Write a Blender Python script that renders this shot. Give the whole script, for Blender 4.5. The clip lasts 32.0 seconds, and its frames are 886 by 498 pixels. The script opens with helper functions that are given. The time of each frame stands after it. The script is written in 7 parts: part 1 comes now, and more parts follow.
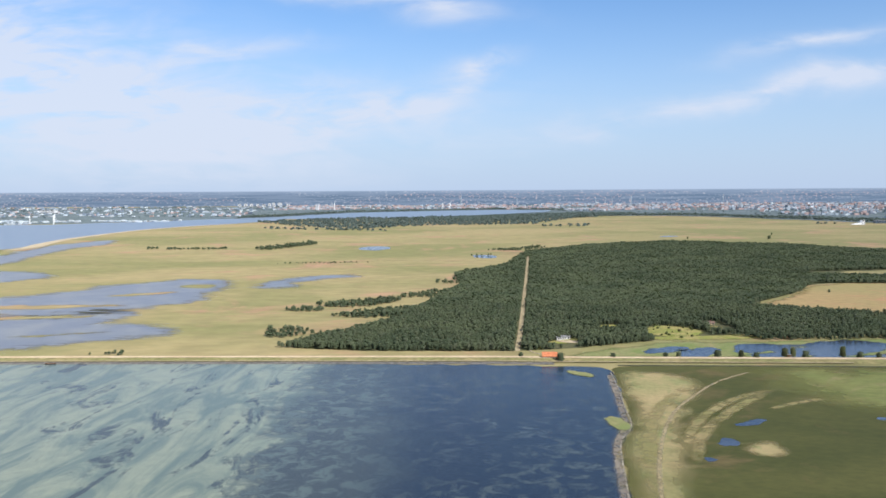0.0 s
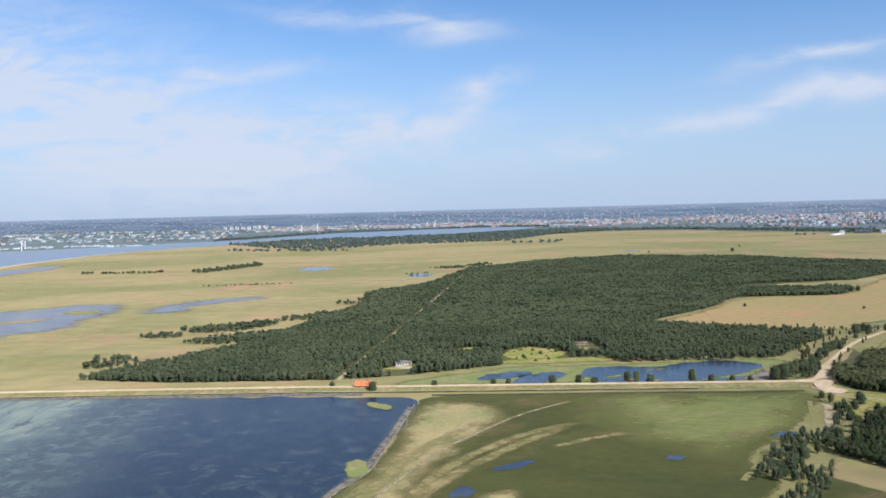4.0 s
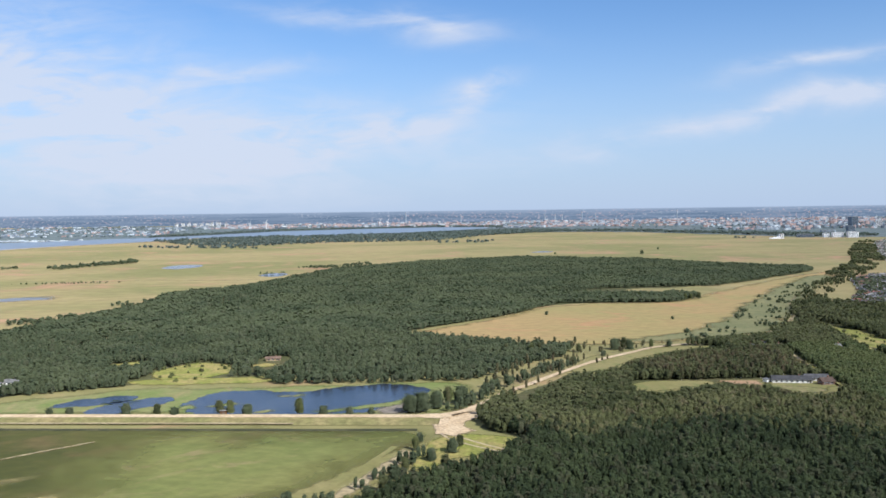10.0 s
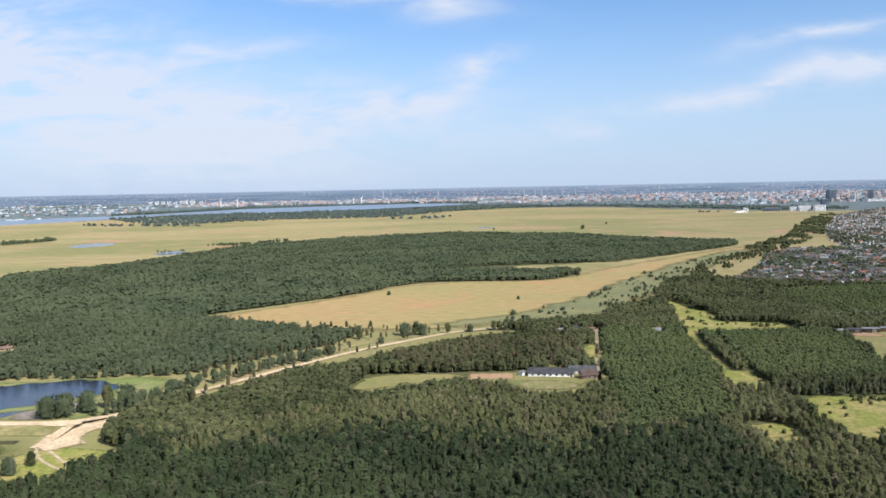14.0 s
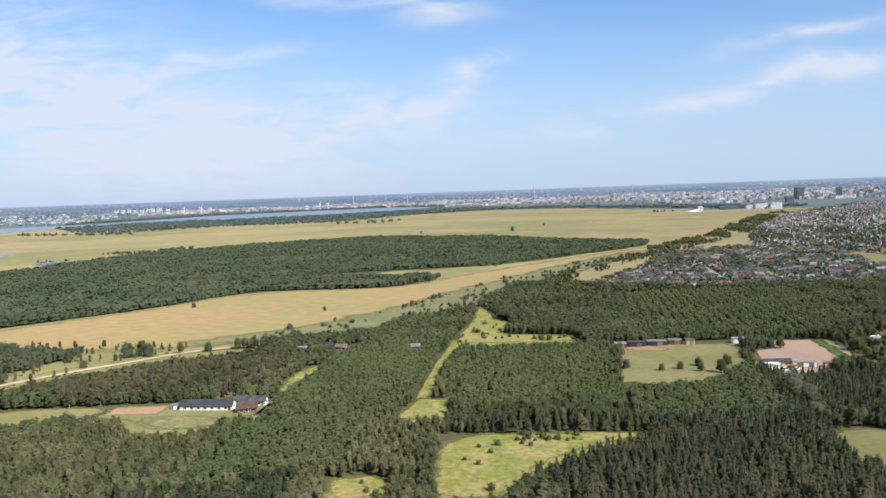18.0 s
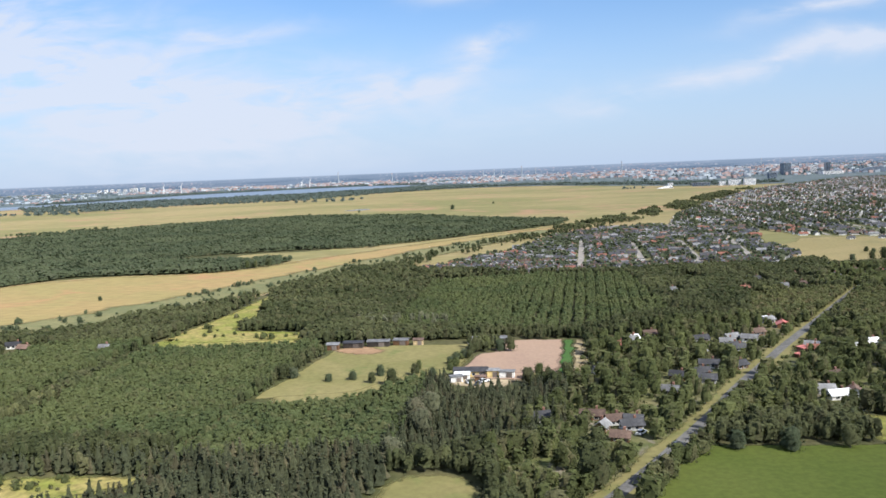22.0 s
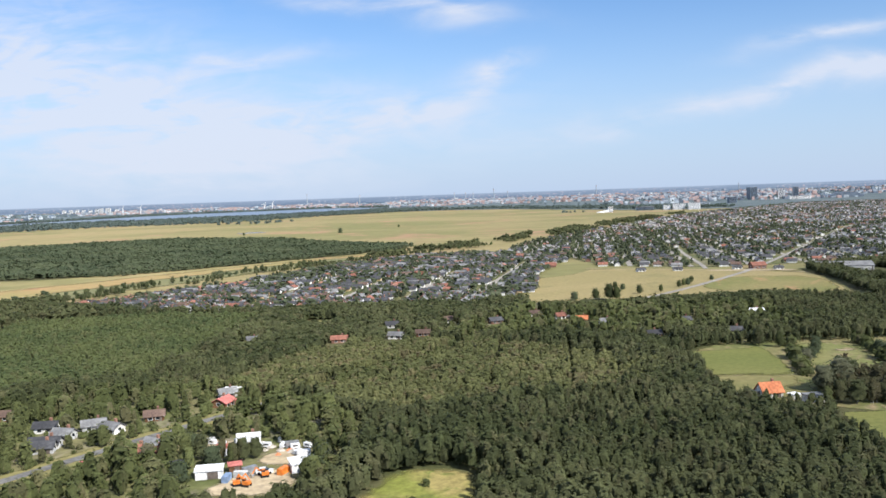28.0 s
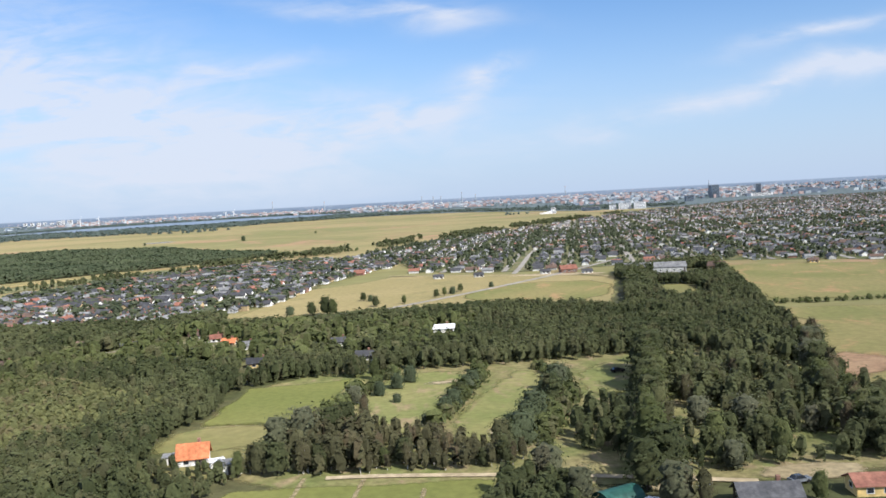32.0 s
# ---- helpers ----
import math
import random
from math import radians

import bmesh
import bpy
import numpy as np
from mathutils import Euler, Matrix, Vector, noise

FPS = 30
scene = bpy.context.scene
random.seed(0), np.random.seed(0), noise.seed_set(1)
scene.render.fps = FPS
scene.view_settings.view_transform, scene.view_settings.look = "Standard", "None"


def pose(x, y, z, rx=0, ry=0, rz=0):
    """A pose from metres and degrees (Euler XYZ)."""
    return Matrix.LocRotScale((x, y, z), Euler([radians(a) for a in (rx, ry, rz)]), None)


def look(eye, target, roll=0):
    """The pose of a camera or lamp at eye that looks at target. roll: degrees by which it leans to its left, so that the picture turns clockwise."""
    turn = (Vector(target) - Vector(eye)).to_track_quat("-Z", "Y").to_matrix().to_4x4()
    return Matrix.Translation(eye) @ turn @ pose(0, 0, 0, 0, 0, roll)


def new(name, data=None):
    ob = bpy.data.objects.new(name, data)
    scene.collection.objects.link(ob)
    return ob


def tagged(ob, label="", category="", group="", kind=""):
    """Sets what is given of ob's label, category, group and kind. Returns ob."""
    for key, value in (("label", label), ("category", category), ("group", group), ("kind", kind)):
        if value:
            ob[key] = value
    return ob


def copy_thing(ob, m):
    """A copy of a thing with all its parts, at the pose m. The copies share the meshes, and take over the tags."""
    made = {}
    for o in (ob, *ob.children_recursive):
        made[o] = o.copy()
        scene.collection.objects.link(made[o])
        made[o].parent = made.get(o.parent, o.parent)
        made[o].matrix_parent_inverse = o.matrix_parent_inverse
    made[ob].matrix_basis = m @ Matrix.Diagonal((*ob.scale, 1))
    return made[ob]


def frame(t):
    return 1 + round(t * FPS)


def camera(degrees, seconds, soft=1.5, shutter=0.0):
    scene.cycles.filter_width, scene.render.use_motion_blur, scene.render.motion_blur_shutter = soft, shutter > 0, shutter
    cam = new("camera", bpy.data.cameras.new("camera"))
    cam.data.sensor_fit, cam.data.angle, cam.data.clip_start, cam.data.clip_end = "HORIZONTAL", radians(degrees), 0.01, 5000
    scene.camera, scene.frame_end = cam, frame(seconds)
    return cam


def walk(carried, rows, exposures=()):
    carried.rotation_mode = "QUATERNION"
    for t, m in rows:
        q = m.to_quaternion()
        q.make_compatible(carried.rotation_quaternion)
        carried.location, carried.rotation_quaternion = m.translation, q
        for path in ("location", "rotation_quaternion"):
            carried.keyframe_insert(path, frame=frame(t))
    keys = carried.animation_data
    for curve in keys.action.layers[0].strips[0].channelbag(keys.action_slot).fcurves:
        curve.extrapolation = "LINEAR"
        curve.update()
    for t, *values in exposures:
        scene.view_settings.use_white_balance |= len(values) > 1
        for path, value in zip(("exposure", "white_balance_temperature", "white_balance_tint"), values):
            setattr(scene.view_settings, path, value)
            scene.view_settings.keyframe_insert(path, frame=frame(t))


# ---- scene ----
from mathutils.geometry import tessellate_polygon

# ---- camera: a straight descending flight, looking out to the side ----
cam = camera(56.0, 32.0, soft=1.6)
# seconds, eye x y z in metres, yaw, pitch and lean in degrees
PATH = [
    (0, 0.00, 0.00, 112.48, -0.03, -3.99, -0.32),
    (0.5, 14.40, 5.68, 111.52, -0.13, -4.06, 0.03),
    (1, 29.28, 12.00, 110.56, -0.29, -3.88, -0.39),
    (1.5, 44.56, 18.88, 109.52, -0.30, -3.84, -0.43),
    (2, 60.16, 26.24, 108.56, -0.29, -3.69, -0.67),
    (2.5, 76.08, 34.08, 107.60, -0.06, -3.37, -0.95),
    (3, 92.24, 42.16, 106.56, 0.21, -3.18, -1.10),
    (3.5, 108.64, 50.56, 105.60, 0.41, -2.91, -1.33),
    (5.5, 175.92, 86.16, 101.60, 0.89, -2.20, -1.51),
    (6, 193.04, 95.36, 100.64, 0.92, -2.36, -1.49),
    (6.5, 210.24, 104.64, 99.60, 0.83, -2.68, -1.49),
    (7, 227.44, 113.84, 98.56, 0.65, -3.04, -1.58),
    (7.5, 244.72, 123.12, 97.60, 0.37, -3.32, -1.46),
    (8, 262.00, 132.32, 96.56, 0.21, -3.52, -1.49),
    (8.5, 279.36, 141.52, 95.52, 0.26, -3.27, -1.34),
    (9, 296.64, 150.64, 94.56, 0.26, -3.03, -1.11),
    (9.5, 313.92, 159.68, 93.52, 0.21, -2.82, -0.99),
    (10, 331.20, 168.64, 92.48, 0.14, -2.59, -0.75),
    (10.5, 348.40, 177.52, 91.44, 0.09, -2.66, -0.51),
    (11, 365.60, 186.32, 90.48, 0.11, -3.09, -0.25),
    (11.5, 382.80, 195.04, 89.44, 0.08, -3.88, -0.17),
    (12, 399.84, 203.68, 88.40, 0.10, -4.66, -0.28),
    (12.5, 416.96, 212.16, 87.44, 0.17, -4.83, -0.40),
    (13, 433.92, 220.64, 86.40, 0.22, -4.62, -0.53),
    (13.5, 450.88, 228.96, 85.36, 0.32, -4.37, -0.88),
    (15.5, 518.24, 261.68, 81.44, 0.25, -3.65, -1.39),
    (16, 534.96, 269.76, 80.40, 0.16, -3.60, -1.39),
    (16.5, 551.68, 277.76, 79.44, 0.04, -3.67, -1.56),
    (17, 568.32, 285.76, 78.48, 0.00, -3.69, -1.87),
    (17.5, 584.96, 293.76, 77.52, 0.01, -3.75, -1.79),
    (18, 601.60, 301.76, 76.56, 0.04, -3.86, -2.02),
    (18.5, 618.16, 309.76, 75.60, 0.18, -4.05, -2.33),
    (19, 634.80, 317.76, 74.64, 0.32, -4.22, -2.47),
    (19.5, 651.36, 325.84, 73.76, 0.49, -4.47, -2.56),
    (20, 667.92, 334.00, 72.80, 0.64, -4.75, -2.74),
    (20.5, 684.56, 342.16, 71.92, 0.89, -4.95, -2.57),
    (21, 701.12, 350.32, 70.96, 0.90, -5.18, -2.61),
    (21.5, 717.76, 358.64, 70.08, 0.87, -5.37, -2.35),
    (22, 734.40, 366.96, 69.12, 0.86, -5.32, -2.32),
    (22.5, 751.04, 375.44, 68.24, 0.86, -5.06, -2.22),
    (23, 767.76, 383.92, 67.28, 0.87, -4.83, -2.08),
    (23.5, 784.48, 392.56, 66.40, 0.77, -4.56, -2.16),
    (24, 801.28, 401.20, 65.52, 0.75, -4.37, -2.19),
    (24.5, 818.00, 409.92, 64.56, 0.79, -4.30, -2.09),
    (25, 834.88, 418.72, 63.68, 0.84, -4.30, -2.29),
    (25.5, 851.76, 427.60, 62.72, 1.07, -4.48, -2.54),
    (27.5, 919.60, 463.44, 58.96, 1.57, -3.96, -1.50),
    (28, 936.64, 472.32, 58.00, 1.38, -3.70, -1.94),
    (28.5, 953.68, 481.28, 56.96, 1.15, -3.74, -1.89),
    (29, 970.80, 490.08, 55.92, 0.93, -3.77, -1.92),
    (29.5, 987.84, 498.72, 54.88, 0.79, -3.85, -2.12),
    (30, 1004.88, 507.28, 53.76, 0.71, -3.98, -2.13),
    (30.5, 1021.92, 515.60, 52.64, 0.65, -3.99, -2.54),
    (31, 1038.96, 523.76, 51.44, 0.83, -3.80, -3.54),
    (31.5, 1055.92, 531.52, 50.24, 0.86, -3.65, -3.36),
    (32, 1072.80, 539.04, 48.96, 1.00, -3.39, -3.14),
]


def aim(x, y, z, yaw, pitch, lean):
    a, b = radians(yaw), radians(pitch)
    ahead = Vector((-math.sin(a) * math.cos(b), math.cos(a) * math.cos(b), math.sin(b)))
    return look((x, y, z), Vector((x, y, z)) + 100 * ahead, lean)


walk(cam, [(t, aim(*row)) for t, *row in PATH], [(0, 0.36, 6160, 10), (1, 0.27, 6050, 10), (11, 0.29, 6070, 10), (12, 0.44, 6230, 10), (13.2, 0.42, 6230, 10), (32, 0.40, 6230, 10)])

# ---- light: a high sun behind the camera and to its right, a blue sky with thin cirrus ----
SUN_UP, SUN_TURN = 41.0, 138.0
SUN_WAY = Vector((math.sin(radians(SUN_TURN)) * math.cos(radians(SUN_UP)),
                  math.cos(radians(SUN_TURN)) * math.cos(radians(SUN_UP)), math.sin(radians(SUN_UP))))
lamp = bpy.data.lights.new("sun", "SUN")
lamp.energy, lamp.angle, lamp.color = 4.6, radians(0.6), (1.0, 0.94, 0.84)
new("sun", lamp).matrix_world = look((0, 0, 500), Vector((0, 0, 500)) - SUN_WAY)


class Nodes:
    """A short way to write node trees."""

    def __init__(self, tree, fresh=True):
        self.tree = tree
        if fresh:
            tree.nodes.clear()

    def add(self, kind, **given):
        node = self.tree.nodes.new(kind)
        for key, value in given.items():
            if key in node.inputs:
                self.put(node.inputs[key], value)
        return node

    def put(self, socket, value):
        if isinstance(value, bpy.types.NodeSocket):
            self.tree.links.new(value, socket)
        else:
            socket.default_value = value

    def math(self, what, *values, clamp=False):
        node = self.tree.nodes.new("ShaderNodeMath")
        node.operation, node.use_clamp = what, clamp
        for n, value in enumerate(values):
            self.put(node.inputs[n], value)
        return node.outputs[0]

    def mix(self, fac, a, b, blend="MIX"):
        node = self.tree.nodes.new("ShaderNodeMix")
        node.data_type, node.blend_type = "RGBA", blend
        for n, value in ((0, fac), (6, a), (7, b)):
            self.put(node.inputs[n], (*value, 1.0) if isinstance(value, tuple) and len(value) == 3 else value)
        return node.outputs[2]

    def step(self, value, low, high, a=0.0, b=1.0):
        node = self.tree.nodes.new("ShaderNodeMapRange")
        node.interpolation_type = "SMOOTHSTEP"
        for n, v in enumerate((value, low, high, a, b)):
            self.put(node.inputs[n], v)
        return node.outputs[0]

    def noise(self, vector, scale, detail=4.0, rough=0.55, warp=0.0):
        node = self.tree.nodes.new("ShaderNodeTexNoise")
        for key, value in (("Vector", vector), ("Scale", scale), ("Detail", detail), ("Roughness", rough), ("Distortion", warp)):
            self.put(node.inputs[key], value)
        return node.outputs["Fac"]

    def stretch(self, vector, x, y, z, turn=0.0):
        node = self.tree.nodes.new("ShaderNodeMapping")
        self.put(node.inputs["Vector"], vector)
        node.inputs["Scale"].default_value = (x, y, z)
        node.inputs["Rotation"].default_value = (0, 0, radians(turn))
        return node.outputs[0]


def build_sky():
    world = bpy.data.worlds.new("sky")
    scene.world = world
    world.use_nodes = True
    n = Nodes(world.node_tree)
    sky = n.add("ShaderNodeTexSky")
    sky.sky_type, sky.sun_disc = "NISHITA", False
    sky.sun_elevation, sky.sun_rotation = radians(SUN_UP), radians(SUN_TURN)
    sky.air_density, sky.dust_density, sky.ozone_density, sky.altitude = 1.0, 0.6, 3.0, 100
    way = n.add("ShaderNodeTexCoord").outputs["Generated"]
    split = n.add("ShaderNodeSeparateXYZ", Vector=way)
    x, y, z = split.outputs
    ahead = n.math("MAXIMUM", y, 0.05)
    u, v = n.math("DIVIDE", x, ahead), n.math("DIVIDE", z, ahead)
    flat = n.add("ShaderNodeCombineXYZ", X=u, Y=v).outputs[0]
    wisp = n.noise(n.stretch(flat, 5, 20, 1, 12), 1.0, 6.0, 0.55, 1.0)
    fine = n.noise(n.stretch(flat, 14, 40, 1, 12), 1.0, 5.0, 0.55, 0.8)
    puff = n.noise(n.stretch(flat, 7, 11, 1), 1.0, 5.0, 0.5, 0.6)
    wob = n.math("MULTIPLY", n.math("SUBTRACT", puff, 0.5), 0.06)
    total = None
    # cirrus: place across and up (tangents), half length, half height, slope in degrees, density
    for cu, cv, a, b, slope, thick in (
        (-0.50, 0.150, 0.20, 0.100, -16, 1.15), (-0.38, 0.110, 0.22, 0.064, -12, 0.95), (-0.25, 0.166, 0.09, 0.011, 4, 0.7),
        (-0.15, 0.092, 0.17, 0.030, 3, 1.1), (-0.06, 0.096, 0.07, 0.016, 8, 0.9), (-0.10, 0.230, 0.13, 0.013, -7, 0.75), (0.0, 0.216, 0.06, 0.017, -8, 0.75),
        (0.045, 0.144, 0.036, 0.013, 10, 1.7), (0.030, 0.124, 0.022, 0.006, 10, 0.9), (0.445, 0.176, 0.10, 0.011, 9, 1.0),
        (0.33, 0.102, 0.22, 0.014, 12, 0.85), (0.50, 0.138, 0.16, 0.018, 8, 0.65), (0.12, 0.070, 0.20, 0.018, 5, 0.25), (-0.30, 0.06, 0.30, 0.05, 0, 0.35),
    ):
        c, s = math.cos(radians(slope)), math.sin(radians(slope))
        du, dv = n.math("SUBTRACT", u, cu), n.math("SUBTRACT", n.math("ADD", v, wob), cv)
        p = n.math("ADD", n.math("MULTIPLY", du, c / a), n.math("MULTIPLY", dv, s / a))
        q = n.math("ADD", n.math("MULTIPLY", du, -s / b), n.math("MULTIPLY", dv, c / b))
        r = n.math("ADD", n.math("MULTIPLY", p, p), n.math("MULTIPLY", q, q))
        m = n.math("MULTIPLY", n.math("POWER", 2.718, n.math("MULTIPLY", r, -1.0)), thick)
        total = m if total is None else n.math("ADD", total, m)
    veil = n.math("ADD", n.math("MULTIPLY", wisp, 0.75), n.math("MULTIPLY", fine, 0.45))
    cloud = n.math("MULTIPLY", total, n.step(veil, 0.34, 0.84), clamp=True)
    front = n.step(y, 0.1, 0.3)
    cloud = n.math("MULTIPLY", n.math("MINIMUM", cloud, 0.85), front)
    # unseen cirrus added overhead and behind, its brightness fills the shadows
    over = n.step(n.noise(n.stretch(way, 3, 7, 3, 25), 1.0, 5.0, 0.6, 1.0), 0.32, 0.62)
    high = n.math("MAXIMUM", n.step(z, 0.32, 0.55), n.math("SUBTRACT", 1.0, front))
    cloud = n.math("MAXIMUM", cloud, n.math("MULTIPLY", n.math("MULTIPLY", over, high), 0.75))
    haze = n.math("MULTIPLY", n.step(z, 0.25, -0.03), 0.9)
    tint = n.mix(1.0, sky.outputs[0], (0.84, 1.0, 1.17), "MULTIPLY")
    tint = n.mix(haze, tint, (4.15, 5.0, 6.45))
    tint = n.mix(cloud, tint, (5.7, 6.0, 6.75))
    # the far land under the horizon: a painted backdrop, haze put into its blue
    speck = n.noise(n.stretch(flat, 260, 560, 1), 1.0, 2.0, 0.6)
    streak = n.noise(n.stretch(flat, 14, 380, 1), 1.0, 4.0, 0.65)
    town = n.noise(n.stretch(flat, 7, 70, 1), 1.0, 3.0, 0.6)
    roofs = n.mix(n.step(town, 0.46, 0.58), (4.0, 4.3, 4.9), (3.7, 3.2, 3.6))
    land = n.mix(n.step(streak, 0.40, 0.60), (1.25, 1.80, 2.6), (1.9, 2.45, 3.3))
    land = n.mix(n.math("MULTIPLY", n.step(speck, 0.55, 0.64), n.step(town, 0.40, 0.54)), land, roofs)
    # painted haze thickens towards the horizon line
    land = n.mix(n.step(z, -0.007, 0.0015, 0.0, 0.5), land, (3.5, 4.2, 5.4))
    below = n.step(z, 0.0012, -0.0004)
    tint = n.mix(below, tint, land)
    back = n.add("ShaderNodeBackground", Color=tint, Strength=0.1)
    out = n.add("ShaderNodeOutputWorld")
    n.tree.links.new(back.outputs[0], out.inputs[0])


build_sky()

# ---- materials ----
MATS = {}


def surface(name, colours, scale=0.02, grain=0.4, rough=0.9, spec=0.2, bump=0.0, stretch=(1, 1, 1), turn=0.0, vary=0.0, island=0.0, metal=0.0, low=0.36, high=0.64, fleck=0.8):
    """Colours blended by noise at a large scale and broken by a fine one. vary: by object; island: by loose piece."""
    m = bpy.data.materials.new(name)
    m.use_nodes = True
    n = Nodes(m.node_tree)
    where = n.stretch(n.add("ShaderNodeTexCoord").outputs["Object"], *stretch, turn)
    big = n.noise(where, scale, 5.0, 0.6, 0.4)
    tone = n.mix(n.step(big, low, high), colours[0], colours[1])
    if len(colours) > 2:
        other = n.noise(n.stretch(where, 1.3, 0.8, 1), scale * 2.7, 5.0, 0.62, 0.8)
        tone = n.mix(n.step(other, 0.52, 0.70), tone, colours[2])
    fine = n.noise(where, grain, 3.0, 0.65)
    tone = n.mix(fleck, tone, n.mix(n.step(fine, 0.25, 0.75), (0.62, 0.62, 0.62), (1.35, 1.35, 1.35)), "MULTIPLY")
    if vary:
        luck = n.add("ShaderNodeObjectInfo").outputs["Random"]
        tone = n.mix(1.0, tone, n.mix(luck, (1 - vary, 1 - vary, 1 - vary), (1 + vary, 1 + vary, 1 + vary * 0.9)), "MULTIPLY")
    if island:
        luck = n.add("ShaderNodeNewGeometry").outputs["Random Per Island"]
        tone = n.mix(1.0, tone, n.mix(luck, (1 - island, 1 - island, 1 - island), (1 + island, 1 + island, 1 + island * 0.8)), "MULTIPLY")
    bsdf = n.add("ShaderNodeBsdfPrincipled", **{"Base Color": tone, "Roughness": rough, "Diffuse Roughness": 0.8 if rough > 0.75 else 0.2, "Specular IOR Level": spec, "Metallic": metal})
    if bump:
        b = n.add("ShaderNodeBump", Height=fine, Strength=0.6, Distance=bump)
        n.put(bsdf.inputs["Normal"], b.outputs[0])
    out = n.add("ShaderNodeOutputMaterial")
    n.tree.links.new(bsdf.outputs[0], out.inputs[0])
    MATS[name] = m
    return m


def water(name, deep, shallow, edge=None, rough=0.12, spec=0.5, weed=(0.05, 0.06, 0.06)):
    """Water with the bed showing through: sandy shallows west of the line x = edge, dark weed and depth east of it."""
    m = bpy.data.materials.new(name)
    m.use_nodes = True
    n = Nodes(m.node_tree)
    where = n.add("ShaderNodeTexCoord").outputs["Object"]
    if edge is None:
        tone = n.mix(n.step(n.noise(where, 0.03, 4.0, 0.6), 0.4, 0.65), deep, shallow)
    else:
        x = n.add("ShaderNodeSeparateXYZ", Vector=where).outputs[0]
        big = n.noise(n.stretch(where, 1, 1, 1, 35), 0.012, 5.0, 0.62, 0.6)
        bars = n.noise(n.stretch(where, 0.050, 0.013, 1), 1.0, 5.0, 0.6, 1.4)
        beds = n.noise(n.stretch(where, 0.062, 0.019, 1), 1.0, 5.0, 0.62, 1.0)
        fine = n.noise(where, 0.11, 6.0, 0.7, 0.6)
        line = n.math("ADD", x, n.math("MULTIPLY", n.math("SUBTRACT", big, 0.5), 105))
        line = n.math("ADD", line, n.math("MULTIPLY", n.math("SUBTRACT", fine, 0.5), 60))
        sand = n.mix(n.step(bars, 0.36, 0.62), (0.120, 0.155, 0.125), shallow)
        sand = n.mix(n.step(fine, 0.35, 0.7, 0.0, 0.35), sand, (0.120, 0.155, 0.125))
        sand = n.mix(n.math("MULTIPLY", n.step(n.math("ADD", beds, n.math("MULTIPLY", fine, 0.22)), 0.66, 0.76), 0.9), sand, weed)
        mid = n.mix(n.step(fine, 0.46, 0.62), weed, (0.10, 0.125, 0.11))
        mid = n.mix(n.step(line, edge + 20, edge + 75), mid, n.mix(n.math("MULTIPLY", n.step(fine, 0.46, 0.64), n.step(big, 0.36, 0.60)), deep, (0.058, 0.072, 0.070)))
        tone = n.mix(n.step(line, edge - 14, edge + 10), sand, mid)
    ripple = n.noise(n.stretch(where, 1, 2.2, 1, 20), 0.6, 4.0, 0.6)
    b = n.add("ShaderNodeBump", Height=ripple, Strength=0.35, Distance=0.25)
    bsdf = n.add("ShaderNodeBsdfPrincipled", **{"Base Color": tone, "Roughness": rough, "Specular IOR Level": spec, "IOR": 1.33, "Normal": b.outputs[0]})
    out = n.add("ShaderNodeOutputMaterial")
    n.tree.links.new(bsdf.outputs[0], out.inputs[0])
    MATS[name] = m
    return m


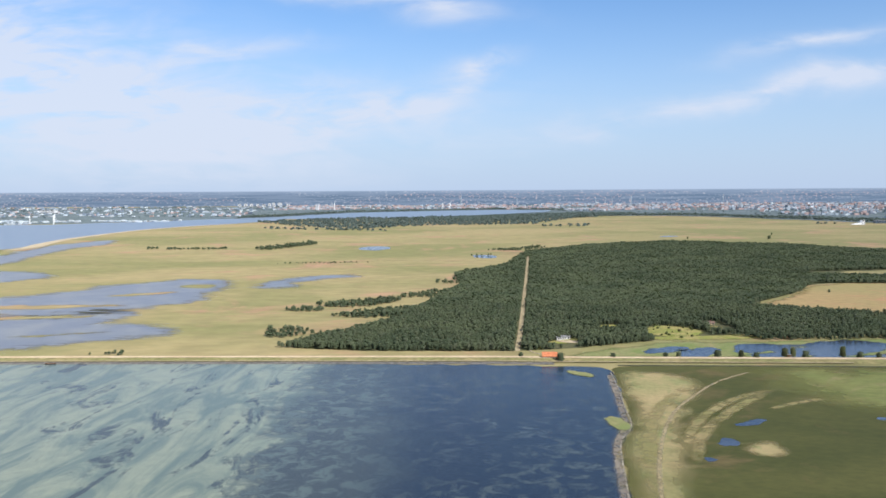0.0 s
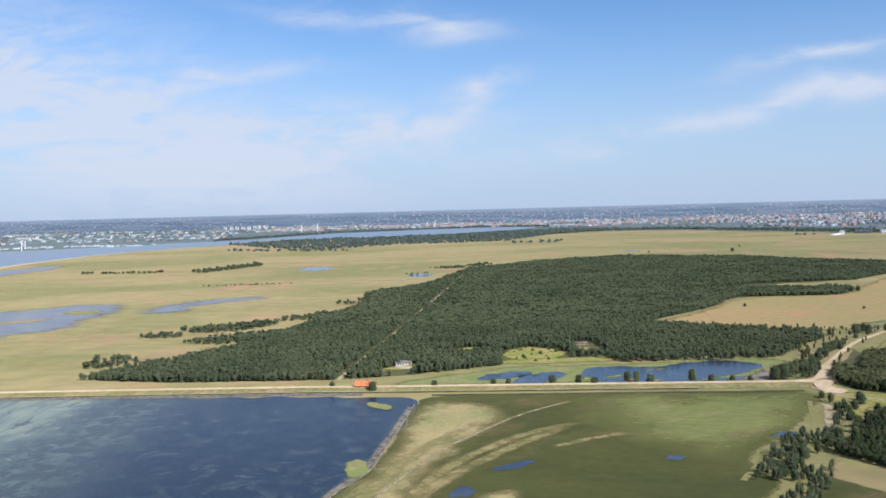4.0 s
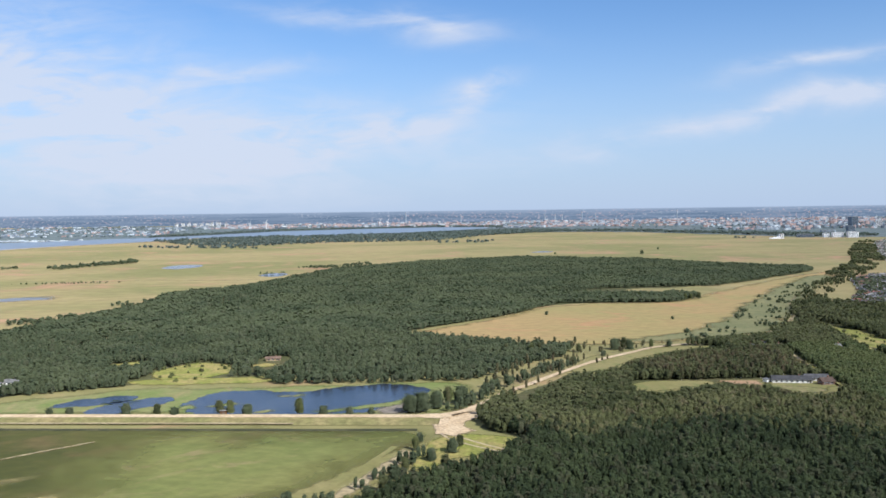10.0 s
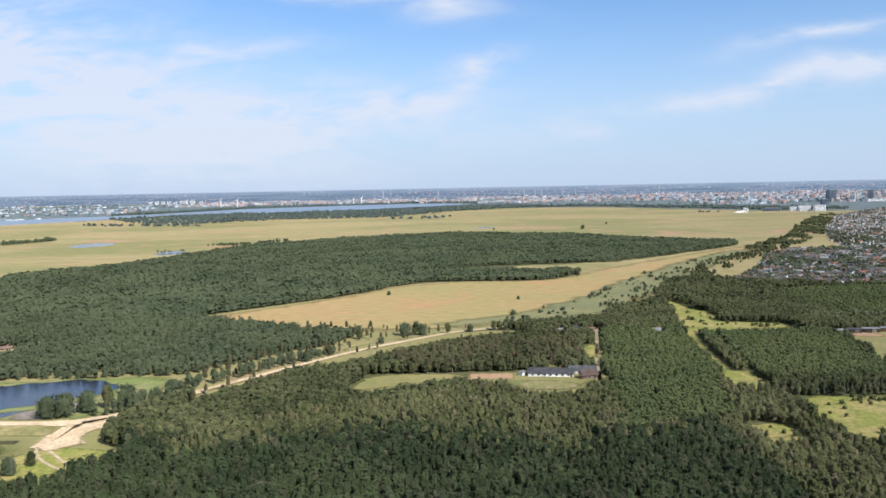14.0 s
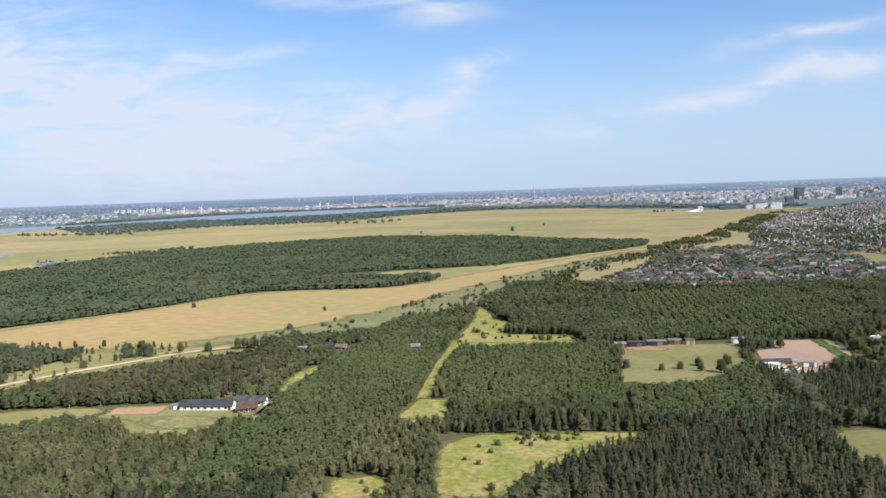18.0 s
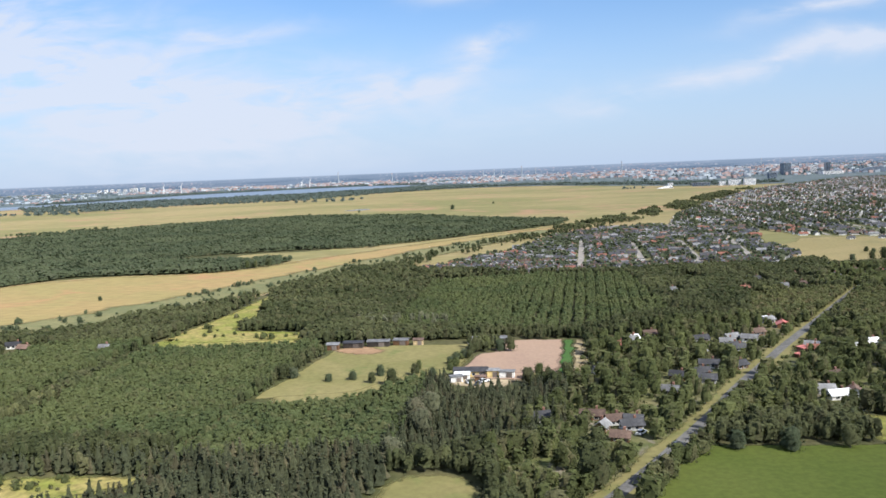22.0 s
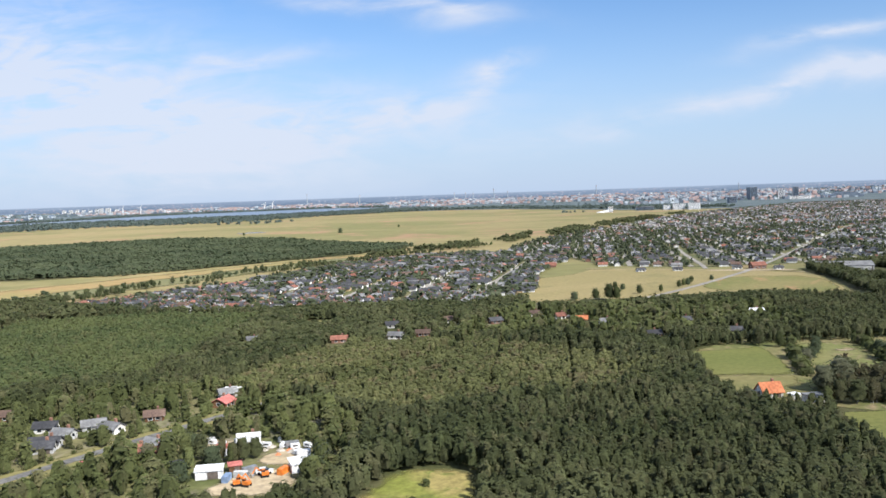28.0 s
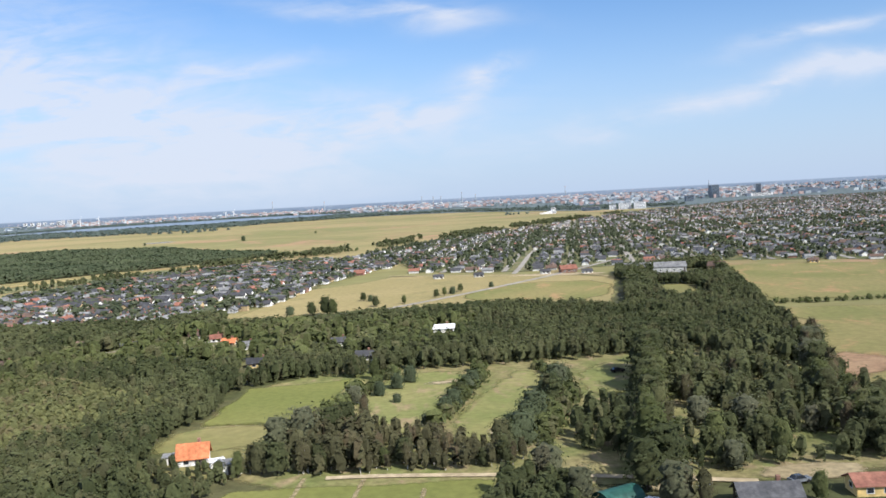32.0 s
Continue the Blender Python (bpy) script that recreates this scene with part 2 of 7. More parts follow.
def foliage(name, dark, light, dry, patch=0.025, tree=0.34, leaf=0.20, mixed=0.24):
    """Leaves: colour shifts by stand, by tree and by clump."""
    m = bpy.data.materials.new(name)
    m.use_nodes = True
    n = Nodes(m.node_tree)
    where = n.add("ShaderNodeNewGeometry").outputs["Position"]
    stand = n.noise(where, patch, 3.0, 0.6)
    cell = n.add("ShaderNodeTexVoronoi", Vector=n.stretch(where, 1, 1, 0.15), Scale=tree)
    tone = n.mix(n.step(stand, 0.35, 0.65), dark, light)
    hue = n.add("ShaderNodeSeparateColor", Color=cell.outputs["Color"])
    tone = n.mix(n.step(hue.outputs[0], 0.66, 1.0), tone, dry)
    tone = n.mix(1.0, tone, n.mix(hue.outputs[1], (1 - mixed, 1 - mixed, 1 - mixed), (1 + mixed, 1 + mixed * 0.9, 1 + mixed * 0.85)), "MULTIPLY")
    luck = n.add("ShaderNodeNewGeometry").outputs["Random Per Island"]
    tone = n.mix(1.0, tone, n.mix(luck, (1 - leaf, 1 - leaf, 1 - leaf), (1 + leaf, 1 + leaf, 1 + leaf * 0.7)), "MULTIPLY")
    clump = n.noise(where, 1.9, 5.0, 0.75)
    tone = n.mix(1.0, tone, n.mix(n.step(clump, 0.30, 0.70), (0.76, 0.76, 0.78), (1.22, 1.22, 1.18)), "MULTIPLY")
    # normals leaned upwards, so lit and shaded sides of a crown differ less
    flat = n.tree.nodes.new("ShaderNodeMix")
    flat.data_type = "VECTOR"
    for k, value in ((0, 0.45), (4, n.add("ShaderNodeNewGeometry").outputs["Normal"]), (5, (0.0, 0.0, 1.0))):
        n.put(flat.inputs[k], value)
    bump = n.add("ShaderNodeBump", Height=clump, Strength=0.6, Distance=0.3, Normal=flat.outputs[1])
    bsdf = n.add("ShaderNodeBsdfPrincipled", **{"Base Color": tone, "Roughness": 0.8, "Diffuse Roughness": 1.0, "Specular IOR Level": 0.1, "Normal": bump.outputs[0]})
    glow = n.add("ShaderNodeBsdfTranslucent", Color=n.mix(1.0, tone, (1.4, 1.5, 0.9), "MULTIPLY"))
    both = n.add("ShaderNodeMixShader", Fac=0.26)
    n.tree.links.new(bsdf.outputs[0], both.inputs[1])
    n.tree.links.new(glow.outputs[0], both.inputs[2])
    out = n.add("ShaderNodeOutputMaterial")
    n.tree.links.new(both.outputs[0], out.inputs[0])
    MATS[name] = m
    return m


surface("marsh_grass", [(0.172, 0.164, 0.066), (0.262, 0.212, 0.102), (0.300, 0.186, 0.112)], 0.0035, 0.06, stretch=(0.6, 1.0, 1), fleck=0.38)
surface("far_grass", [(0.230, 0.209, 0.122), (0.300, 0.246, 0.134), (0.266, 0.192, 0.114)], 0.003, 0.03, stretch=(0.35, 1.0, 1), fleck=0.38)
surface("green_meadow", [(0.047, 0.052, 0.014), (0.071, 0.071, 0.020), (0.097, 0.077, 0.031)], 0.012, 0.25, stretch=(0.6, 1, 1), turn=30, fleck=0.38)
surface("bright_meadow", [(0.120, 0.136, 0.041), (0.162, 0.163, 0.055), (0.198, 0.168, 0.077)], 0.02, 0.25, stretch=(0.6, 1, 1), turn=30, fleck=0.38)
surface("faded_meadow", [(0.200, 0.180, 0.074), (0.250, 0.200, 0.096), (0.150, 0.150, 0.056)], 0.04, 0.35, fleck=0.45)
surface("dry_meadow", [(0.220, 0.200, 0.088), (0.300, 0.235, 0.118), (0.170, 0.180, 0.071)], 0.02, 0.35, fleck=0.38)
surface("reed_green", [(0.13, 0.165, 0.05), (0.18, 0.18, 0.075), (0.22, 0.19, 0.09)], 0.03, 0.3, fleck=0.38)
surface("lush_grass", [(0.131, 0.142, 0.040), (0.158, 0.160, 0.049)], 0.03, 0.6, fleck=0.38)
surface("clearing_grass", [(0.173, 0.186, 0.041), (0.265, 0.219, 0.083), (0.122, 0.140, 0.035)], 0.06, 0.5)
surface("pasture", [(0.165, 0.155, 0.059), (0.205, 0.180, 0.077), (0.140, 0.150, 0.053)], 0.025, 0.4, fleck=0.38)
surface("paddock", [(0.150, 0.165, 0.055), (0.20, 0.190, 0.075), (0.25, 0.19, 0.11)], 0.05, 0.5, fleck=0.45)
surface("stubble", [(0.238, 0.198, 0.088), (0.273, 0.220, 0.104), (0.202, 0.176, 0.078)], 0.012, 0.4, fleck=0.38)
surface("heath", [(0.285, 0.205, 0.092), (0.245, 0.205, 0.084), (0.325, 0.190, 0.098)], 0.009, 0.2, stretch=(0.5, 1, 1), fleck=0.38)
surface("ploughed_soil", [(0.295, 0.205, 0.152), (0.320, 0.226, 0.164)], 0.03, 0.8, fleck=0.3)
surface("crop_strip", [(0.045, 0.10, 0.025), (0.06, 0.12, 0.03)], 0.05, 0.8)
surface("forest_floor", [(0.060, 0.066, 0.026), (0.085, 0.080, 0.038)], 0.05, 0.4)
surface("garden_ground", [(0.088, 0.102, 0.034), (0.150, 0.138, 0.066), (0.200, 0.174, 0.132)], 0.04, 0.3)
surface("sand", [(0.336, 0.272, 0.176), (0.400, 0.328, 0.224)], 0.05, 0.5)
surface("shingle", [(0.192, 0.172, 0.137), (0.336, 0.296, 0.243)], 0.3, 1.2)
surface("dark_stone", [(0.085, 0.080, 0.072), (0.17, 0.155, 0.135)], 0.3, 1.2)
surface("gravel_road", [(0.40, 0.30, 0.19), (0.47, 0.37, 0.25)], 0.04, 0.8)
surface("dry_track", [(0.259, 0.209, 0.122), (0.317, 0.259, 0.158)], 0.05, 0.6)
surface("asphalt", [(0.122, 0.119, 0.115), (0.158, 0.155, 0.148)], 0.05, 0.8)
surface("street", [(0.24, 0.22, 0.20), (0.30, 0.28, 0.25)], 0.05, 0.5)
surface("dike_turf", [(0.17, 0.165, 0.065), (0.24, 0.20, 0.095)], 0.03, 0.4)
surface("ditch_reed", [(0.035, 0.038, 0.020), (0.065, 0.062, 0.032)], 0.08, 0.4)
surface("white_render", [(0.72, 0.71, 0.68), (0.80, 0.79, 0.76)], 0.2, 0.8, vary=0.12)
surface("grey_render", [(0.40, 0.40, 0.40), (0.50, 0.50, 0.49)], 0.2, 0.8, vary=0.2)
surface("yellow_brick", [(0.42, 0.32, 0.18), (0.50, 0.39, 0.23)], 0.3, 1.5, vary=0.15)
surface("yellow_render", [(0.62, 0.47, 0.20), (0.70, 0.54, 0.26)], 0.2, 0.8)
surface("red_brick", [(0.22, 0.12, 0.09), (0.28, 0.16, 0.12)], 0.3, 1.5, vary=0.2)
surface("dark_timber", [(0.035, 0.030, 0.026), (0.06, 0.05, 0.042)], 0.3, 1.5, vary=0.2)
surface("brown_timber", [(0.12, 0.065, 0.035), (0.18, 0.10, 0.055)], 0.3, 1.5, vary=0.2)
surface("dark_roof", [(0.045, 0.046, 0.052), (0.075, 0.075, 0.082)], 0.4, 1.4, 0.7, 0.4, vary=0.35)
surface("grey_roof", [(0.158, 0.158, 0.163), (0.253, 0.253, 0.253)], 0.4, 1.4, 0.7, 0.4, vary=0.3)
surface("brown_roof", [(0.12, 0.08, 0.065), (0.17, 0.115, 0.09)], 0.4, 1.4, 0.8, 0.3, vary=0.3)
surface("orange_tile", [(0.54, 0.19, 0.085), (0.62, 0.24, 0.11)], 0.4, 1.2, 0.8, 0.3, vary=0.12)
surface("red_tile", [(0.255, 0.106, 0.078), (0.323, 0.150, 0.104)], 0.4, 1.2, 0.8, 0.3, vary=0.12)
surface("red_sheet", [(0.50, 0.16, 0.13), (0.57, 0.20, 0.17)], 0.2, 0.8, 0.5, 0.4)
surface("white_sheet", [(0.74, 0.75, 0.76), (0.84, 0.84, 0.84)], 0.2, 0.8, 0.45, 0.4, vary=0.06)
surface("blue_sheet", [(0.20, 0.28, 0.42), (0.26, 0.34, 0.48)], 0.2, 0.8, 0.45, 0.4)
surface("green_canvas", [(0.021, 0.081, 0.066), (0.032, 0.105, 0.084)], 0.3, 0.9, 0.5, 0.35)
surface("orange_paint", [(0.70, 0.20, 0.03), (0.78, 0.26, 0.05)], 0.3, 0.9, 0.4, 0.5)
surface("dark_glass", [(0.02, 0.024, 0.03), (0.035, 0.04, 0.05)], 0.3, 0.9, 0.08, 0.6)
surface("white_joinery", [(0.75, 0.75, 0.73), (0.82, 0.82, 0.80)], 0.4, 1.2, 0.5, 0.4)
surface("painted_door", [(0.12, 0.10, 0.09), (0.17, 0.14, 0.12)], 0.4, 1.2, 0.5, 0.4, vary=0.4)
surface("bark", [(0.10, 0.085, 0.065), (0.17, 0.15, 0.125)], 0.4, 1.6)
surface("birch_bark", [(0.42, 0.40, 0.36), (0.55, 0.53, 0.49), (0.10, 0.09, 0.08)], 0.6, 1.6)
surface("car_paint", [(0.10, 0.11, 0.13), (0.12, 0.13, 0.15)], 0.3, 0.9, 0.25, 0.6, vary=0.75)
surface("rubber", [(0.015, 0.015, 0.016), (0.025, 0.025, 0.026)], 0.3, 0.9)
surface("steel", [(0.45, 0.46, 0.48), (0.55, 0.56, 0.58)], 0.3, 0.9, 0.35, 0.5, metal=0.6)
# far city: walls washed out and blued, distance haze put into their colours
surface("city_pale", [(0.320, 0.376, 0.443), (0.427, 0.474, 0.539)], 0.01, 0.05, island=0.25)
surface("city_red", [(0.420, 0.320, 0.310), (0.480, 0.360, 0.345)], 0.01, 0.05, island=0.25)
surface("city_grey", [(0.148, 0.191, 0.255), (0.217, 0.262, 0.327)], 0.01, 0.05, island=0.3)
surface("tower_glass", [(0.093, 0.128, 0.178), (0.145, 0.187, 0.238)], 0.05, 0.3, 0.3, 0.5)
# land round the far city: its blue-grey is haze put into the colour
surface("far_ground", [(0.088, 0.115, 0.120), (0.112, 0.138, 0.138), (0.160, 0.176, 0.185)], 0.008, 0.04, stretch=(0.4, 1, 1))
water("sea_water", (0.016, 0.025, 0.040), (0.250, 0.270, 0.185), -80, rough=0.2, spec=0.26)
water("lake_water", (0.026, 0.035, 0.055), (0.050, 0.062, 0.085))
water("lagoon_water", (0.152, 0.155, 0.172), (0.225, 0.218, 0.202), rough=0.28, spec=0.5)
# distant water: pale blue of the hazy distance put into the base colour
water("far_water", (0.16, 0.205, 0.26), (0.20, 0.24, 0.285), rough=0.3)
foliage("leaves_wood", (0.057, 0.069, 0.032), (0.096, 0.106, 0.052), (0.096, 0.098, 0.052))
foliage("leaves_light", (0.086, 0.098, 0.044), (0.126, 0.134, 0.064), (0.142, 0.130, 0.076))
foliage("leaves_young", (0.098, 0.109, 0.048), (0.136, 0.143, 0.064), (0.144, 0.128, 0.070), mixed=0.18)
foliage("leaves_oak", (0.034, 0.049, 0.025), (0.053, 0.071, 0.034), (0.066, 0.071, 0.044))
foliage("leaves_marsh_wood", (0.061, 0.080, 0.046), (0.092, 0.111, 0.062), (0.098, 0.111, 0.069), patch=0.014, leaf=0.08, mixed=0.13)
foliage("leaves_plantation", (0.077, 0.100, 0.044), (0.104, 0.123, 0.052), (0.112, 0.123, 0.058), leaf=0.12, mixed=0.14)
foliage("leaves_spruce", (0.063, 0.074, 0.045), (0.086, 0.094, 0.053), (0.108, 0.101, 0.063))
foliage("leaves_birch", (0.078, 0.078, 0.043), (0.101, 0.096, 0.053), (0.115, 0.093, 0.059))
foliage("leaves_willow", (0.110, 0.119, 0.072), (0.134, 0.139, 0.093), (0.124, 0.119, 0.078))
# distant trees: haze painted into the leaves as a blue tint
foliage("leaves_far_hazed", (0.088, 0.121, 0.116), (0.114, 0.143, 0.133), (0.122, 0.143, 0.131), leaf=0.1, mixed=0.14)
foliage("leaves_city_hazed", (0.097, 0.134, 0.162), (0.121, 0.157, 0.183), (0.132, 0.160, 0.180), leaf=0.2)
foliage("leaves_garden", (0.074, 0.089, 0.036), (0.112, 0.127, 0.053), (0.125, 0.122, 0.065))
# white walls of the far city, dulled by the same painted haze
surface("city_white_hazed", [(0.486, 0.530, 0.573), (0.591, 0.626, 0.670)], 0.01, 0.05, island=0.2)
surface("rough_grass", [(0.124, 0.137, 0.047), (0.195, 0.169, 0.078), (0.247, 0.189, 0.111)], 0.06, 0.5)

# suburb leaves greyed and blued, a little haze painted into them
foliage("leaves_suburb", (0.064, 0.081, 0.050), (0.090, 0.108, 0.064), (0.100, 0.108, 0.074))
surface("wheat", [(0.070, 0.094, 0.016), (0.086, 0.105, 0.021)], 0.02, 0.6, fleck=0.38)
surface("olive_field", [(0.158, 0.157, 0.053), (0.210, 0.181, 0.072), (0.304, 0.196, 0.097)], 0.02, 0.4, fleck=0.4)
surface("grey_marsh", [(0.135, 0.140, 0.065), (0.180, 0.170, 0.080), (0.115, 0.125, 0.055)], 0.03, 0.3, fleck=0.4)
surface("mud", [(0.16, 0.14, 0.12), (0.22, 0.19, 0.15)], 0.06, 0.5)
surface("brown_soil", [(0.24, 0.15, 0.09), (0.30, 0.20, 0.12)], 0.08, 0.6, fleck=0.5)
surface("rubble", [(0.40, 0.36, 0.31), (0.55, 0.50, 0.44), (0.25, 0.20, 0.16)], 0.3, 1.0)


def soft_version(name, soft):
    """The same surface thinning out raggedly at its rim."""
    key = f"{name}_rim_{soft}"
    if key not in MATS:
        m = MATS[name].copy()
        m.name = key
        n = Nodes(m.node_tree, False)
        out = [q for q in n.tree.nodes if q.bl_idname == "ShaderNodeOutputMaterial"][0]
        body = out.inputs[0].links[0].from_socket
        edge = n.add("ShaderNodeAttribute")
        edge.attribute_name = "edge"
        where = n.add("ShaderNodeTexCoord").outputs["Object"]
        rag = n.math("MULTIPLY", n.math("SUBTRACT", n.noise(where, 0.45 / soft, 5.0, 0.65, 0.5), 0.5), 2.6)
        wet = "water" in name
        if name == "lagoon_water":
            fine = n.math("MULTIPLY", n.math("SUBTRACT", n.noise(n.stretch(where, 0.03, 0.09, 1), 1.0, 5.0, 0.7, 0.6), 0.5), 3.4)
            rag = n.math("ADD", n.math("MULTIPLY", rag, 0.5), fine)
        keep = n.step(n.math("ADD", edge.outputs["Fac"], rag), *((-0.7, 0.3) if name == "lagoon_water" else (-0.75, -0.45) if wet else (-0.7, 0.9)))
        mixer = n.add("ShaderNodeMixShader", Fac=keep)
        n.tree.links.new(n.add("ShaderNodeBsdfTransparent").outputs[0], mixer.inputs[1])
        n.tree.links.new(body, mixer.inputs[2])
        n.tree.links.new(mixer.outputs[0], out.inputs[0])
        MATS[key] = m
    return key

# ---- helpers for meshes ----
rng = np.random.default_rng(7)


def rise(y):
    """Far land bent upwards so that the city sits near the horizon in the camera's view."""
    return 27.0 * (np.maximum(0.0, np.asarray(y, float) - 3500.0) / 1450.0) ** 1.2


def mesh_of(name, verts, faces, mats, index=None):
    me = bpy.data.meshes.new(name)
    me.from_pydata([tuple(v) for v in verts], [], faces)
    for m in mats if isinstance(mats, (list, tuple)) else [mats]:
        me.materials.append(MATS[m])
    if index is not None:
        me.polygons.foreach_set("material_index", np.asarray(index, np.int32))
    me.update()
    return me


def tri_mesh(name, verts, tris, mats, index=None, smooth=False):
    """A large mesh of triangles straight from arrays."""
    me = bpy.data.meshes.new(name)
    me.vertices.add(len(verts))
    me.vertices.foreach_set("co", np.asarray(verts, np.float32).ravel())
    me.loops.add(len(tris) * 3)
    me.loops.foreach_set("vertex_index", np.asarray(tris, np.int32).ravel())
    me.polygons.add(len(tris))
    me.polygons.foreach_set("loop_start", np.arange(0, len(tris) * 3, 3, dtype=np.int32))
    for m in mats:
        me.materials.append(MATS[m])
    if index is not None:
        me.polygons.foreach_set("material_index", np.asarray(index, np.int32))
    me.polygons.foreach_set("use_smooth", np.full(len(tris), smooth))
    me.update(calc_edges=True)
    return me


def inside(x, y, poly):
    """Which of the points lie in the polygon."""
    hit = np.zeros(len(x), bool)
    p = np.asarray(poly, float)
    for (x0, y0), (x1, y1) in zip(p, np.roll(p, -1, 0)):
        cross = ((y0 > y) != (y1 > y)) & (x < (x1 - x0) * (y - y0) / (y1 - y0 + 1e-12) + x0)
        hit ^= cross
    return hit


def soften(poly, rounds=2, wobble=0.0, step=0.0):
    """A closed line with cut corners and, at a given step, a natural wobble."""
    p = np.asarray(poly, float)
    for _ in range(rounds):
        q = np.roll(p, -1, 0)
        p = np.stack([0.75 * p + 0.25 * q, 0.25 * p + 0.75 * q], 1).reshape(-1, 2)
    if step:
        out = []
        for a, b in zip(p, np.roll(p, -1, 0)):
            k = max(1, int(np.hypot(*(b - a)) / step))
            out += [a + (b - a) * i / k for i in range(k)]
        p = np.array(out)
    if wobble:
        for i, (x, y) in enumerate(p):
            v = noise.noise_vector((x / (wobble * 6), y / (wobble * 6), 3.1)) + 0.5 * noise.noise_vector((x / (wobble * 2), y / (wobble * 2), 8.2))
            p[i] += wobble * 1.6 * np.array(v[:2])
    return p


def patch(name, poly, mat, z, label, wobble=2.0, step=8.0, rounds=2, category="ground", kind="structure", soft=0.0):
    """A sheet of ground or water lying on the land; soft: width over which its rim thins out."""
    p = soften(poly, rounds, wobble, step)
    if soft:
        return soft_patch(name, p, mat, z, label, category, kind, soft)
    tris = tessellate_polygon([[Vector((x, y, 0)) for x, y in p]])
    bm = bmesh.new()
    vs = [bm.verts.new((x, y, 0)) for x, y in p]
    for t in tris:
        try:
            bm.faces.new([vs[i] for i in t])
        except ValueError:
            pass
    if p[:, 1].max() > 3450:
        for _ in range(4):
            longs = [e for e in bm.edges if e.calc_length() > 160]
            if longs:
                bmesh.ops.subdivide_edges(bm, edges=longs, cuts=1)
        bmesh.ops.triangulate(bm, faces=bm.faces[:])
    for v in bm.verts:
        v.co.z = float(rise(v.co.y)) + z
    bmesh.ops.recalc_face_normals(bm, faces=bm.faces[:])
    for f in bm.faces:
        if f.normal.z < 0:
            f.normal_flip()
    me = bpy.data.meshes.new(name)
    bm.to_mesh(me)
    bm.free()
    me.materials.append(MATS[mat])
    return tagged(new(name, me), label, category, kind=kind)


def rim_distance(x, y, p):
    """Distance to the polygon's line, positive inside."""
    best = np.full(len(x), 1e9)
    for (ax, ay), (bx, by) in zip(p, np.roll(p, -1, 0)):
        dx, dy = bx - ax, by - ay
        t = np.clip(((x - ax) * dx + (y - ay) * dy) / (dx * dx + dy * dy + 1e-9), 0, 1)
        best = np.minimum(best, np.hypot(x - ax - t * dx, y - ay - t * dy))
    return np.where(inside(x, y, p), best, -best)


def mark_edge(me, values):
    a = me.attributes.new("edge", "FLOAT", "POINT")
    a.data.foreach_set("value", np.asarray(values, np.float32))


def soft_patch(name, p, mat, z, label, category, kind, soft):
    low, high = p.min(0) - soft, p.max(0) + soft
    g = max(soft * 0.7, float(max(high - low)) / 130)
    xs, ys = np.arange(low[0], high[0] + g, g), np.arange(low[1], high[1] + g, g)
    gx, gy = np.meshgrid(xs, ys)
    x, y = gx.ravel(), gy.ravel()
    d = rim_distance(x, y, p)
    w, h = len(xs), len(ys)
    i, j = [q.ravel() for q in np.meshgrid(np.arange(w - 1), np.arange(h - 1))]
    quads = np.stack([j * w + i, j * w + i + 1, (j + 1) * w + i + 1, (j + 1) * w + i], 1)
    quads = quads[d[quads].max(1) > -soft]
    used, back = np.unique(quads, return_inverse=True)
    verts = np.stack([x, y, rise(y) + z], 1)[used]
    me = mesh_of(name, verts, back.reshape(-1, 4).tolist(), soft_version(mat, soft))
    mark_edge(me, d[used] / soft)
    return tagged(new(name, me), label, category, kind=kind)


def soft_line(name, pts, half, mat, z, label, category="road", fade=0.0):
    """A worn stripe over the ground that fades out to both sides."""
    p = smooth_line(pts, 3.0)
    way = np.gradient(p, axis=0)
    way /= np.hypot(way[:, 0], way[:, 1])[:, None] + 1e-9
    side = np.stack([way[:, 1], -way[:, 0]], 1)
    offs = np.array([-2.2, -0.7, 0.7, 2.2]) * half
    verts = np.concatenate([(p[:, None] + side[:, None] * offs[None, :, None]), np.full((len(p), 4, 1), z)], -1).reshape(-1, 3)
    faces = [(i * 4 + j + 4, i * 4 + j + 5, i * 4 + j + 1, i * 4 + j) for i in range(len(p) - 1) for j in range(3)]
    me = mesh_of(name, verts, faces, soft_version(mat, round(half * 1.5, 1)))
    ends = np.minimum(np.arange(len(p)), np.arange(len(p))[::-1]) / max(1.0, fade * len(p))
    drop = np.clip(1.0 - ends, 0.0, 1.0) * (1.0 if fade else 0.0) * 0.9
    mark_edge(me, (np.array([-1.1, 0.3, 0.3, -1.1])[None, :] - drop[:, None]).ravel())
    return tagged(new(name, me), label, category, kind="structure")


def smooth_line(pts, step=6.0):
    p = np.asarray(pts, float)
    for _ in range(3):
        q = np.stack([0.75 * p[:-1] + 0.25 * p[1:], 0.25 * p[:-1] + 0.75 * p[1:]], 1).reshape(-1, 2)
        p = np.vstack([p[:1], q, p[-1:]])
    out = []
    for a, b in zip(p, p[1:]):
        k = max(1, int(np.hypot(*(b - a)) / step))
        out += [a + (b - a) * i / k for i in range(k)]
    return np.array(out + [p[-1]])


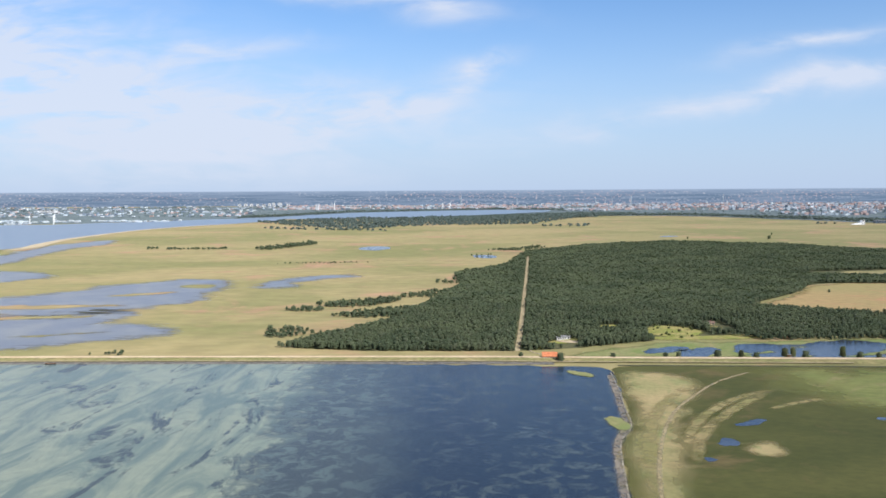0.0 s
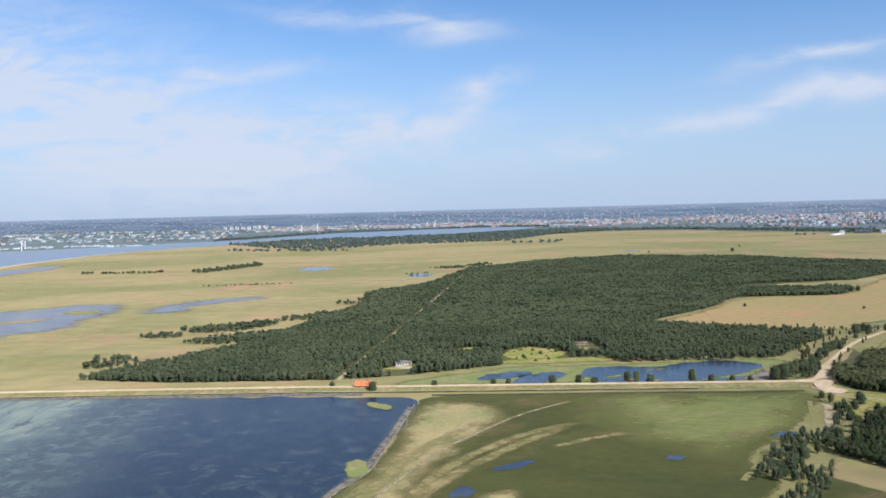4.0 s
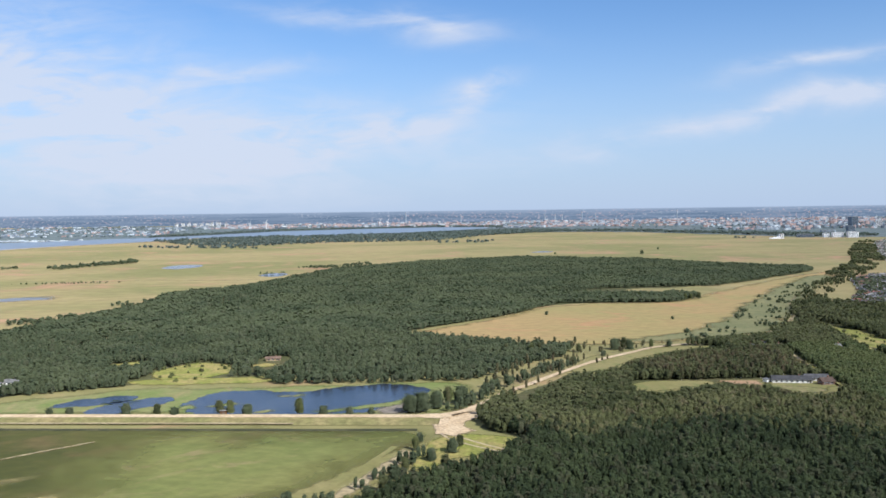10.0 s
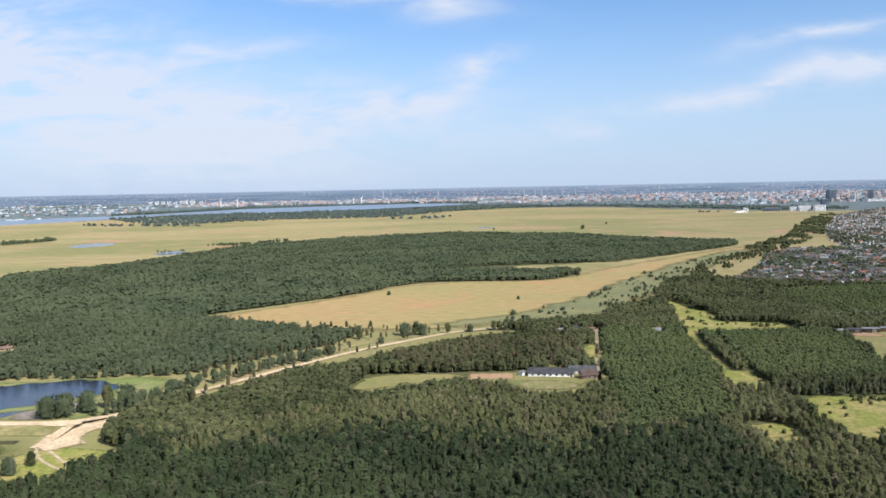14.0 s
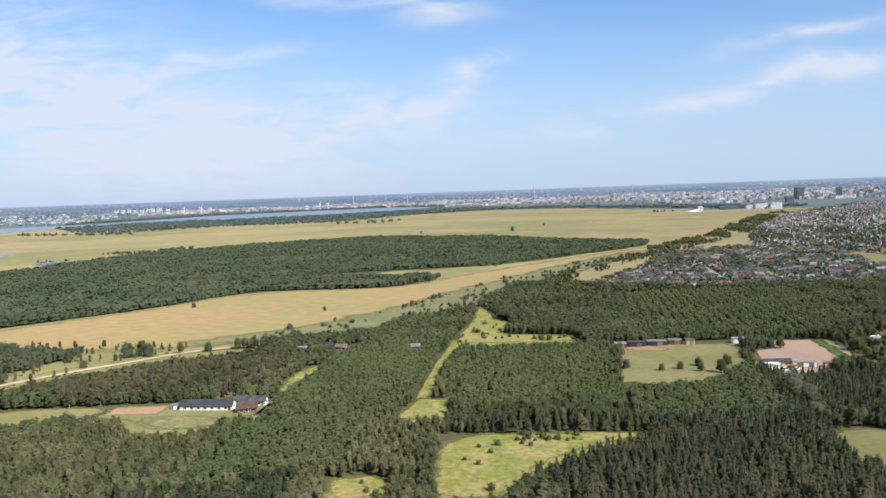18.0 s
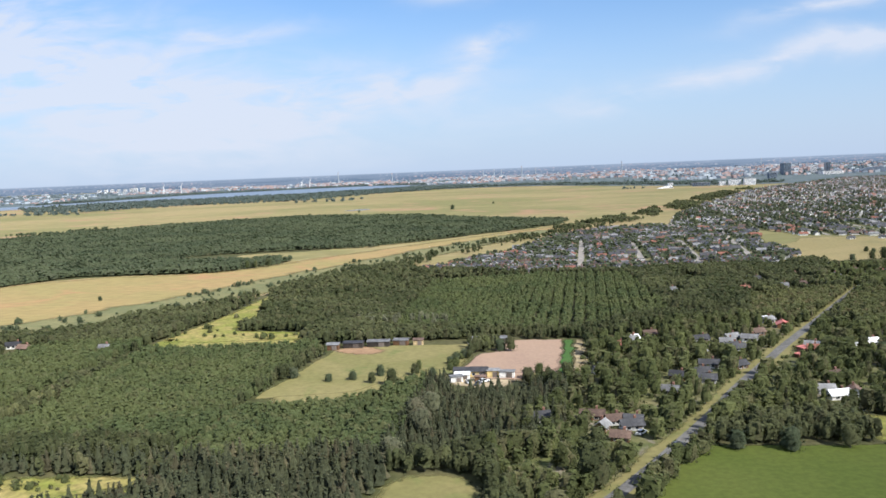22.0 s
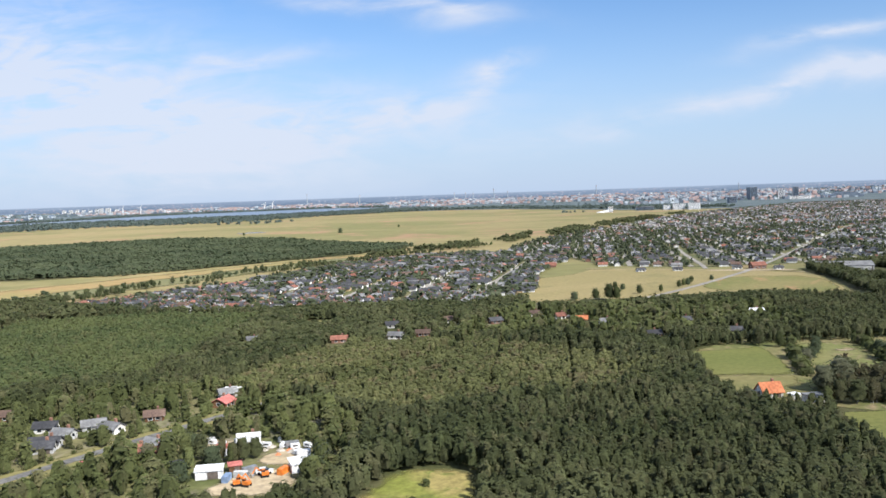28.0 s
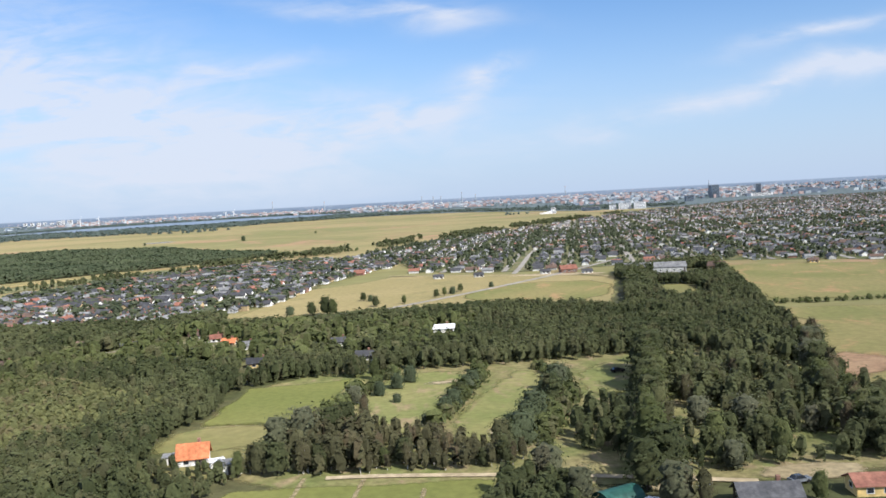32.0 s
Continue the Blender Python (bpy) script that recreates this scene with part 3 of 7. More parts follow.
def sweep(name, pts, profile, mat, label, category="road", ragged=0.0, thing=True):
    """A profile of (aside, height) pairs carried along a line."""
    p = smooth_line(pts)
    way = np.gradient(p, axis=0)
    way /= np.hypot(way[:, 0], way[:, 1])[:, None] + 1e-9
    side = np.stack([way[:, 1], -way[:, 0]], 1)
    k = len(profile)
    verts, faces = [], []
    for i, (a, s) in enumerate(zip(p, side)):
        for j, (off, h) in enumerate(profile):
            off = off * (1 + ragged * noise.noise((a[0] / 7, a[1] / 7, j * 5.0)))
            verts.append((a[0] + s[0] * off, a[1] + s[1] * off, h + float(rise(a[1]))))
    for i in range(len(p) - 1):
        for j in range(k - 1):
            faces.append((i * k + j, i * k + j + 1, (i + 1) * k + j + 1, (i + 1) * k + j))
    me = mesh_of(name, verts, faces, mat)
    return tagged(new(name, me), label, category, kind="structure")


def road(name, pts, width, mat, z, label, ragged=0.12):
    return sweep(name, pts, [(-width / 2, z), (-width / 6, z + 0.05), (width / 6, z + 0.05), (width / 2, z)], mat, label, ragged=ragged)


# ---- the land ----
def build_ground():
    xs = np.concatenate([np.arange(-4200, -200, 200), np.arange(-200, 1800, 100), np.arange(1800, 6001, 200)])
    ys = np.concatenate([np.arange(-600, 3500, 100), np.arange(3500, 4976, 25)])
    gx, gy = np.meshgrid(xs, ys)
    verts = np.stack([gx, gy, rise(gy)], -1).reshape(-1, 3)
    w = len(xs)
    faces = [(j * w + i, j * w + i + 1, (j + 1) * w + i + 1, (j + 1) * w + i) for j in range(len(ys) - 1) for i in range(w - 1)]
    tagged(new("ground", mesh_of("ground", verts, faces, "marsh_grass")), "wide flat salt marsh of golden dry grass", "ground", kind="structure")


build_ground()
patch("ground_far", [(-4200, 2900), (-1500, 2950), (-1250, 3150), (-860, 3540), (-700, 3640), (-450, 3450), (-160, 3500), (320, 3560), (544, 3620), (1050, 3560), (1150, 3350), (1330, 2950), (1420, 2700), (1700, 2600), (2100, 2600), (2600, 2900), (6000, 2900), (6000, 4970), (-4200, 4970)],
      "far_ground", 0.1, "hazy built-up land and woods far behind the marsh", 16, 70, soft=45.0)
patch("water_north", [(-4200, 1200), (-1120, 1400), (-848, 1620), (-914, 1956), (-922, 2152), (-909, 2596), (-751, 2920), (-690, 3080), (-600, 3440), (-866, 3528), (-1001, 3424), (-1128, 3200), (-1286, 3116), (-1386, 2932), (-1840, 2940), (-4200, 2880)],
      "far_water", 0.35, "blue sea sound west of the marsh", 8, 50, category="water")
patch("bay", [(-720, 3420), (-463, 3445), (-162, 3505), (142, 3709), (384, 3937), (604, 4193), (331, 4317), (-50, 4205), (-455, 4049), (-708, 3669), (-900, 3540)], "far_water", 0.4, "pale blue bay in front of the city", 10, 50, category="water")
patch("sand_spit", [(-872, 1600), (-848, 1608), (-920, 1956), (-928, 2152), (-913.6, 2596), (-756, 2928), (-732, 2928), (-889.6, 2596), (-902.4, 2152), (-889.6, 1956), (-824, 1664)], "sand", 0.5, "narrow pale sand spit along the sound", 3, 40)
for pts in ([(-784.8, 1474.4), (-833.6, 1696), (-813.6, 1921.6), (-758.4, 1982.4), (-748.8, 1740.8), (-732, 1508.8), (-692.8, 1300), (-744, 1248)],
            [(-642.4, 1204.8), (-555.2, 1158.4), (-539.2, 1049.6), (-576, 1024), (-720, 1136)],
            [(-608, 904), (-471.2, 881.6), (-431.2, 938.4), (-408.8, 993.6), (-342.4, 1039.2), (-336, 1086.4), (-270.4, 1061.6), (-260.8, 946.4), (-264, 872), (-299.2, 790.4), (-406.4, 758.4), (-560, 784)],
            [(-512, 720), (-392, 731.2), (-323.2, 784), (-290.4, 768), (-309.6, 692), (-232.8, 704), (-234.4, 667.2), (-254.4, 636.8), (-294.4, 619.2), (-336, 592.8), (-480, 608)],
            [(-230.4, 984.8), (-195.2, 1085.6), (-110.4, 1132.8), (-135.2, 1082.4), (-171.2, 1030.4), (-199.2, 960)]):
    patch("lagoon", pts, "lagoon_water", 0.12, "shallow grey-violet lagoon in the marsh", 14, 10, category="water", soft=22.0)
for pts in ([(-496, 808), (-400, 800), (-304, 824), (-336, 832), (-448, 828)], [(-448, 724), (-336, 744), (-304, 760), (-416, 752)], [(-376, 904), (-304, 944), (-288, 936), (-352, 892)], [(-352, 640), (-304, 664), (-264, 668), (-312, 652)],
            [(-304, 1016), (-272, 1000), (-276, 968), (-320, 984)]):
    patch("marsh_island", pts, "marsh_grass", 0.18, "low grassy bar in the lagoon", 5, 6, soft=5.0)
for pts in ([(-173.6, 1641.6), (-143.2, 1706.4), (-94.4, 1668), (-131.2, 1560.8)], [(44.8, 1414.4), (66.4, 1463.2), (94.4, 1435.2), (80.8, 1376)], [(512, 1976), (552, 2048), (576, 2000)]):
    patch("pond", pts, "lake_water", 0.12, "small blue pond in the marsh", 6, 8, category="water", soft=4.0)
patch("sea", [(-3360, -552), (48, -552), (40, 0), (49.6, 200), (68, 296), (74.4, 336), (80, 368), (89.6, 384), (94.4, 424), (99.2, 456.8), (104, 507.2), (105.6, 524), (40, 532), (-104, 540.8), (-264, 545.6), (-3360, 552)], "sea_water", 0.10, "clear sea over pale sandbars and dark weed", 2.5, 8, category="water")
patch("green_meadow", [(49.6, 200), (68, 296), (74.4, 336), (80, 368), (91.2, 388), (95.2, 424), (100, 456.8), (104.8, 507.2), (107.2, 526.4), (192, 524), (264, 518.4), (320, 516), (318.4, 496), (297.6, 448), (280, 416), (256, 376), (336, 288), (304, 160), (160, 0), (48, 80)],
      "green_meadow", 0.16, "flat olive-green coastal meadow", 1.5, 8, soft=2.0)
patch("shore_meadow", [(70.4, 297.6), (77.6, 336), (83.2, 368), (94.4, 388), (98.4, 424), (103.2, 456.8), (108, 504), (120, 512), (152, 489.6), (140.8, 456), (120, 416), (104, 360), (89.6, 304), (72, 240)], "dry_meadow", 0.20, "dry yellow shore grass", 2, 6, soft=10.0)
soft_line("meadow_path", [(187.2, 504.8), (160.8, 482.4), (137.6, 449.6), (116, 415.2), (97.6, 367.2), (83.2, 316), (73.6, 264)], 0.8, "dry_track", 0.32, "worn sandy path curving over the meadow")
soft_line("meadow_path", [(179.2, 452.8), (164, 438.4), (148.8, 420), (123.2, 384.8), (111.2, 359.2), (102.4, 328)], 2.6, "faded_meadow", 0.28, "faint dry stripe curving over the meadow", fade=0.25)
for pts, half in (([(140, 470), (118, 436), (101, 400), (88, 350), (78, 300)], 3.2), ([(190, 462), (160, 446), (132, 412), (112, 376), (104, 340)], 2.4), ([(205, 440), (185, 432), (168, 420)], 1.8)):
    soft_line("dry_stripe", pts, half, "faded_meadow", 0.25, "old shoreline of drier grass in the meadow", "ground", fade=0.25)
soft_line("shingle_bank", [(67.2, 294.4), (73.6, 336), (79.2, 368), (90.4, 388), (93.6, 424), (98.4, 456.8), (103.2, 507.2)], 0.32, "shingle", 0.33, "stony muddy shoreline of the meadow", "shore")
soft_line("mud_flat", [(66, 296), (72, 336), (77.5, 368), (88, 390), (91.5, 424), (96.5, 457), (101, 500)], 1.5, "mud", 0.13, "brown mudflat along the meadow's shore", "shore")
soft_line("marsh_track", [(520, 738), (552, 758), (578, 790), (608, 838), (634, 884), (658, 962), (704, 1046)], 0.9, "dry_track", 0.34, "faint sandy track along the marsh edge")
soft_line("marsh_track", [(-160, 1330), (-60, 1345), (20, 1320), (70, 1340)], 1.6, "far_grass", 0.3, "faint pale track over the marsh")
patch("sandy_yard", [(84, 609), (104, 606), (101, 616), (86, 622)], "sand", 0.26, "pale sandy yard before the house in the wood", 1.0, 2, soft=2.0)
soft_line("house_path", [(73, 556), (67, 566), (60, 578), (64, 590), (80, 606)], 0.9, "sand", 0.3, "pale path from the dike to the wood")
road("gravel_fork", [(336, 543), (350, 564), (362, 588)], 5.6, "gravel_road", 0.48, "pale worn gravel where the roads meet", ragged=0.3)
patch("sand_patch", [(131, 359), (147, 367), (150, 350), (133, 342)], "dry_meadow", 0.22, "bare sandy patch in the meadow", 1.5, 3, soft=5.0)
for pts in ([(137.6, 388.8), (149.6, 399.2), (158.4, 399.2), (148.8, 390.4)], [(120, 360), (128.8, 370.4), (132, 362.4), (126.4, 358.4)], [(108.8, 344), (113.6, 341.6), (111.2, 336)], [(212, 402.4), (219.2, 402.4), (219.2, 398.4), (212.8, 398.4)], [(264, 428), (270.4, 432), (281.6, 436), (276.8, 430.4)]):
    patch("meadow_pool", pts, "lake_water", 0.24, "small dark pool in the meadow", 1.2, 2, category="water", soft=1.2)
for pts in ([(77.6, 400), (83.2, 410.4), (89.6, 400), (90.4, 387.2), (81.6, 380.8)], [(76, 516), (92, 505.6), (91.2, 492), (77.6, 503.2)]):
    patch("islet", pts, "reed_green", 0.3, "tiny green islet off the shore", 1, 2, soft=1.2)

# the dike: turf bank, gravel crest, stone foot and a reedy ditch
DIKE = [(-560, 561.6), (-301.6, 558.4), (-108.8, 554.4), (44, 550.4), (72, 547.2), (188.8, 541.6), (264, 537.6), (329.6, 534.4)]
sweep("dike", DIKE, [(-8, 0.1), (-3.6, 1.8), (3.6, 1.8), (9.6, 0.2)], "dike_turf", "long low turf dike with dry grass", "dike")
sweep("dike_road", DIKE, [(-2.6, 1.9), (0, 1.9), (2.6, 1.9)], "gravel_road", "pale gravel road along the dike crest", ragged=0.1)
sweep("dike_berm", [(x, y - 9) for x, y in DIKE[:-1]], [(-0.8, 0.9), (0.8, 0.8)], "dry_track", "worn sandy track on the dike slope", ragged=0.5)
sweep("dike_foot", [(x, y - 14) for x, y in DIKE[:5]], [(-1.9, 0.8), (0.4, 0.6), (1.9, 0.1)], "dark_stone", "dark stone revetment at the dike foot", "dike", ragged=0.5)
sweep("ditch", [(112, 528), (188.8, 524), (264, 520), (318.4, 517.6)], [(-1.8, 0.2), (1.8, 0.2)], "ditch_reed", "dark reedy ditch under the dike", "ditch", ragged=0.4)
patch("reed_bed", [(79.2, 554.4), (108.8, 579.2), (137.6, 593.6), (167.2, 611.2), (216, 606.4), (258.4, 611.2), (322.4, 616), (349.6, 611.2), (338.4, 554.4), (316.8, 545.6), (220, 552), (126.4, 556)], "reed_green", 0.14, "green reed bed round the lake", 2.5, 5, soft=6.0)
patch("lake", [(206, 556), (207, 576), (212, 595), (228, 597), (256, 593), (275, 602), (289, 609), (310, 609), (323, 598), (317, 580), (304, 565), (291, 553), (271, 547), (242, 547), (223, 549)], "lake_water", 0.22, "dark blue lake behind the dike", 2.2, 4, category="water", soft=4.5)
patch("lake_west", [(162, 553), (166, 571), (176, 580), (194, 586), (193, 574), (181, 565), (176, 552)], "lake_water", 0.22, "dark blue pool in the reeds", 2, 3, category="water", soft=4.5)
patch("lake_west", [(141, 566), (143, 578), (156, 587), (173, 589), (173, 580), (157, 572)], "lake_water", 0.22, "dark blue pool in the reeds", 1.5, 3, category="water", soft=4.5)
patch("mud_bank", [(296, 549), (304, 566), (318, 576), (322, 558), (313, 546)], "mud", 0.26, "bare mud and sand at the lake's end", 1.5, 3, soft=3.0)
for pts in ([(214, 566), (226, 574), (232, 570), (220, 562)], [(240, 585), (262, 590), (258, 583)], [(200, 560), (206, 572), (212, 560)], [(262, 550), (280, 558), (284, 552)], [(236, 552), (248, 558), (252, 551)]):
    patch("reed_island", pts, "reed_green", 0.27, "small island of green reeds", 1.5, 2, soft=2.5)
patch("reed_tongue", [(276, 552), (304, 560), (323.2, 584), (316, 582.4), (294.4, 562.4), (280, 557.6)], "reed_green", 0.28, "strip of reeds and mud in the lake", 1.5, 3, soft=3.0)
road("gravel_fork", [(324.8, 534.4), (340.8, 547.2), (350.4, 564.8), (360, 586.4), (375.2, 606.4), (391.2, 631.2), (424, 676), (448, 698.4), (468, 720), (489.6, 729.6), (520, 740)], 3.7, "gravel_road", 0.5, "pale gravel road leaving the dike")
def ramp(name, pts, width, mat, label):
    """A short road that climbs: a line of (x, y, z)."""
    v, f = [], []
    for i, (x, y, z) in enumerate(pts):
        a, b = pts[max(0, i - 1)], pts[min(len(pts) - 1, i + 1)]
        way = Vector((b[0] - a[0], b[1] - a[1])).normalized()
        v += [(x + way.y * width / 2, y - way.x * width / 2, z), (x - way.y * width / 2, y + way.x * width / 2, z)]
    f = [(2 * i, 2 * i + 2, 2 * i + 3, 2 * i + 1) for i in range(len(pts) - 1)]
    tagged(new(name, mesh_of(name, v, [q[::-1] for q in f], mat)), label, "road", kind="structure")


patch("gravel_spread", [(325, 520), (329.5, 509), (335, 507), (343, 512.6), (337, 525), (347, 541), (352, 556), (342, 557), (326, 539)], "gravel_road", 0.4, "pale trodden gravel where the tracks part", 0.8, 3, soft=1.6)
patch("gravel_junction", [(318, 532), (318, 537), (326, 539), (333, 537), (334, 532), (327, 530)], "gravel_road", 1.97, "pale worn gravel at the road junction", 0.4, 2)
ramp("road_ramp", [(329, 536, 1.99), (335, 542, 1.5), (341, 549, 0.75), (350, 564, 0.58)], 4.2, "gravel_road", "pale gravel ramp down from the dike")
ramp("road_ramp", [(330, 534, 1.99), (330, 528, 1.5), (329, 520, 0.6), (328, 510, 0.36)], 4.0, "gravel_road", "pale gravel ramp down to the meadow")
for pts in ([(329.6, 526.4), (328, 512), (332, 502.4), (340.8, 492.8), (354.4, 481.6)], [(329.6, 512), (335.2, 506.4), (344, 496), (354.4, 485.6)], [(332, 526.4), (343.2, 514.4)]):
    road("farm_track", pts, 1.2, "sand", 0.3, "pale two-rut farm track")
patch("small_meadow", [(332.8, 512), (361.6, 504), (360, 492), (345.6, 481.6), (329.6, 473.6), (322.4, 452.8), (316.8, 472), (323.2, 500)], "clearing_grass", 0.2, "small yellow-green meadow beside the tracks", 1.5, 4, soft=2.0)
road("east_path", [(232.8, 369.6), (260.8, 411.2), (275.2, 426.4), (289.6, 436), (310.4, 492.8)], 2.4, "pasture", 0.28, "dry track along the meadow's edge", ragged=0.5)

patch("worn_strip", [(284, 418), (299, 450), (305, 466), (311, 477), (314, 491), (318.5, 484), (315.6, 471), (309, 461), (303, 445), (290, 416)], "dry_track", 0.31, "bare sandy strip along the meadow's edge", 1.0, 3, soft=1.6)
# grass looks brighter with the sun behind: that gain is painted as lighter green
patch("meadow_north", [(205, 520), (262, 516), (318, 513), (312, 494), (296, 464), (270, 428), (248, 400), (225, 420), (200, 460), (196, 500)], "bright_meadow", 0.18, "grass towards the dike, painted lighter for its sunlit look", 4, 6, soft=26.0)
patch("meadow_margin", [(241, 393), (254, 411), (271, 429), (296, 464), (314, 494), (331, 493), (245, 330), (216, 331), (238, 356), (248, 369)], "pasture", 0.19, "greyish grass along the meadow's edge", 1.0, 4, soft=2.5)
patch("wet_margin", [(470, 738), (556, 762), (612, 846), (694, 1010), (776, 1150), (860, 1290), (820, 1285), (735, 1160), (655, 1030), (575, 880), (520, 790), (455, 755)], "grey_marsh", 0.24, "grey-green wet grass between marsh and wood", 4, 10, soft=9.0)

# woods: dark floor sheets under the trees, shade of the gaps put into their colour
PINSE = [(-120, 596), (-80, 652), (-43.2, 712), (-9.6, 848), (24, 984), (16, 1120), (96, 1248), (152, 1520), (312, 1704), (480, 1784), (680, 1664), (788, 1520), (880, 1432), (860, 1360), (656, 1152), (512, 1120), (600, 1054.4),
         (588, 1020), (552, 984), (444.8, 992), (376.8, 888), (304, 816), (296, 792), (375.2, 734.4), (416, 724), (404, 688), (352, 640), (301.6, 632), (248, 640), (200, 633.6), (120, 596), (56, 577.6), (-48, 580)]
WOOD = [(318.4, 448), (296, 416), (281.6, 400), (336, 304), (448, 240), (720, 336), (920, 448), (1064, 552), (1176, 656), (1184, 704), (1176, 787.2), (1220, 994.4), (1236, 1064), (1168, 1040), (1152, 960), (1140, 904), (1057.6, 920), (965.6, 912), (936, 896),
        (883.2, 900), (781.6, 900), (712, 932), (688, 960), (652, 952), (616, 832), (560, 756), (488, 724), (448, 694.4), (400, 632), (376, 596), (356, 564), (344, 537.6), (348.8, 516), (364, 502.4), (361.6, 484.8), (340, 468)]
patch("wood_floor_west", PINSE, "forest_floor", 0.05, "shaded floor of the marsh wood", 6, 15)
patch("wood_floor_east", WOOD, "forest_floor", 0.05, "shaded floor of the large mixed wood", 4, 12)
CLEARINGS = {
    "heath_strip": ("heath", [(295.2, 788), (376.8, 880), (444.8, 985.6), (552, 977.6), (608, 1048), (672, 1136), (864, 1352), (888, 1328), (768, 1152), (688, 1016), (608, 848), (552, 764), (480, 740), (432, 732), (376, 740)], "golden grazing strip between the woods"),
    "clearing_lake": ("clearing_grass", [(158, 654), (164, 668), (177, 687), (201, 674), (208, 652), (195, 636), (189, 620), (167, 634)], "sunlit grassy clearing by the lake"),
    "paddock_farm": ("pasture", [(424, 586), (432, 612), (471, 612), (476, 606), (471, 600), (450, 592), (432, 584)], "long narrow paddock in the wood"),
    "meadow_strip": ("pasture", [(399, 642), (417, 638), (432, 656), (440, 670), (458, 688), (479, 706), (512, 719), (505, 725), (476, 723), (430, 699), (411, 674)], "dry open meadow along the wood's edge"),
    "ride_patch": ("clearing_grass", [(532, 640), (540, 641), (547, 674), (539, 676)], "bright grass widening beside a ride"),
    "paddock_lawn": ("clearing_grass", [(513, 623), (518, 622), (519, 628), (513, 629)], "small bright lawn behind the farm"),
    "farmyard_grass": ("pasture", [(474, 594), (474, 612), (500, 612), (522, 606), (536, 612), (537, 594), (525, 592), (523, 579), (500, 578), (490, 592)], "mown grass round the farm"),
    "ride_clearing": ("clearing_grass", [(583, 583), (591, 609), (602, 606), (600, 578)], "bright grassy clearing at the ride's end"),
    "glade": ("clearing_grass", [(600, 560), (635, 559), (666, 556), (640, 543), (630, 533), (620, 518), (614, 505), (598, 506), (597, 523)], "bright yellow-green glade"),
    "glade_small": ("clearing_grass", [(568, 522), (577, 525), (586, 521), (582, 507), (571, 508)], "small bright glade"),
    "pasture": ("pasture", [(669, 623), (685, 692), (690, 699), (738, 694), (736, 665), (733, 655), (722, 653), (711, 640), (700, 628)], "olive-yellow pasture with shrubs"),
    "ploughed_field": ("ploughed_soil", [(734, 647), (738, 665), (742, 676), (747, 678), (756, 699), (776, 697), (767, 643)], "bare pinkish-brown ploughed field"),
    "crop_strip": ("crop_strip", [(776.4, 696), (780, 695.2), (772, 643.2), (767.6, 643.2)], "dark green crop strip"),
    "field_lane": ("dry_track", [(780.8, 696), (784, 695.2), (775.2, 643.2), (772.8, 643.2)], "pale lane beside the crop"),
    "cottage_field": ("pasture", [(714, 538), (719, 552), (732, 551), (737, 545), (738, 534), (731, 516), (711, 518)], "small olive field beside cottages"),
    "wheat_green": ("wheat", [(790.4, 565.6), (857.6, 559.2), (872, 552), (848, 512), (800, 480), (752, 496), (769.6, 534.4)], "lush green field beside the road"),
    "north_glade": ("clearing_grass", [(604, 724), (608, 745), (613, 768), (618, 788), (622, 850), (627, 850), (632, 790), (640, 782), (632, 764), (629, 742), (650, 737), (668, 731), (669, 718), (654, 718), (622, 717)], "grassy glade with bushes"),
    "road_glade": ("clearing_grass", [(835, 568), (836, 576), (840, 586), (847, 582), (852, 571), (846, 566)], "small grassy glade in the wood"),
    "hall_field": ("pasture", [(1161, 925), (1173, 962), (1189, 954), (1180, 916)], "small green field before the long hall"),
    "bright_clearing": ("clearing_grass", [(914, 592), (913, 610), (916, 630), (921, 643), (931, 646), (937.5, 641), (937, 626), (933, 607), (924, 588)], "bright green clearing in the wood"),
    "rough_ground": ("rough_grass", [(1012, 676), (1165, 674), (1172, 700), (1185, 800), (1120, 790), (1040, 790), (1012, 760)], "rough grassland with bare patches between the paddocks"),
    "house_meadow": ("lush_grass", [(1012, 727), (1014, 764), (1030, 766), (1041, 770), (1042, 764), (1037, 725), (1029, 724)], "mown bright green meadow"),
    "house_garden": ("pasture", [(1009, 726), (1029, 723.5), (1036, 724), (1034, 714), (1024, 706), (1010, 704), (1007, 710)], "rough dry garden grass behind the house"),
    "paddock_a": ("paddock", [(1045, 739), (1053, 772), (1063, 775), (1074, 772), (1068, 734), (1065, 714), (1056, 712)], "worn green paddock"),
    "paddock_b": ("paddock", [(1068, 713), (1075, 740), (1080, 752), (1090, 776), (1097, 745), (1090, 722), (1085, 700), (1076, 700)], "worn green paddock with bare earth"),
    "paddock_c": ("paddock", [(1101, 757), (1111, 775), (1122, 776), (1114, 741), (1104, 735)], "worn paddock beside a tree row"),
    "front_paddock": ("lush_grass", [(1026, 672), (1031, 680.5), (1078, 681), (1072, 665), (1069, 656), (1065, 644), (1032, 652), (1024, 655)], "mown paddock beside the lane"),
    "east_field": ("olive_field", [(1194, 862), (1248, 853), (1296, 800), (1248, 672), (1184, 640), (1161, 708), (1166, 742), (1176, 788)], "dry yellow stubble field"),
    "north_east_field": ("olive_field", [(1231.2, 1045.6), (1304, 1021.6), (1360, 960), (1312, 864), (1245.6, 877.6), (1203.2, 886.4), (1220, 994.4)], "pale olive stubble field"),
    "golden_field": ("stubble", [(968, 905), (974, 951), (982, 983), (982, 1024), (1010, 1046), (1030, 1080), (1079, 1072), (1117, 1052), (1161, 1010), (1139, 903), (1093, 930), (1077, 926), (1030, 915), (992, 910)], "golden dry grass field behind the suburb"),
}
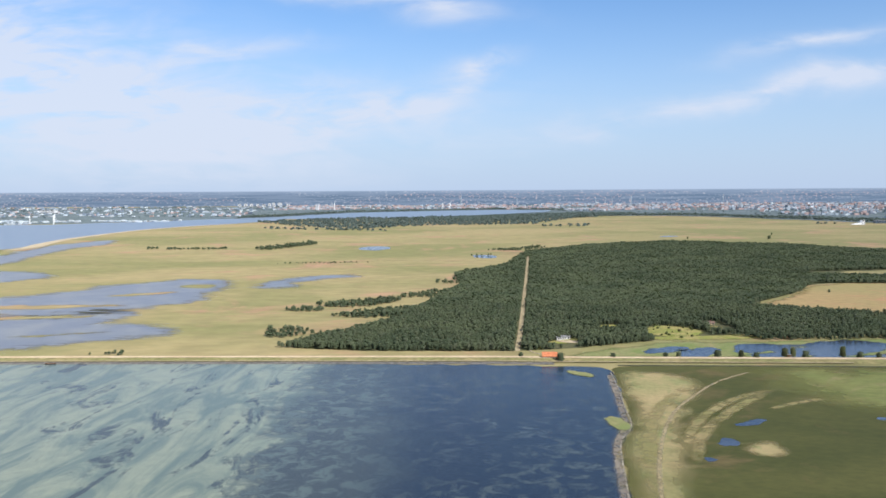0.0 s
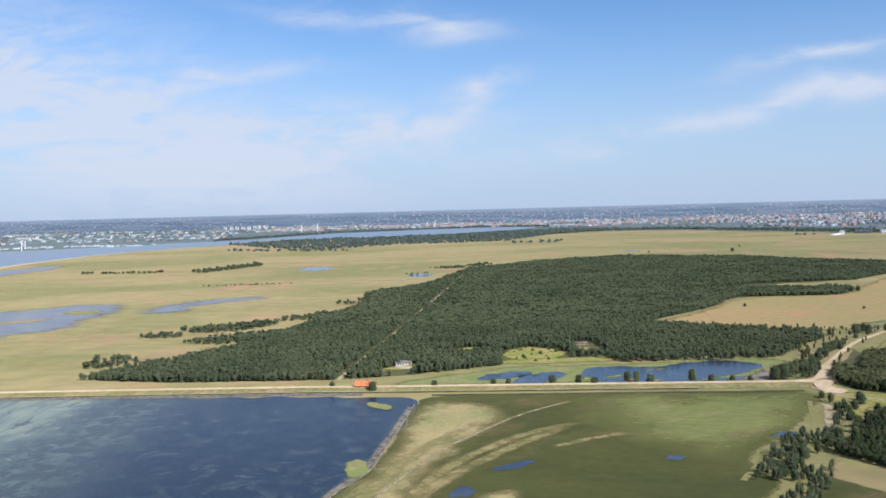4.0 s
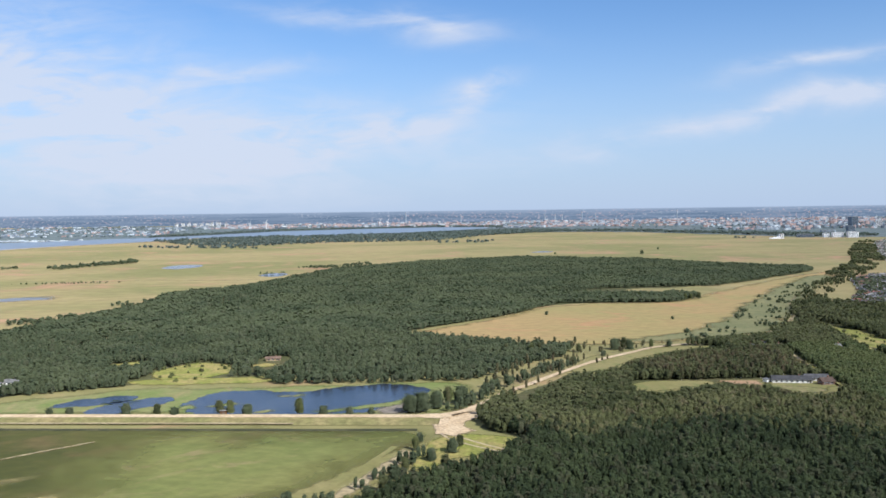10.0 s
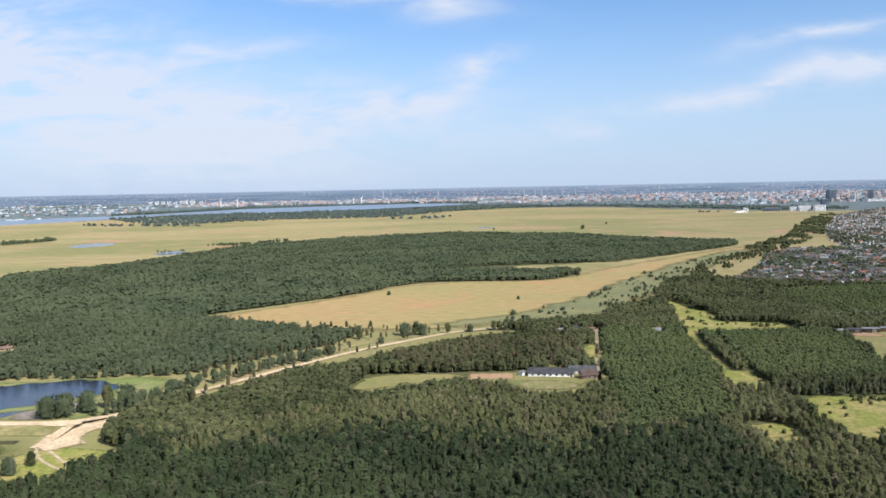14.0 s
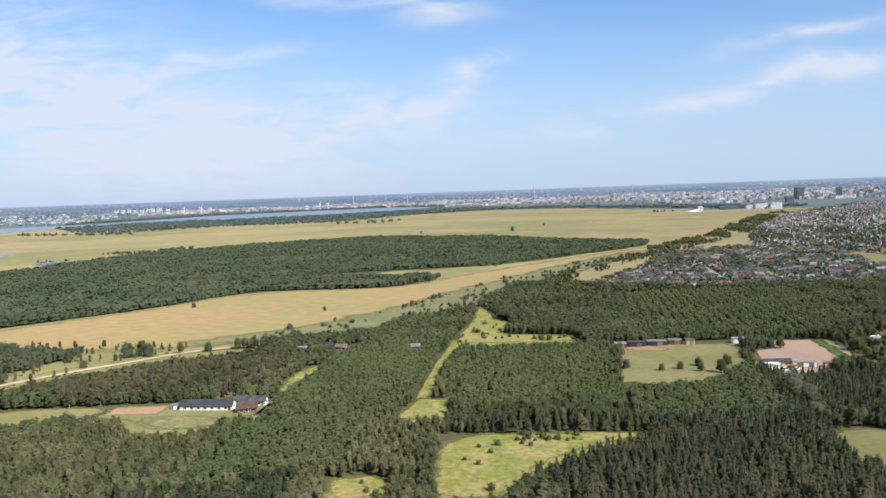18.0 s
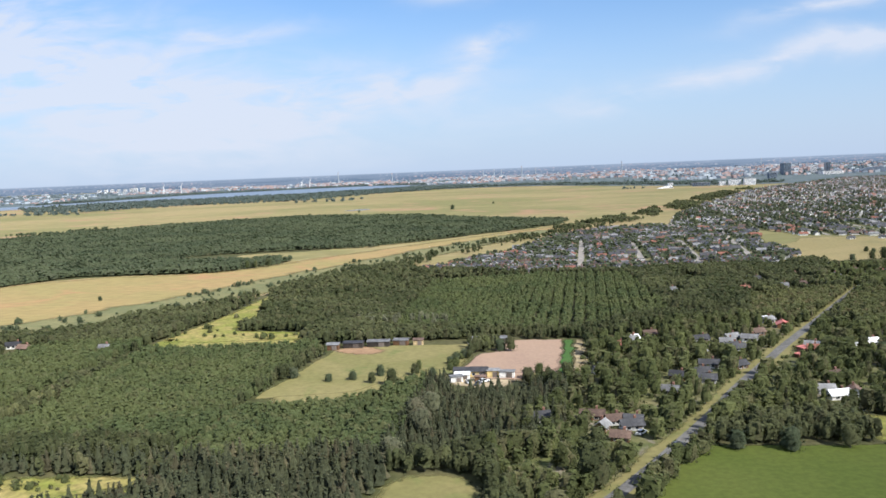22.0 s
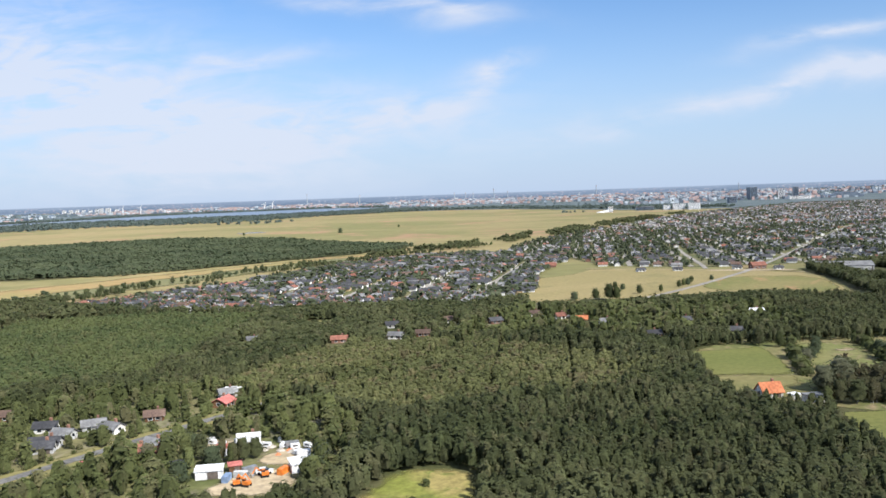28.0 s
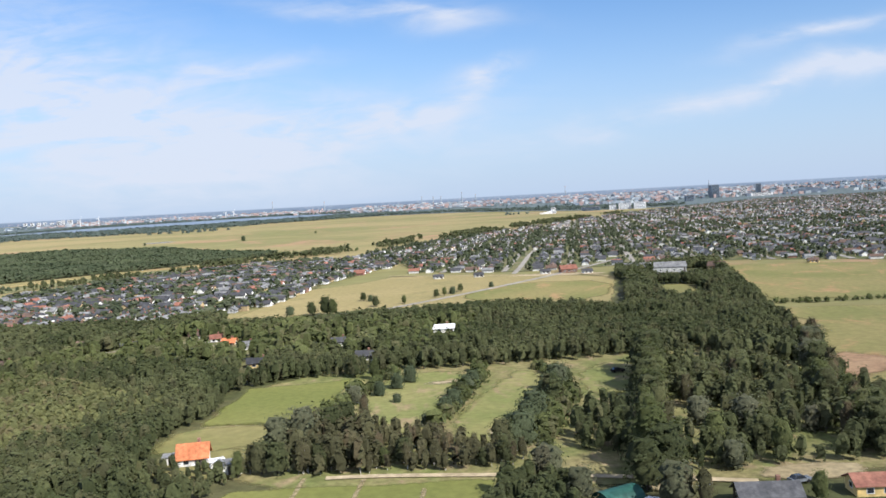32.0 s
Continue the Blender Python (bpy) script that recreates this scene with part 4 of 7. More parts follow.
SHARP = ("pasture", "ploughed_field", "crop_strip", "field_lane", "wheat_green", "house_meadow", "east_field", "north_east_field", "golden_field", "ride_clearing", "front_paddock")
for name, (mat, pts, label) in CLEARINGS.items():
    patch(name, pts, mat, 0.13 if name == "rough_ground" else 0.20, label, 0.9, 4, rounds=0 if name in SHARP else 1, soft=10.0 if name == "heath_strip" else 0.8 if name in SHARP else 2.0)
patch("bare_soil", [(685, 687), (688, 699), (697, 697), (707, 688), (700, 681)], "brown_soil", 0.24, "bare reddish-brown soil in the pasture's corner", 0.8, 2, soft=2.0)
patch("sand_patch", [(1061.6, 757.6), (1066.4, 761.6), (1072, 761.6), (1068, 757.6)], "sand", 0.3, "bare sandy riding patch", 0.8, 2, soft=2.0)
patch("sand_patch", [(1075.2, 692.8), (1080, 718.4), (1083.2, 716.8), (1084.8, 705.6), (1081.6, 692.8)], "sand", 0.3, "bare pinkish earth track across the paddock", 1.0, 2, soft=2.0)
for pts in ([(1043, 686), (1042.6, 673.5), (1041, 661)], [(1054, 684), (1053.1, 671.5), (1051, 659)], [(1065, 678), (1064.6, 667.5), (1063, 657)]):
    soft_line("paddock_track", pts, 0.35, "dry_track", 0.27, "worn sandy track across the paddock")
patch("bare_soil", [(1176, 774), (1187, 768), (1184, 752), (1171, 740), (1167, 748)], "brown_soil", 0.28, "bare dry earth in the stubble field", 1.5, 3, soft=3.0)
patch("bare_soil", [(1190, 842), (1194, 838), (1191, 804), (1186, 802)], "faded_meadow", 0.27, "dry strip along the wood's edge", 1.5, 3, soft=2.5)
patch("bare_soil", [(1041, 664), (1046, 667), (1051, 661)], "brown_soil", 0.26, "bare trodden earth in the paddock", 0.6, 2, soft=2.0)
road("house_lane", [(1047, 685.4), (1054, 685.6), (1076, 683.2), (1094.4, 680), (1120, 673.6)], 1.8, "sand", 0.32, "pale gravel lane along the trees")
ROAD = [(744, 505.6), (760, 528), (772, 544), (787.2, 566.4), (802.4, 589.6), (820, 619.2), (836.8, 644), (853.6, 670.4), (880, 708), (920, 766.4), (968, 836)]
ROAD_ON = [(968, 836), (1010, 888), (1058, 940), (1104, 1002), (1140, 1054), (1240, 1225), (1342, 1403), (1460, 1600)]
road("country_road", ROAD_ON, 3.6, "street", 0.34, "pale country road crossing the golden field", ragged=0.03)
patch("olive_strip", [(1075, 966), (1108, 1006), (1158, 993), (1137, 910), (1094, 932), (1076, 936)], "olive_field", 0.25, "browner grass east of the road", 1.0, 4, rounds=1, soft=2.0)
patch("road_verge", [(x + 3.8, y - 2.6) for x, y in ROAD] + [(x - 3.8, y + 2.6) for x, y in ROAD[::-1]], "pasture", 0.22, "dry grassy verge of the country road", 0.8, 5, rounds=1, soft=1.2)
road("country_road", ROAD, 3.3, "asphalt", 0.3, "grey asphalt country road", ragged=0.03)
sweep("forest_ride", [(52, 577.6), (57.6, 624), (71.2, 740.8), (86.4, 880), (101.6, 1016), (144.8, 1407.2)], [(-1.8, 0.2), (1.8, 0.2)], "dry_track", "straight pale ride through the wood", ragged=0.2)
sweep("forest_ride", [(607.2, 728.8), (603.2, 696), (598.4, 667.2), (592, 608)], [(-2.6, 0.2), (2.6, 0.2)], "clearing_grass", "pale grassy ride through the plantation", ragged=0.3)
sweep("forest_ride", [(555.2, 728), (545.6, 672), (536.8, 623.2), (532, 588)], [(-1.0, 0.2), (1.0, 0.2)], "dry_track", "pale sandy lane beside the farm", ragged=0.3)

for pts in ([(72, 608), (83, 618), (99, 627), (102, 617), (90, 604)], [(120, 680), (146, 694), (147, 684), (128, 676)], [(209, 674), (224, 682), (230, 670), (216, 665)], [(152, 632), (240, 640), (264, 624), (160, 614)], [(60, 590), (75, 600), (70, 580)]):
    patch("wood_clearing", pts, "clearing_grass", 0.24, "small sunlit clearing in the marsh wood", 2, 3, soft=2.5)
# the suburb's ground and streets
TOWN = [(704, 948), (771.2, 1048), (836, 1200), (896, 1272), (960, 1280), (1032, 1184), (988, 1064), (980, 960), (934.4, 902.4), (883.2, 903.2), (781.6, 904)]
BIGTOWN = [(972, 1288), (1032, 1200), (1040, 1100), (1120, 1068), (1176, 1084), (1244.8, 1080), (1312, 1040), (1376, 984), (1600, 1040), (2320, 1280), (2880, 2160), (2640, 2960), (1960, 3000), (1720, 2680), (1440, 2320), (1152, 1744), (1024, 1456)]
patch("suburb_ground", TOWN, "garden_ground", 0.12, "gardens and hedges of the suburb", 4, 15, soft=6.0)
patch("suburb_ground", BIGTOWN, "garden_ground", 0.12, "gardens and hedges of the larger suburb", 8, 40, soft=6.0)
STREETS = [[(817, 920), (834, 1026), (850, 1128)], [(864, 938), (877, 1020), (889, 1098)], [(899, 919), (916, 1010), (933, 1108)], [(944, 957), (968, 1066), (993, 1179)]]
AVENUE = [(1107, 1060), (1113, 1092), (1128, 1199), (1142, 1280)]

# ---- trees ----
def leaf_tris(centres, normals, size, r, up=0.12):
    """One ragged triangle a clump, facing about the given way."""
    k = len(centres)
    n = normals + r.normal(0, 0.26, (k, 3)) + np.array((0, 0, up))
    n /= np.linalg.norm(n, axis=1)[:, None] + 1e-9
    a = np.cross(n, r.normal(0, 1, (k, 3)))
    a /= np.linalg.norm(a, axis=1)[:, None] + 1e-9
    b = np.cross(n, a)
    s = size * r.uniform(0.7, 1.3, (k, 1))
    v = np.stack([centres + a * s, centres - 0.5 * a * s + 0.87 * b * s, centres - 0.5 * a * s - 0.87 * b * s], 1)
    return v.reshape(-1, 3)


def crown(seed, cols, rows, wide=0.27, low=0.08, shards=0, cone=False):
    """A closed lumpy crown with ragged sprays of leaves standing out of it, one metre high, on the origin."""
    r = np.random.default_rng(seed)
    v, f = [(0, 0, low)], []
    lean = r.uniform(-0.05, 0.05, 2)
    for k in range(rows):
        t = (k + 0.45) / rows
        h = low + (1 - low) * t
        rad = wide * (0.85 if cone else 0.72) * ((1.05 - t) * (1.18 if k % 2 == 0 else 0.86) if cone else math.sqrt(max(0.03, 1 - ((t - 0.40) / 0.66) ** 2)))
        turn, beat = r.uniform(0, 6.28), r.uniform(0, 6.28)
        for i in range(cols):
            a = turn * 0.2 + (i + 0.5 * (k % 2)) * 6.2832 / cols
            q = rad * (1 + 0.22 * math.sin(2 * a + beat)) * r.uniform(0.78, 1.22)
            v.append((q * math.cos(a) + lean[0] * t, q * math.sin(a) + lean[1] * t, h + (0 if cone else r.uniform(-0.05, 0.05))))
    v.append((lean[0], lean[1], 1.0 if cone else 0.94))
    top = len(v) - 1
    for i in range(cols):
        j = (i + 1) % cols
        f += [(top, 1 + (rows - 1) * cols + i, 1 + (rows - 1) * cols + j)]
        for k in range(rows - 1):
            a, b, c, d = 1 + k * cols + i, 1 + k * cols + j, 1 + (k + 1) * cols + j, 1 + (k + 1) * cols + i
            f += [(a, b, c), (a, c, d)]
    v, f = np.array(v, float), np.array(f)
    if shards:
        pick = f[r.choice(len(f), shards)]
        mix = r.dirichlet((1, 1, 1), shards)
        c = (v[pick] * mix[..., None]).sum(1)
        out = c - np.array((0, 0, 0.5))
        out[:, 2] *= 0.6
        out /= np.linalg.norm(out, axis=1)[:, None] + 1e-9
        c += out * wide * r.uniform(0.0, 0.50, (shards, 1))
        c[:, 2] = np.minimum(c[:, 2], 1.0)
        tri = leaf_tris(c, out, wide * (1.5 if cone else 1.55) / math.sqrt(shards + 4), r, 0.3)
        f = np.vstack([f, np.arange(len(tri)).reshape(-1, 3) + len(v)])
        v = np.vstack([v, tri])
    return v, f


def trunk_tris(height, thick, lean=0.0):
    """A tapered stem."""
    v, f = [], []
    for j, (h, k) in enumerate(((0, 1.0), (0.45, 0.7), (1, 0.25))):
        for i in range(3):
            a = i * 2.0944
            v.append((thick * k * math.cos(a) + lean * h, thick * k * math.sin(a), h * height))
    for j in range(2):
        for i in range(3):
            a, b = j * 3 + i, j * 3 + (i + 1) % 3
            f += [(a, b, b + 3), (a, b + 3, a + 3)]
    return np.array(v), np.array(f)


def scatter(poly, gap, keep_out=(), jitter=0.45, rows=0.0, thin=0.0):
    """Places in a polygon about gap apart; rows: the turn of planted rows in degrees."""
    p = np.asarray(poly, float)
    c, s = math.cos(radians(rows)), math.sin(radians(rows))
    q = p @ np.array([[c, -s], [s, c]])
    xs, ys = np.arange(q[:, 0].min(), q[:, 0].max(), gap), np.arange(q[:, 1].min(), q[:, 1].max(), gap)
    gx, gy = [g.ravel() for g in np.meshgrid(xs, ys)]
    gx = gx + rng.uniform(-jitter, jitter, len(gx)) * gap
    gy = gy + rng.uniform(-jitter, jitter, len(gy)) * gap
    x, y = gx * c - gy * s, gx * s + gy * c
    ok = inside(x, y, poly)
    for other in keep_out:
        ok &= ~inside(x, y, other)
    if thin:
        ok &= rng.uniform(0, 1, len(x)) > thin
    return np.stack([x[ok], y[ok]], 1)


def wood(name, places, heights, protos, mat, label, stems="bark", stem_share=1.0, spread=(0.85, 1.2), category="woodland"):
    """All the trees of a stand in one mesh."""
    if len(places) == 0:
        return None
    vs, fs, ms = [], [], []
    base = 0
    kinds = rng.integers(0, len(protos), len(places))
    for k, proto in enumerate(protos):
        here = places[kinds == k]
        if len(here) == 0:
            continue
        h = heights[kinds == k]
        a = rng.uniform(0, 6.28, len(here))
        w = h * rng.uniform(*spread, len(here))
        c, s = np.cos(a) * w, np.sin(a) * w
        proto, tris = proto
        x = proto[None, :, 0] * c[:, None] - proto[None, :, 1] * s[:, None] + here[:, None, 0]
        y = proto[None, :, 0] * s[:, None] + proto[None, :, 1] * c[:, None] + here[:, None, 1]
        z = proto[None, :, 2] * h[:, None] + rise(here[:, 1])[:, None]
        v = np.stack([x, y, z], -1).reshape(-1, 3)
        fv = (tris[None] + (np.arange(len(here)) * len(proto))[:, None, None]).reshape(-1, 3) + base
        vs.append(v), fs.append(fv), ms.append(np.zeros(len(fv), np.int32))
        base += len(v)
        some = rng.uniform(0, 1, len(here)) < stem_share
        if some.any():
            tv, tf = trunk_tris(0.62, 0.013)
            hh = h[some]
            v = (tv[None] * hh[:, None, None] + np.concatenate([here[some], rise(here[some][:, 1:2])], 1)[:, None]).reshape(-1, 3)
            f = (tf[None] + (np.arange(len(hh)) * len(tv))[:, None, None]).reshape(-1, 3) + base
            vs.append(v), fs.append(f), ms.append(np.ones(len(f), np.int32))
            base += len(v)
    me = tri_mesh(name, np.concatenate(vs), np.concatenate(fs), [mat, stems], np.concatenate(ms))
    return tagged(new(name, me), label, category, kind="stuff")


def clumpy(places, size, cut):
    """Only where a slow noise is high: thickets and gaps."""
    return places[[noise.noise((x / size, y / size, 4.4)) > cut for x, y in places]] if len(places) else places


def tall(places, low, high, patchy=40.0, amount=0.25):
    """Heights that drift from stand to stand."""
    h = rng.uniform(low, high, len(places))
    drift = np.array([noise.noise((x / patchy, y / patchy, 1.7)) for x, y in places]) if len(places) else np.zeros(0)
    return h * (1 + amount * drift)


FAR_BROAD = [crown(100 + i, 4, 2, 0.50 + 0.025 * i, 0.05, 2) for i in range(6)]
MID_BROAD = [crown(200 + i, 4, 3, 0.33 + 0.018 * i, 0.08, 11) for i in range(6)]
ROW_BROAD = [crown(250 + i, 4, 3, 0.29 + 0.016 * i, 0.06, 7) for i in range(6)]
GARDEN_BROAD = [crown(330 + i, 6, 4, 0.29 + 0.018 * i, 0.10, 52) for i in range(8)]
NEAR_BROAD = [crown(300 + i, 4, 3, 0.225 + 0.017 * i, 0.10, 30) for i in range(8)]
SLIM_BROAD = [crown(400 + i, 5, 3, 0.18 + 0.01 * i, 0.18, 40) for i in range(6)]
NEAR_CONE = [crown(600 + i, 6, 5, 0.23 + 0.012 * i, 0.04, 18, True) for i in range(5)]
BUSH = [crown(700 + i, 5, 2, 0.6, 0.0, 22) for i in range(5)]
EDGE_BROAD = [crown(210 + i, 4, 2, 0.36, 0.06, 9) for i in range(6)]
TOWN_BROAD = [crown(900 + i, 4, 2, 0.5, 0.02, 3) for i in range(5)]


def strip(pts, width):
    """A polygon along a line."""
    p = np.asarray(pts, float)
    way = np.gradient(p, axis=0)
    way /= np.hypot(way[:, 0], way[:, 1])[:, None] + 1e-9
    side = np.stack([way[:, 1], -way[:, 0]], 1) * width / 2
    return np.vstack([p + side, (p - side)[::-1]])


RIDES = [strip([(52, 577.6), (57.6, 624), (71.2, 740.8), (86.4, 880), (101.6, 1016), (144.8, 1407.2)], 7),
         strip([(607.2, 728.8), (603.2, 696), (598.4, 667.2), (592, 608)], 6.5), strip([(619, 722), (611, 665), (603, 604)], 2.2), strip([(672, 632), (661, 568)], 2.6), strip([(560, 755), (575, 790), (600, 850)], 4), strip([(555.2, 728), (545.6, 672), (536.8, 623.2), (532, 588)], 4.8),
         strip([(324.8, 534.4), (340.8, 547.2), (350.4, 564.8), (360, 586.4), (375.2, 606.4), (391.2, 631.2), (424, 676), (448, 698.4), (468, 720), (489.6, 729.6), (520, 740)], 6.4), strip(ROAD[:5], 8), strip(ROAD[4:], 5.4),
         strip([(952, 802), (947, 757), (943, 712)], 2.2), strip([(975, 786), (971, 745), (967, 710)], 1.3), strip([(984, 778), (978, 733)], 1.6)]


def grow(poly, by):
    """A polygon pushed outwards."""
    p = np.asarray(poly, float)
    a, b = p - np.roll(p, 1, 0), np.roll(p, -1, 0) - p
    turn = np.sign(np.sum(p[:, 0] * np.roll(p[:, 1], -1) - p[:, 1] * np.roll(p[:, 0], -1)))
    n = [np.stack([e[:, 1], -e[:, 0]], 1) / (np.hypot(e[:, 0], e[:, 1])[:, None] + 1e-9) for e in (a, b)]
    m = n[0] + n[1]
    m /= np.maximum(np.hypot(m[:, 0], m[:, 1]), 0.3)[:, None]
    return p + turn * by * m


def clear_view(poly, height=5.0):
    """Copies shifted towards the camera, kept free of trees that would hide the place."""
    p = np.asarray(poly, float)
    x, y = p.mean(0)
    far = max(0.0, y - 0.5024 * x)
    reach = 0.7 * height * far / (112 - 0.0588 * x)
    return [p - (0, reach * k) for k in (0.33, 0.66, 1.0)]


OPEN = ("paddock_farm", "farmyard_grass", "meadow_strip", "ride_patch", "paddock_lawn", "ride_clearing", "glade", "glade_small", "pasture", "ploughed_field", "field_lane", "road_glade", "cottage_field", "north_glade", "bright_clearing", "front_paddock", "house_meadow", "house_garden", "paddock_a", "paddock_b", "paddock_c", "golden_field", "north_east_field", "east_field", "hall_field")
HOLES = [grow(pts, 1.2) for _, pts, _ in CLEARINGS.values()]
# where cottages stand among the trees: x, y, turn, width, depth, wall, roof
COTTAGES = [
    (774, 571, -20, 6.5, 4, "white_render", "brown_roof", ""), (771, 580, 60, 5.5, 4, "white_render", "grey_roof", ""), (780, 584, -15, 6.5, 4, "white_render", "dark_roof", ""), (801, 686, 10, 7, 4.6, "white_render", "grey_roof", ""),
    (804, 629, -30, 7, 4.6, "white_render", "dark_roof", ""), (818, 643, -12, 9, 4.8, "white_render", "dark_roof", ""), (811, 624, -18, 9.5, 5, "white_render", "dark_roof", ""), (820, 661, 40, 7, 4.6, "yellow_brick", "grey_roof", ""),
    (795, 678, 14, 7, 4.8, "white_render", "red_tile", ""), (841, 607, -8, 6.4, 4.8, "white_render", "grey_roof", "in the wood"), (848, 604, 70, 6.4, 4.6, "white_render", "brown_roof", "in the wood"), (865, 716, 30, 7, 5, "white_render", "grey_roof", ""),
    (845, 681, -25, 8, 5, "white_render", "grey_roof", ""), (835, 665, 10, 8, 4.6, "grey_render", "dark_roof", ""), (865, 658, 20, 6, 4.4, "white_render", "red_tile", "beside the road"), (862, 665, -30, 7, 4.6, "white_render", "grey_roof", "beside the road"),
    (827, 640, 25, 7, 4.6, "brown_timber", "dark_roof", ""), (811, 610, 5, 6.5, 4.4, "white_render", "dark_roof", ""), (775, 585, 12, 6.5, 4.4, "white_render", "brown_roof", ""), (867, 705, 74, 7.4, 6.2, "white_render", "red_sheet", "above the wood"),
    (839, 684, 25, 8, 4.8, "grey_render", "grey_roof", ""), (827, 683, 8, 8, 4.8, "white_render", "dark_roof", ""), (835, 676, -12, 7.5, 4.6, "white_render", "grey_roof", ""), (852, 692, 18, 7, 4.6, "brown_timber", "brown_roof", ""), (788, 655, -8, 7, 4.6, "brown_timber", "dark_roof", ""),
    (781, 640, 22, 6.5, 4.5, "white_render", "dark_roof", ""), (756, 590, 14, 6.5, 4.5, "grey_render", "dark_roof", ""), (797, 612, -22, 6.5, 4.5, "brown_timber", "grey_roof", ""),
    (884, 667, 12, 7, 4.6, "white_render", "white_sheet", "by the storage yard"),
    (778.5, 580, 8, 8, 4.6, "white_render", "dark_roof", ""), (770, 590, -10, 9, 4, "brown_timber", "brown_roof", ""), (802, 688, 20, 6, 4.4, "white_render", "white_sheet", ""), (812, 632.5, 16, 8, 4.6, "dark_timber", "dark_roof", ""), (834, 668.5, 6, 10, 4.6, "grey_render", "dark_roof", ""), (850.5, 622.5, 24, 6, 4.2, "red_brick", "brown_roof", "under tall birches"), (810.5, 696, 8, 7, 4.4, "brown_timber", "brown_roof", ""), (860, 660, -20, 5, 3.8, "brown_timber", "red_tile", "beside the road"), (842, 601, 12, 9, 4, "white_render", "white_sheet", "in the wood"),
]
WOOD_HOUSES = [
    (969, 860, 5, 6, 4, "white_render", "brown_roof"), (988, 839, -8, 7, 4, "yellow_brick", "orange_tile"), (997, 830, 20, 8, 5, "white_render", "grey_roof"), (1009, 796, 10, 10, 6, "yellow_render", "dark_roof"), (1042, 799, -4, 8, 5, "white_render", "dark_roof"), (1066, 846, 4, 11, 7, "white_render", "white_sheet"),
                                  (885.5, 805, 8, 9, 5, "red_brick", "red_tile"), (849, 809.5, 20, 6, 4.5, "white_render", "grey_roof"), (908, 810, -12, 8, 5, "white_render", "grey_roof"), (852, 927, 5, 7, 5, "white_render", "dark_roof"), (904, 839, 14, 8, 5, "grey_render", "dark_roof"), (919, 814, 2, 8, 5, "brown_timber", "brown_roof"),
                                  (980, 850, 14, 6, 4, "white_render", "red_tile"), (930, 850, 0, 8, 5, "white_render", "brown_roof"), (950, 842, 24, 8, 5, "red_brick", "dark_roof"), (1030, 828, 9, 8, 5, "white_render", "dark_roof"), (1282, 1033, 0, 8, 6, "yellow_render", "brown_roof")
]
OPEN_YARD = [(884, 633), (899, 633), (901, 646), (899, 660), (892, 666), (878, 667), (880, 646)]
def plot(x, y, r):
    return [(x - r, y - 0.7 * r), (x + r, y - 0.7 * r), (x + r, y + 0.8 * r), (x - r, y + 0.8 * r)]


# tree-free strips that keep houses and clearings in the camera's view
PLOTS = [q for row in COTTAGES for q in [plot(row[0], row[1], 4.2)] + clear_view(plot(row[0], row[1], 3.2), 2.0)[1:]]
PLOTS += [q for row in WOOD_HOUSES for q in [plot(row[0], row[1], 4.8)] + clear_view(plot(row[0], row[1], 4.4), 4.6)]
VIEWS = PLOTS + [q for x, y in ((1066, 846), (1009, 796), (988, 839), (969, 860), (908, 810), (886, 805)) for q in clear_view(plot(x, y, 4.5), 5.5)] + [q for x, y in ((530, 713), (549, 715), (586, 709), (541, 722)) for q in [plot(x, y, 4.5)] + clear_view(plot(x, y, 3.5), 3)] + clear_view([(731, 634), (752, 632), (758, 642), (732, 647)], 5.5) + clear_view([(861, 858), (878, 855), (876, 872), (861, 876)], 4) + clear_view([(472, 595), (534, 594), (534, 606), (474, 611)], 4.5) + clear_view([(1172, 1030), (1215, 1050), (1222, 1030), (1180, 1010)], 6) + clear_view([(766, 570), (783, 569), (781, 586), (768, 589)], 4) + clear_view(OPEN_YARD, 3.5) + clear_view(strip([(836, 642.8), (853.6, 670.4), (866, 688)], 5), 5.5) + [q for name in OPEN for q in clear_view(CLEARINGS[name][1])]
for name in OPEN[:14]:
    patch("clearing_edge", clear_view(CLEARINGS[name][1])[1], CLEARINGS[name][0], 0.15, "clearing's grass carried on towards the camera, trees left out", 1.5, 4, rounds=1, soft=3.0)
BEDS = [grow(CLEARINGS[name][1], 1.2) for name in CLEARINGS if name != "rough_ground"]
PINSE_GAP = [(448, 1116), (520, 1113.6), (560, 1104), (680, 1144), (608, 1152), (512, 1132)]
WEST_HOLES = [CLEARINGS["heath_strip"][1], CLEARINGS["clearing_lake"][1], RIDES[0], RIDES[3],
              [(72, 608), (83.2, 617.6), (99.2, 627.2), (102.4, 617.6), (89.6, 604.8)], [(120, 680), (145.6, 694.4), (147.2, 684.8), (128, 676.8)], [(216, 668), (214, 703), (231, 703), (236, 676), (230, 663)], PINSE_GAP, [(152, 632), (240, 640), (264, 624), (160, 616)]]
places = scatter(PINSE, 3.15, WEST_HOLES + [q for p in WEST_HOLES[4:8] + [WEST_HOLES[1]] for q in clear_view(p)])
places = places[(places[:, 1] < 1000) | (rng.uniform(0, 1, len(places)) < 0.55)]
near = places[:, 1] < 800
wood("marsh_wood", places[~near], tall(places[~near], 4.0, 5.6, 60, 0.3), FAR_BROAD, "leaves_marsh_wood", "dense dark green marsh wood of birch and willow", stem_share=0.0)
wood("marsh_wood", places[near], tall(places[near], 3.6, 6.2, 30, 0.3), MID_BROAD, "leaves_marsh_wood", "dense dark green marsh wood beside the dike", stem_share=0.25)
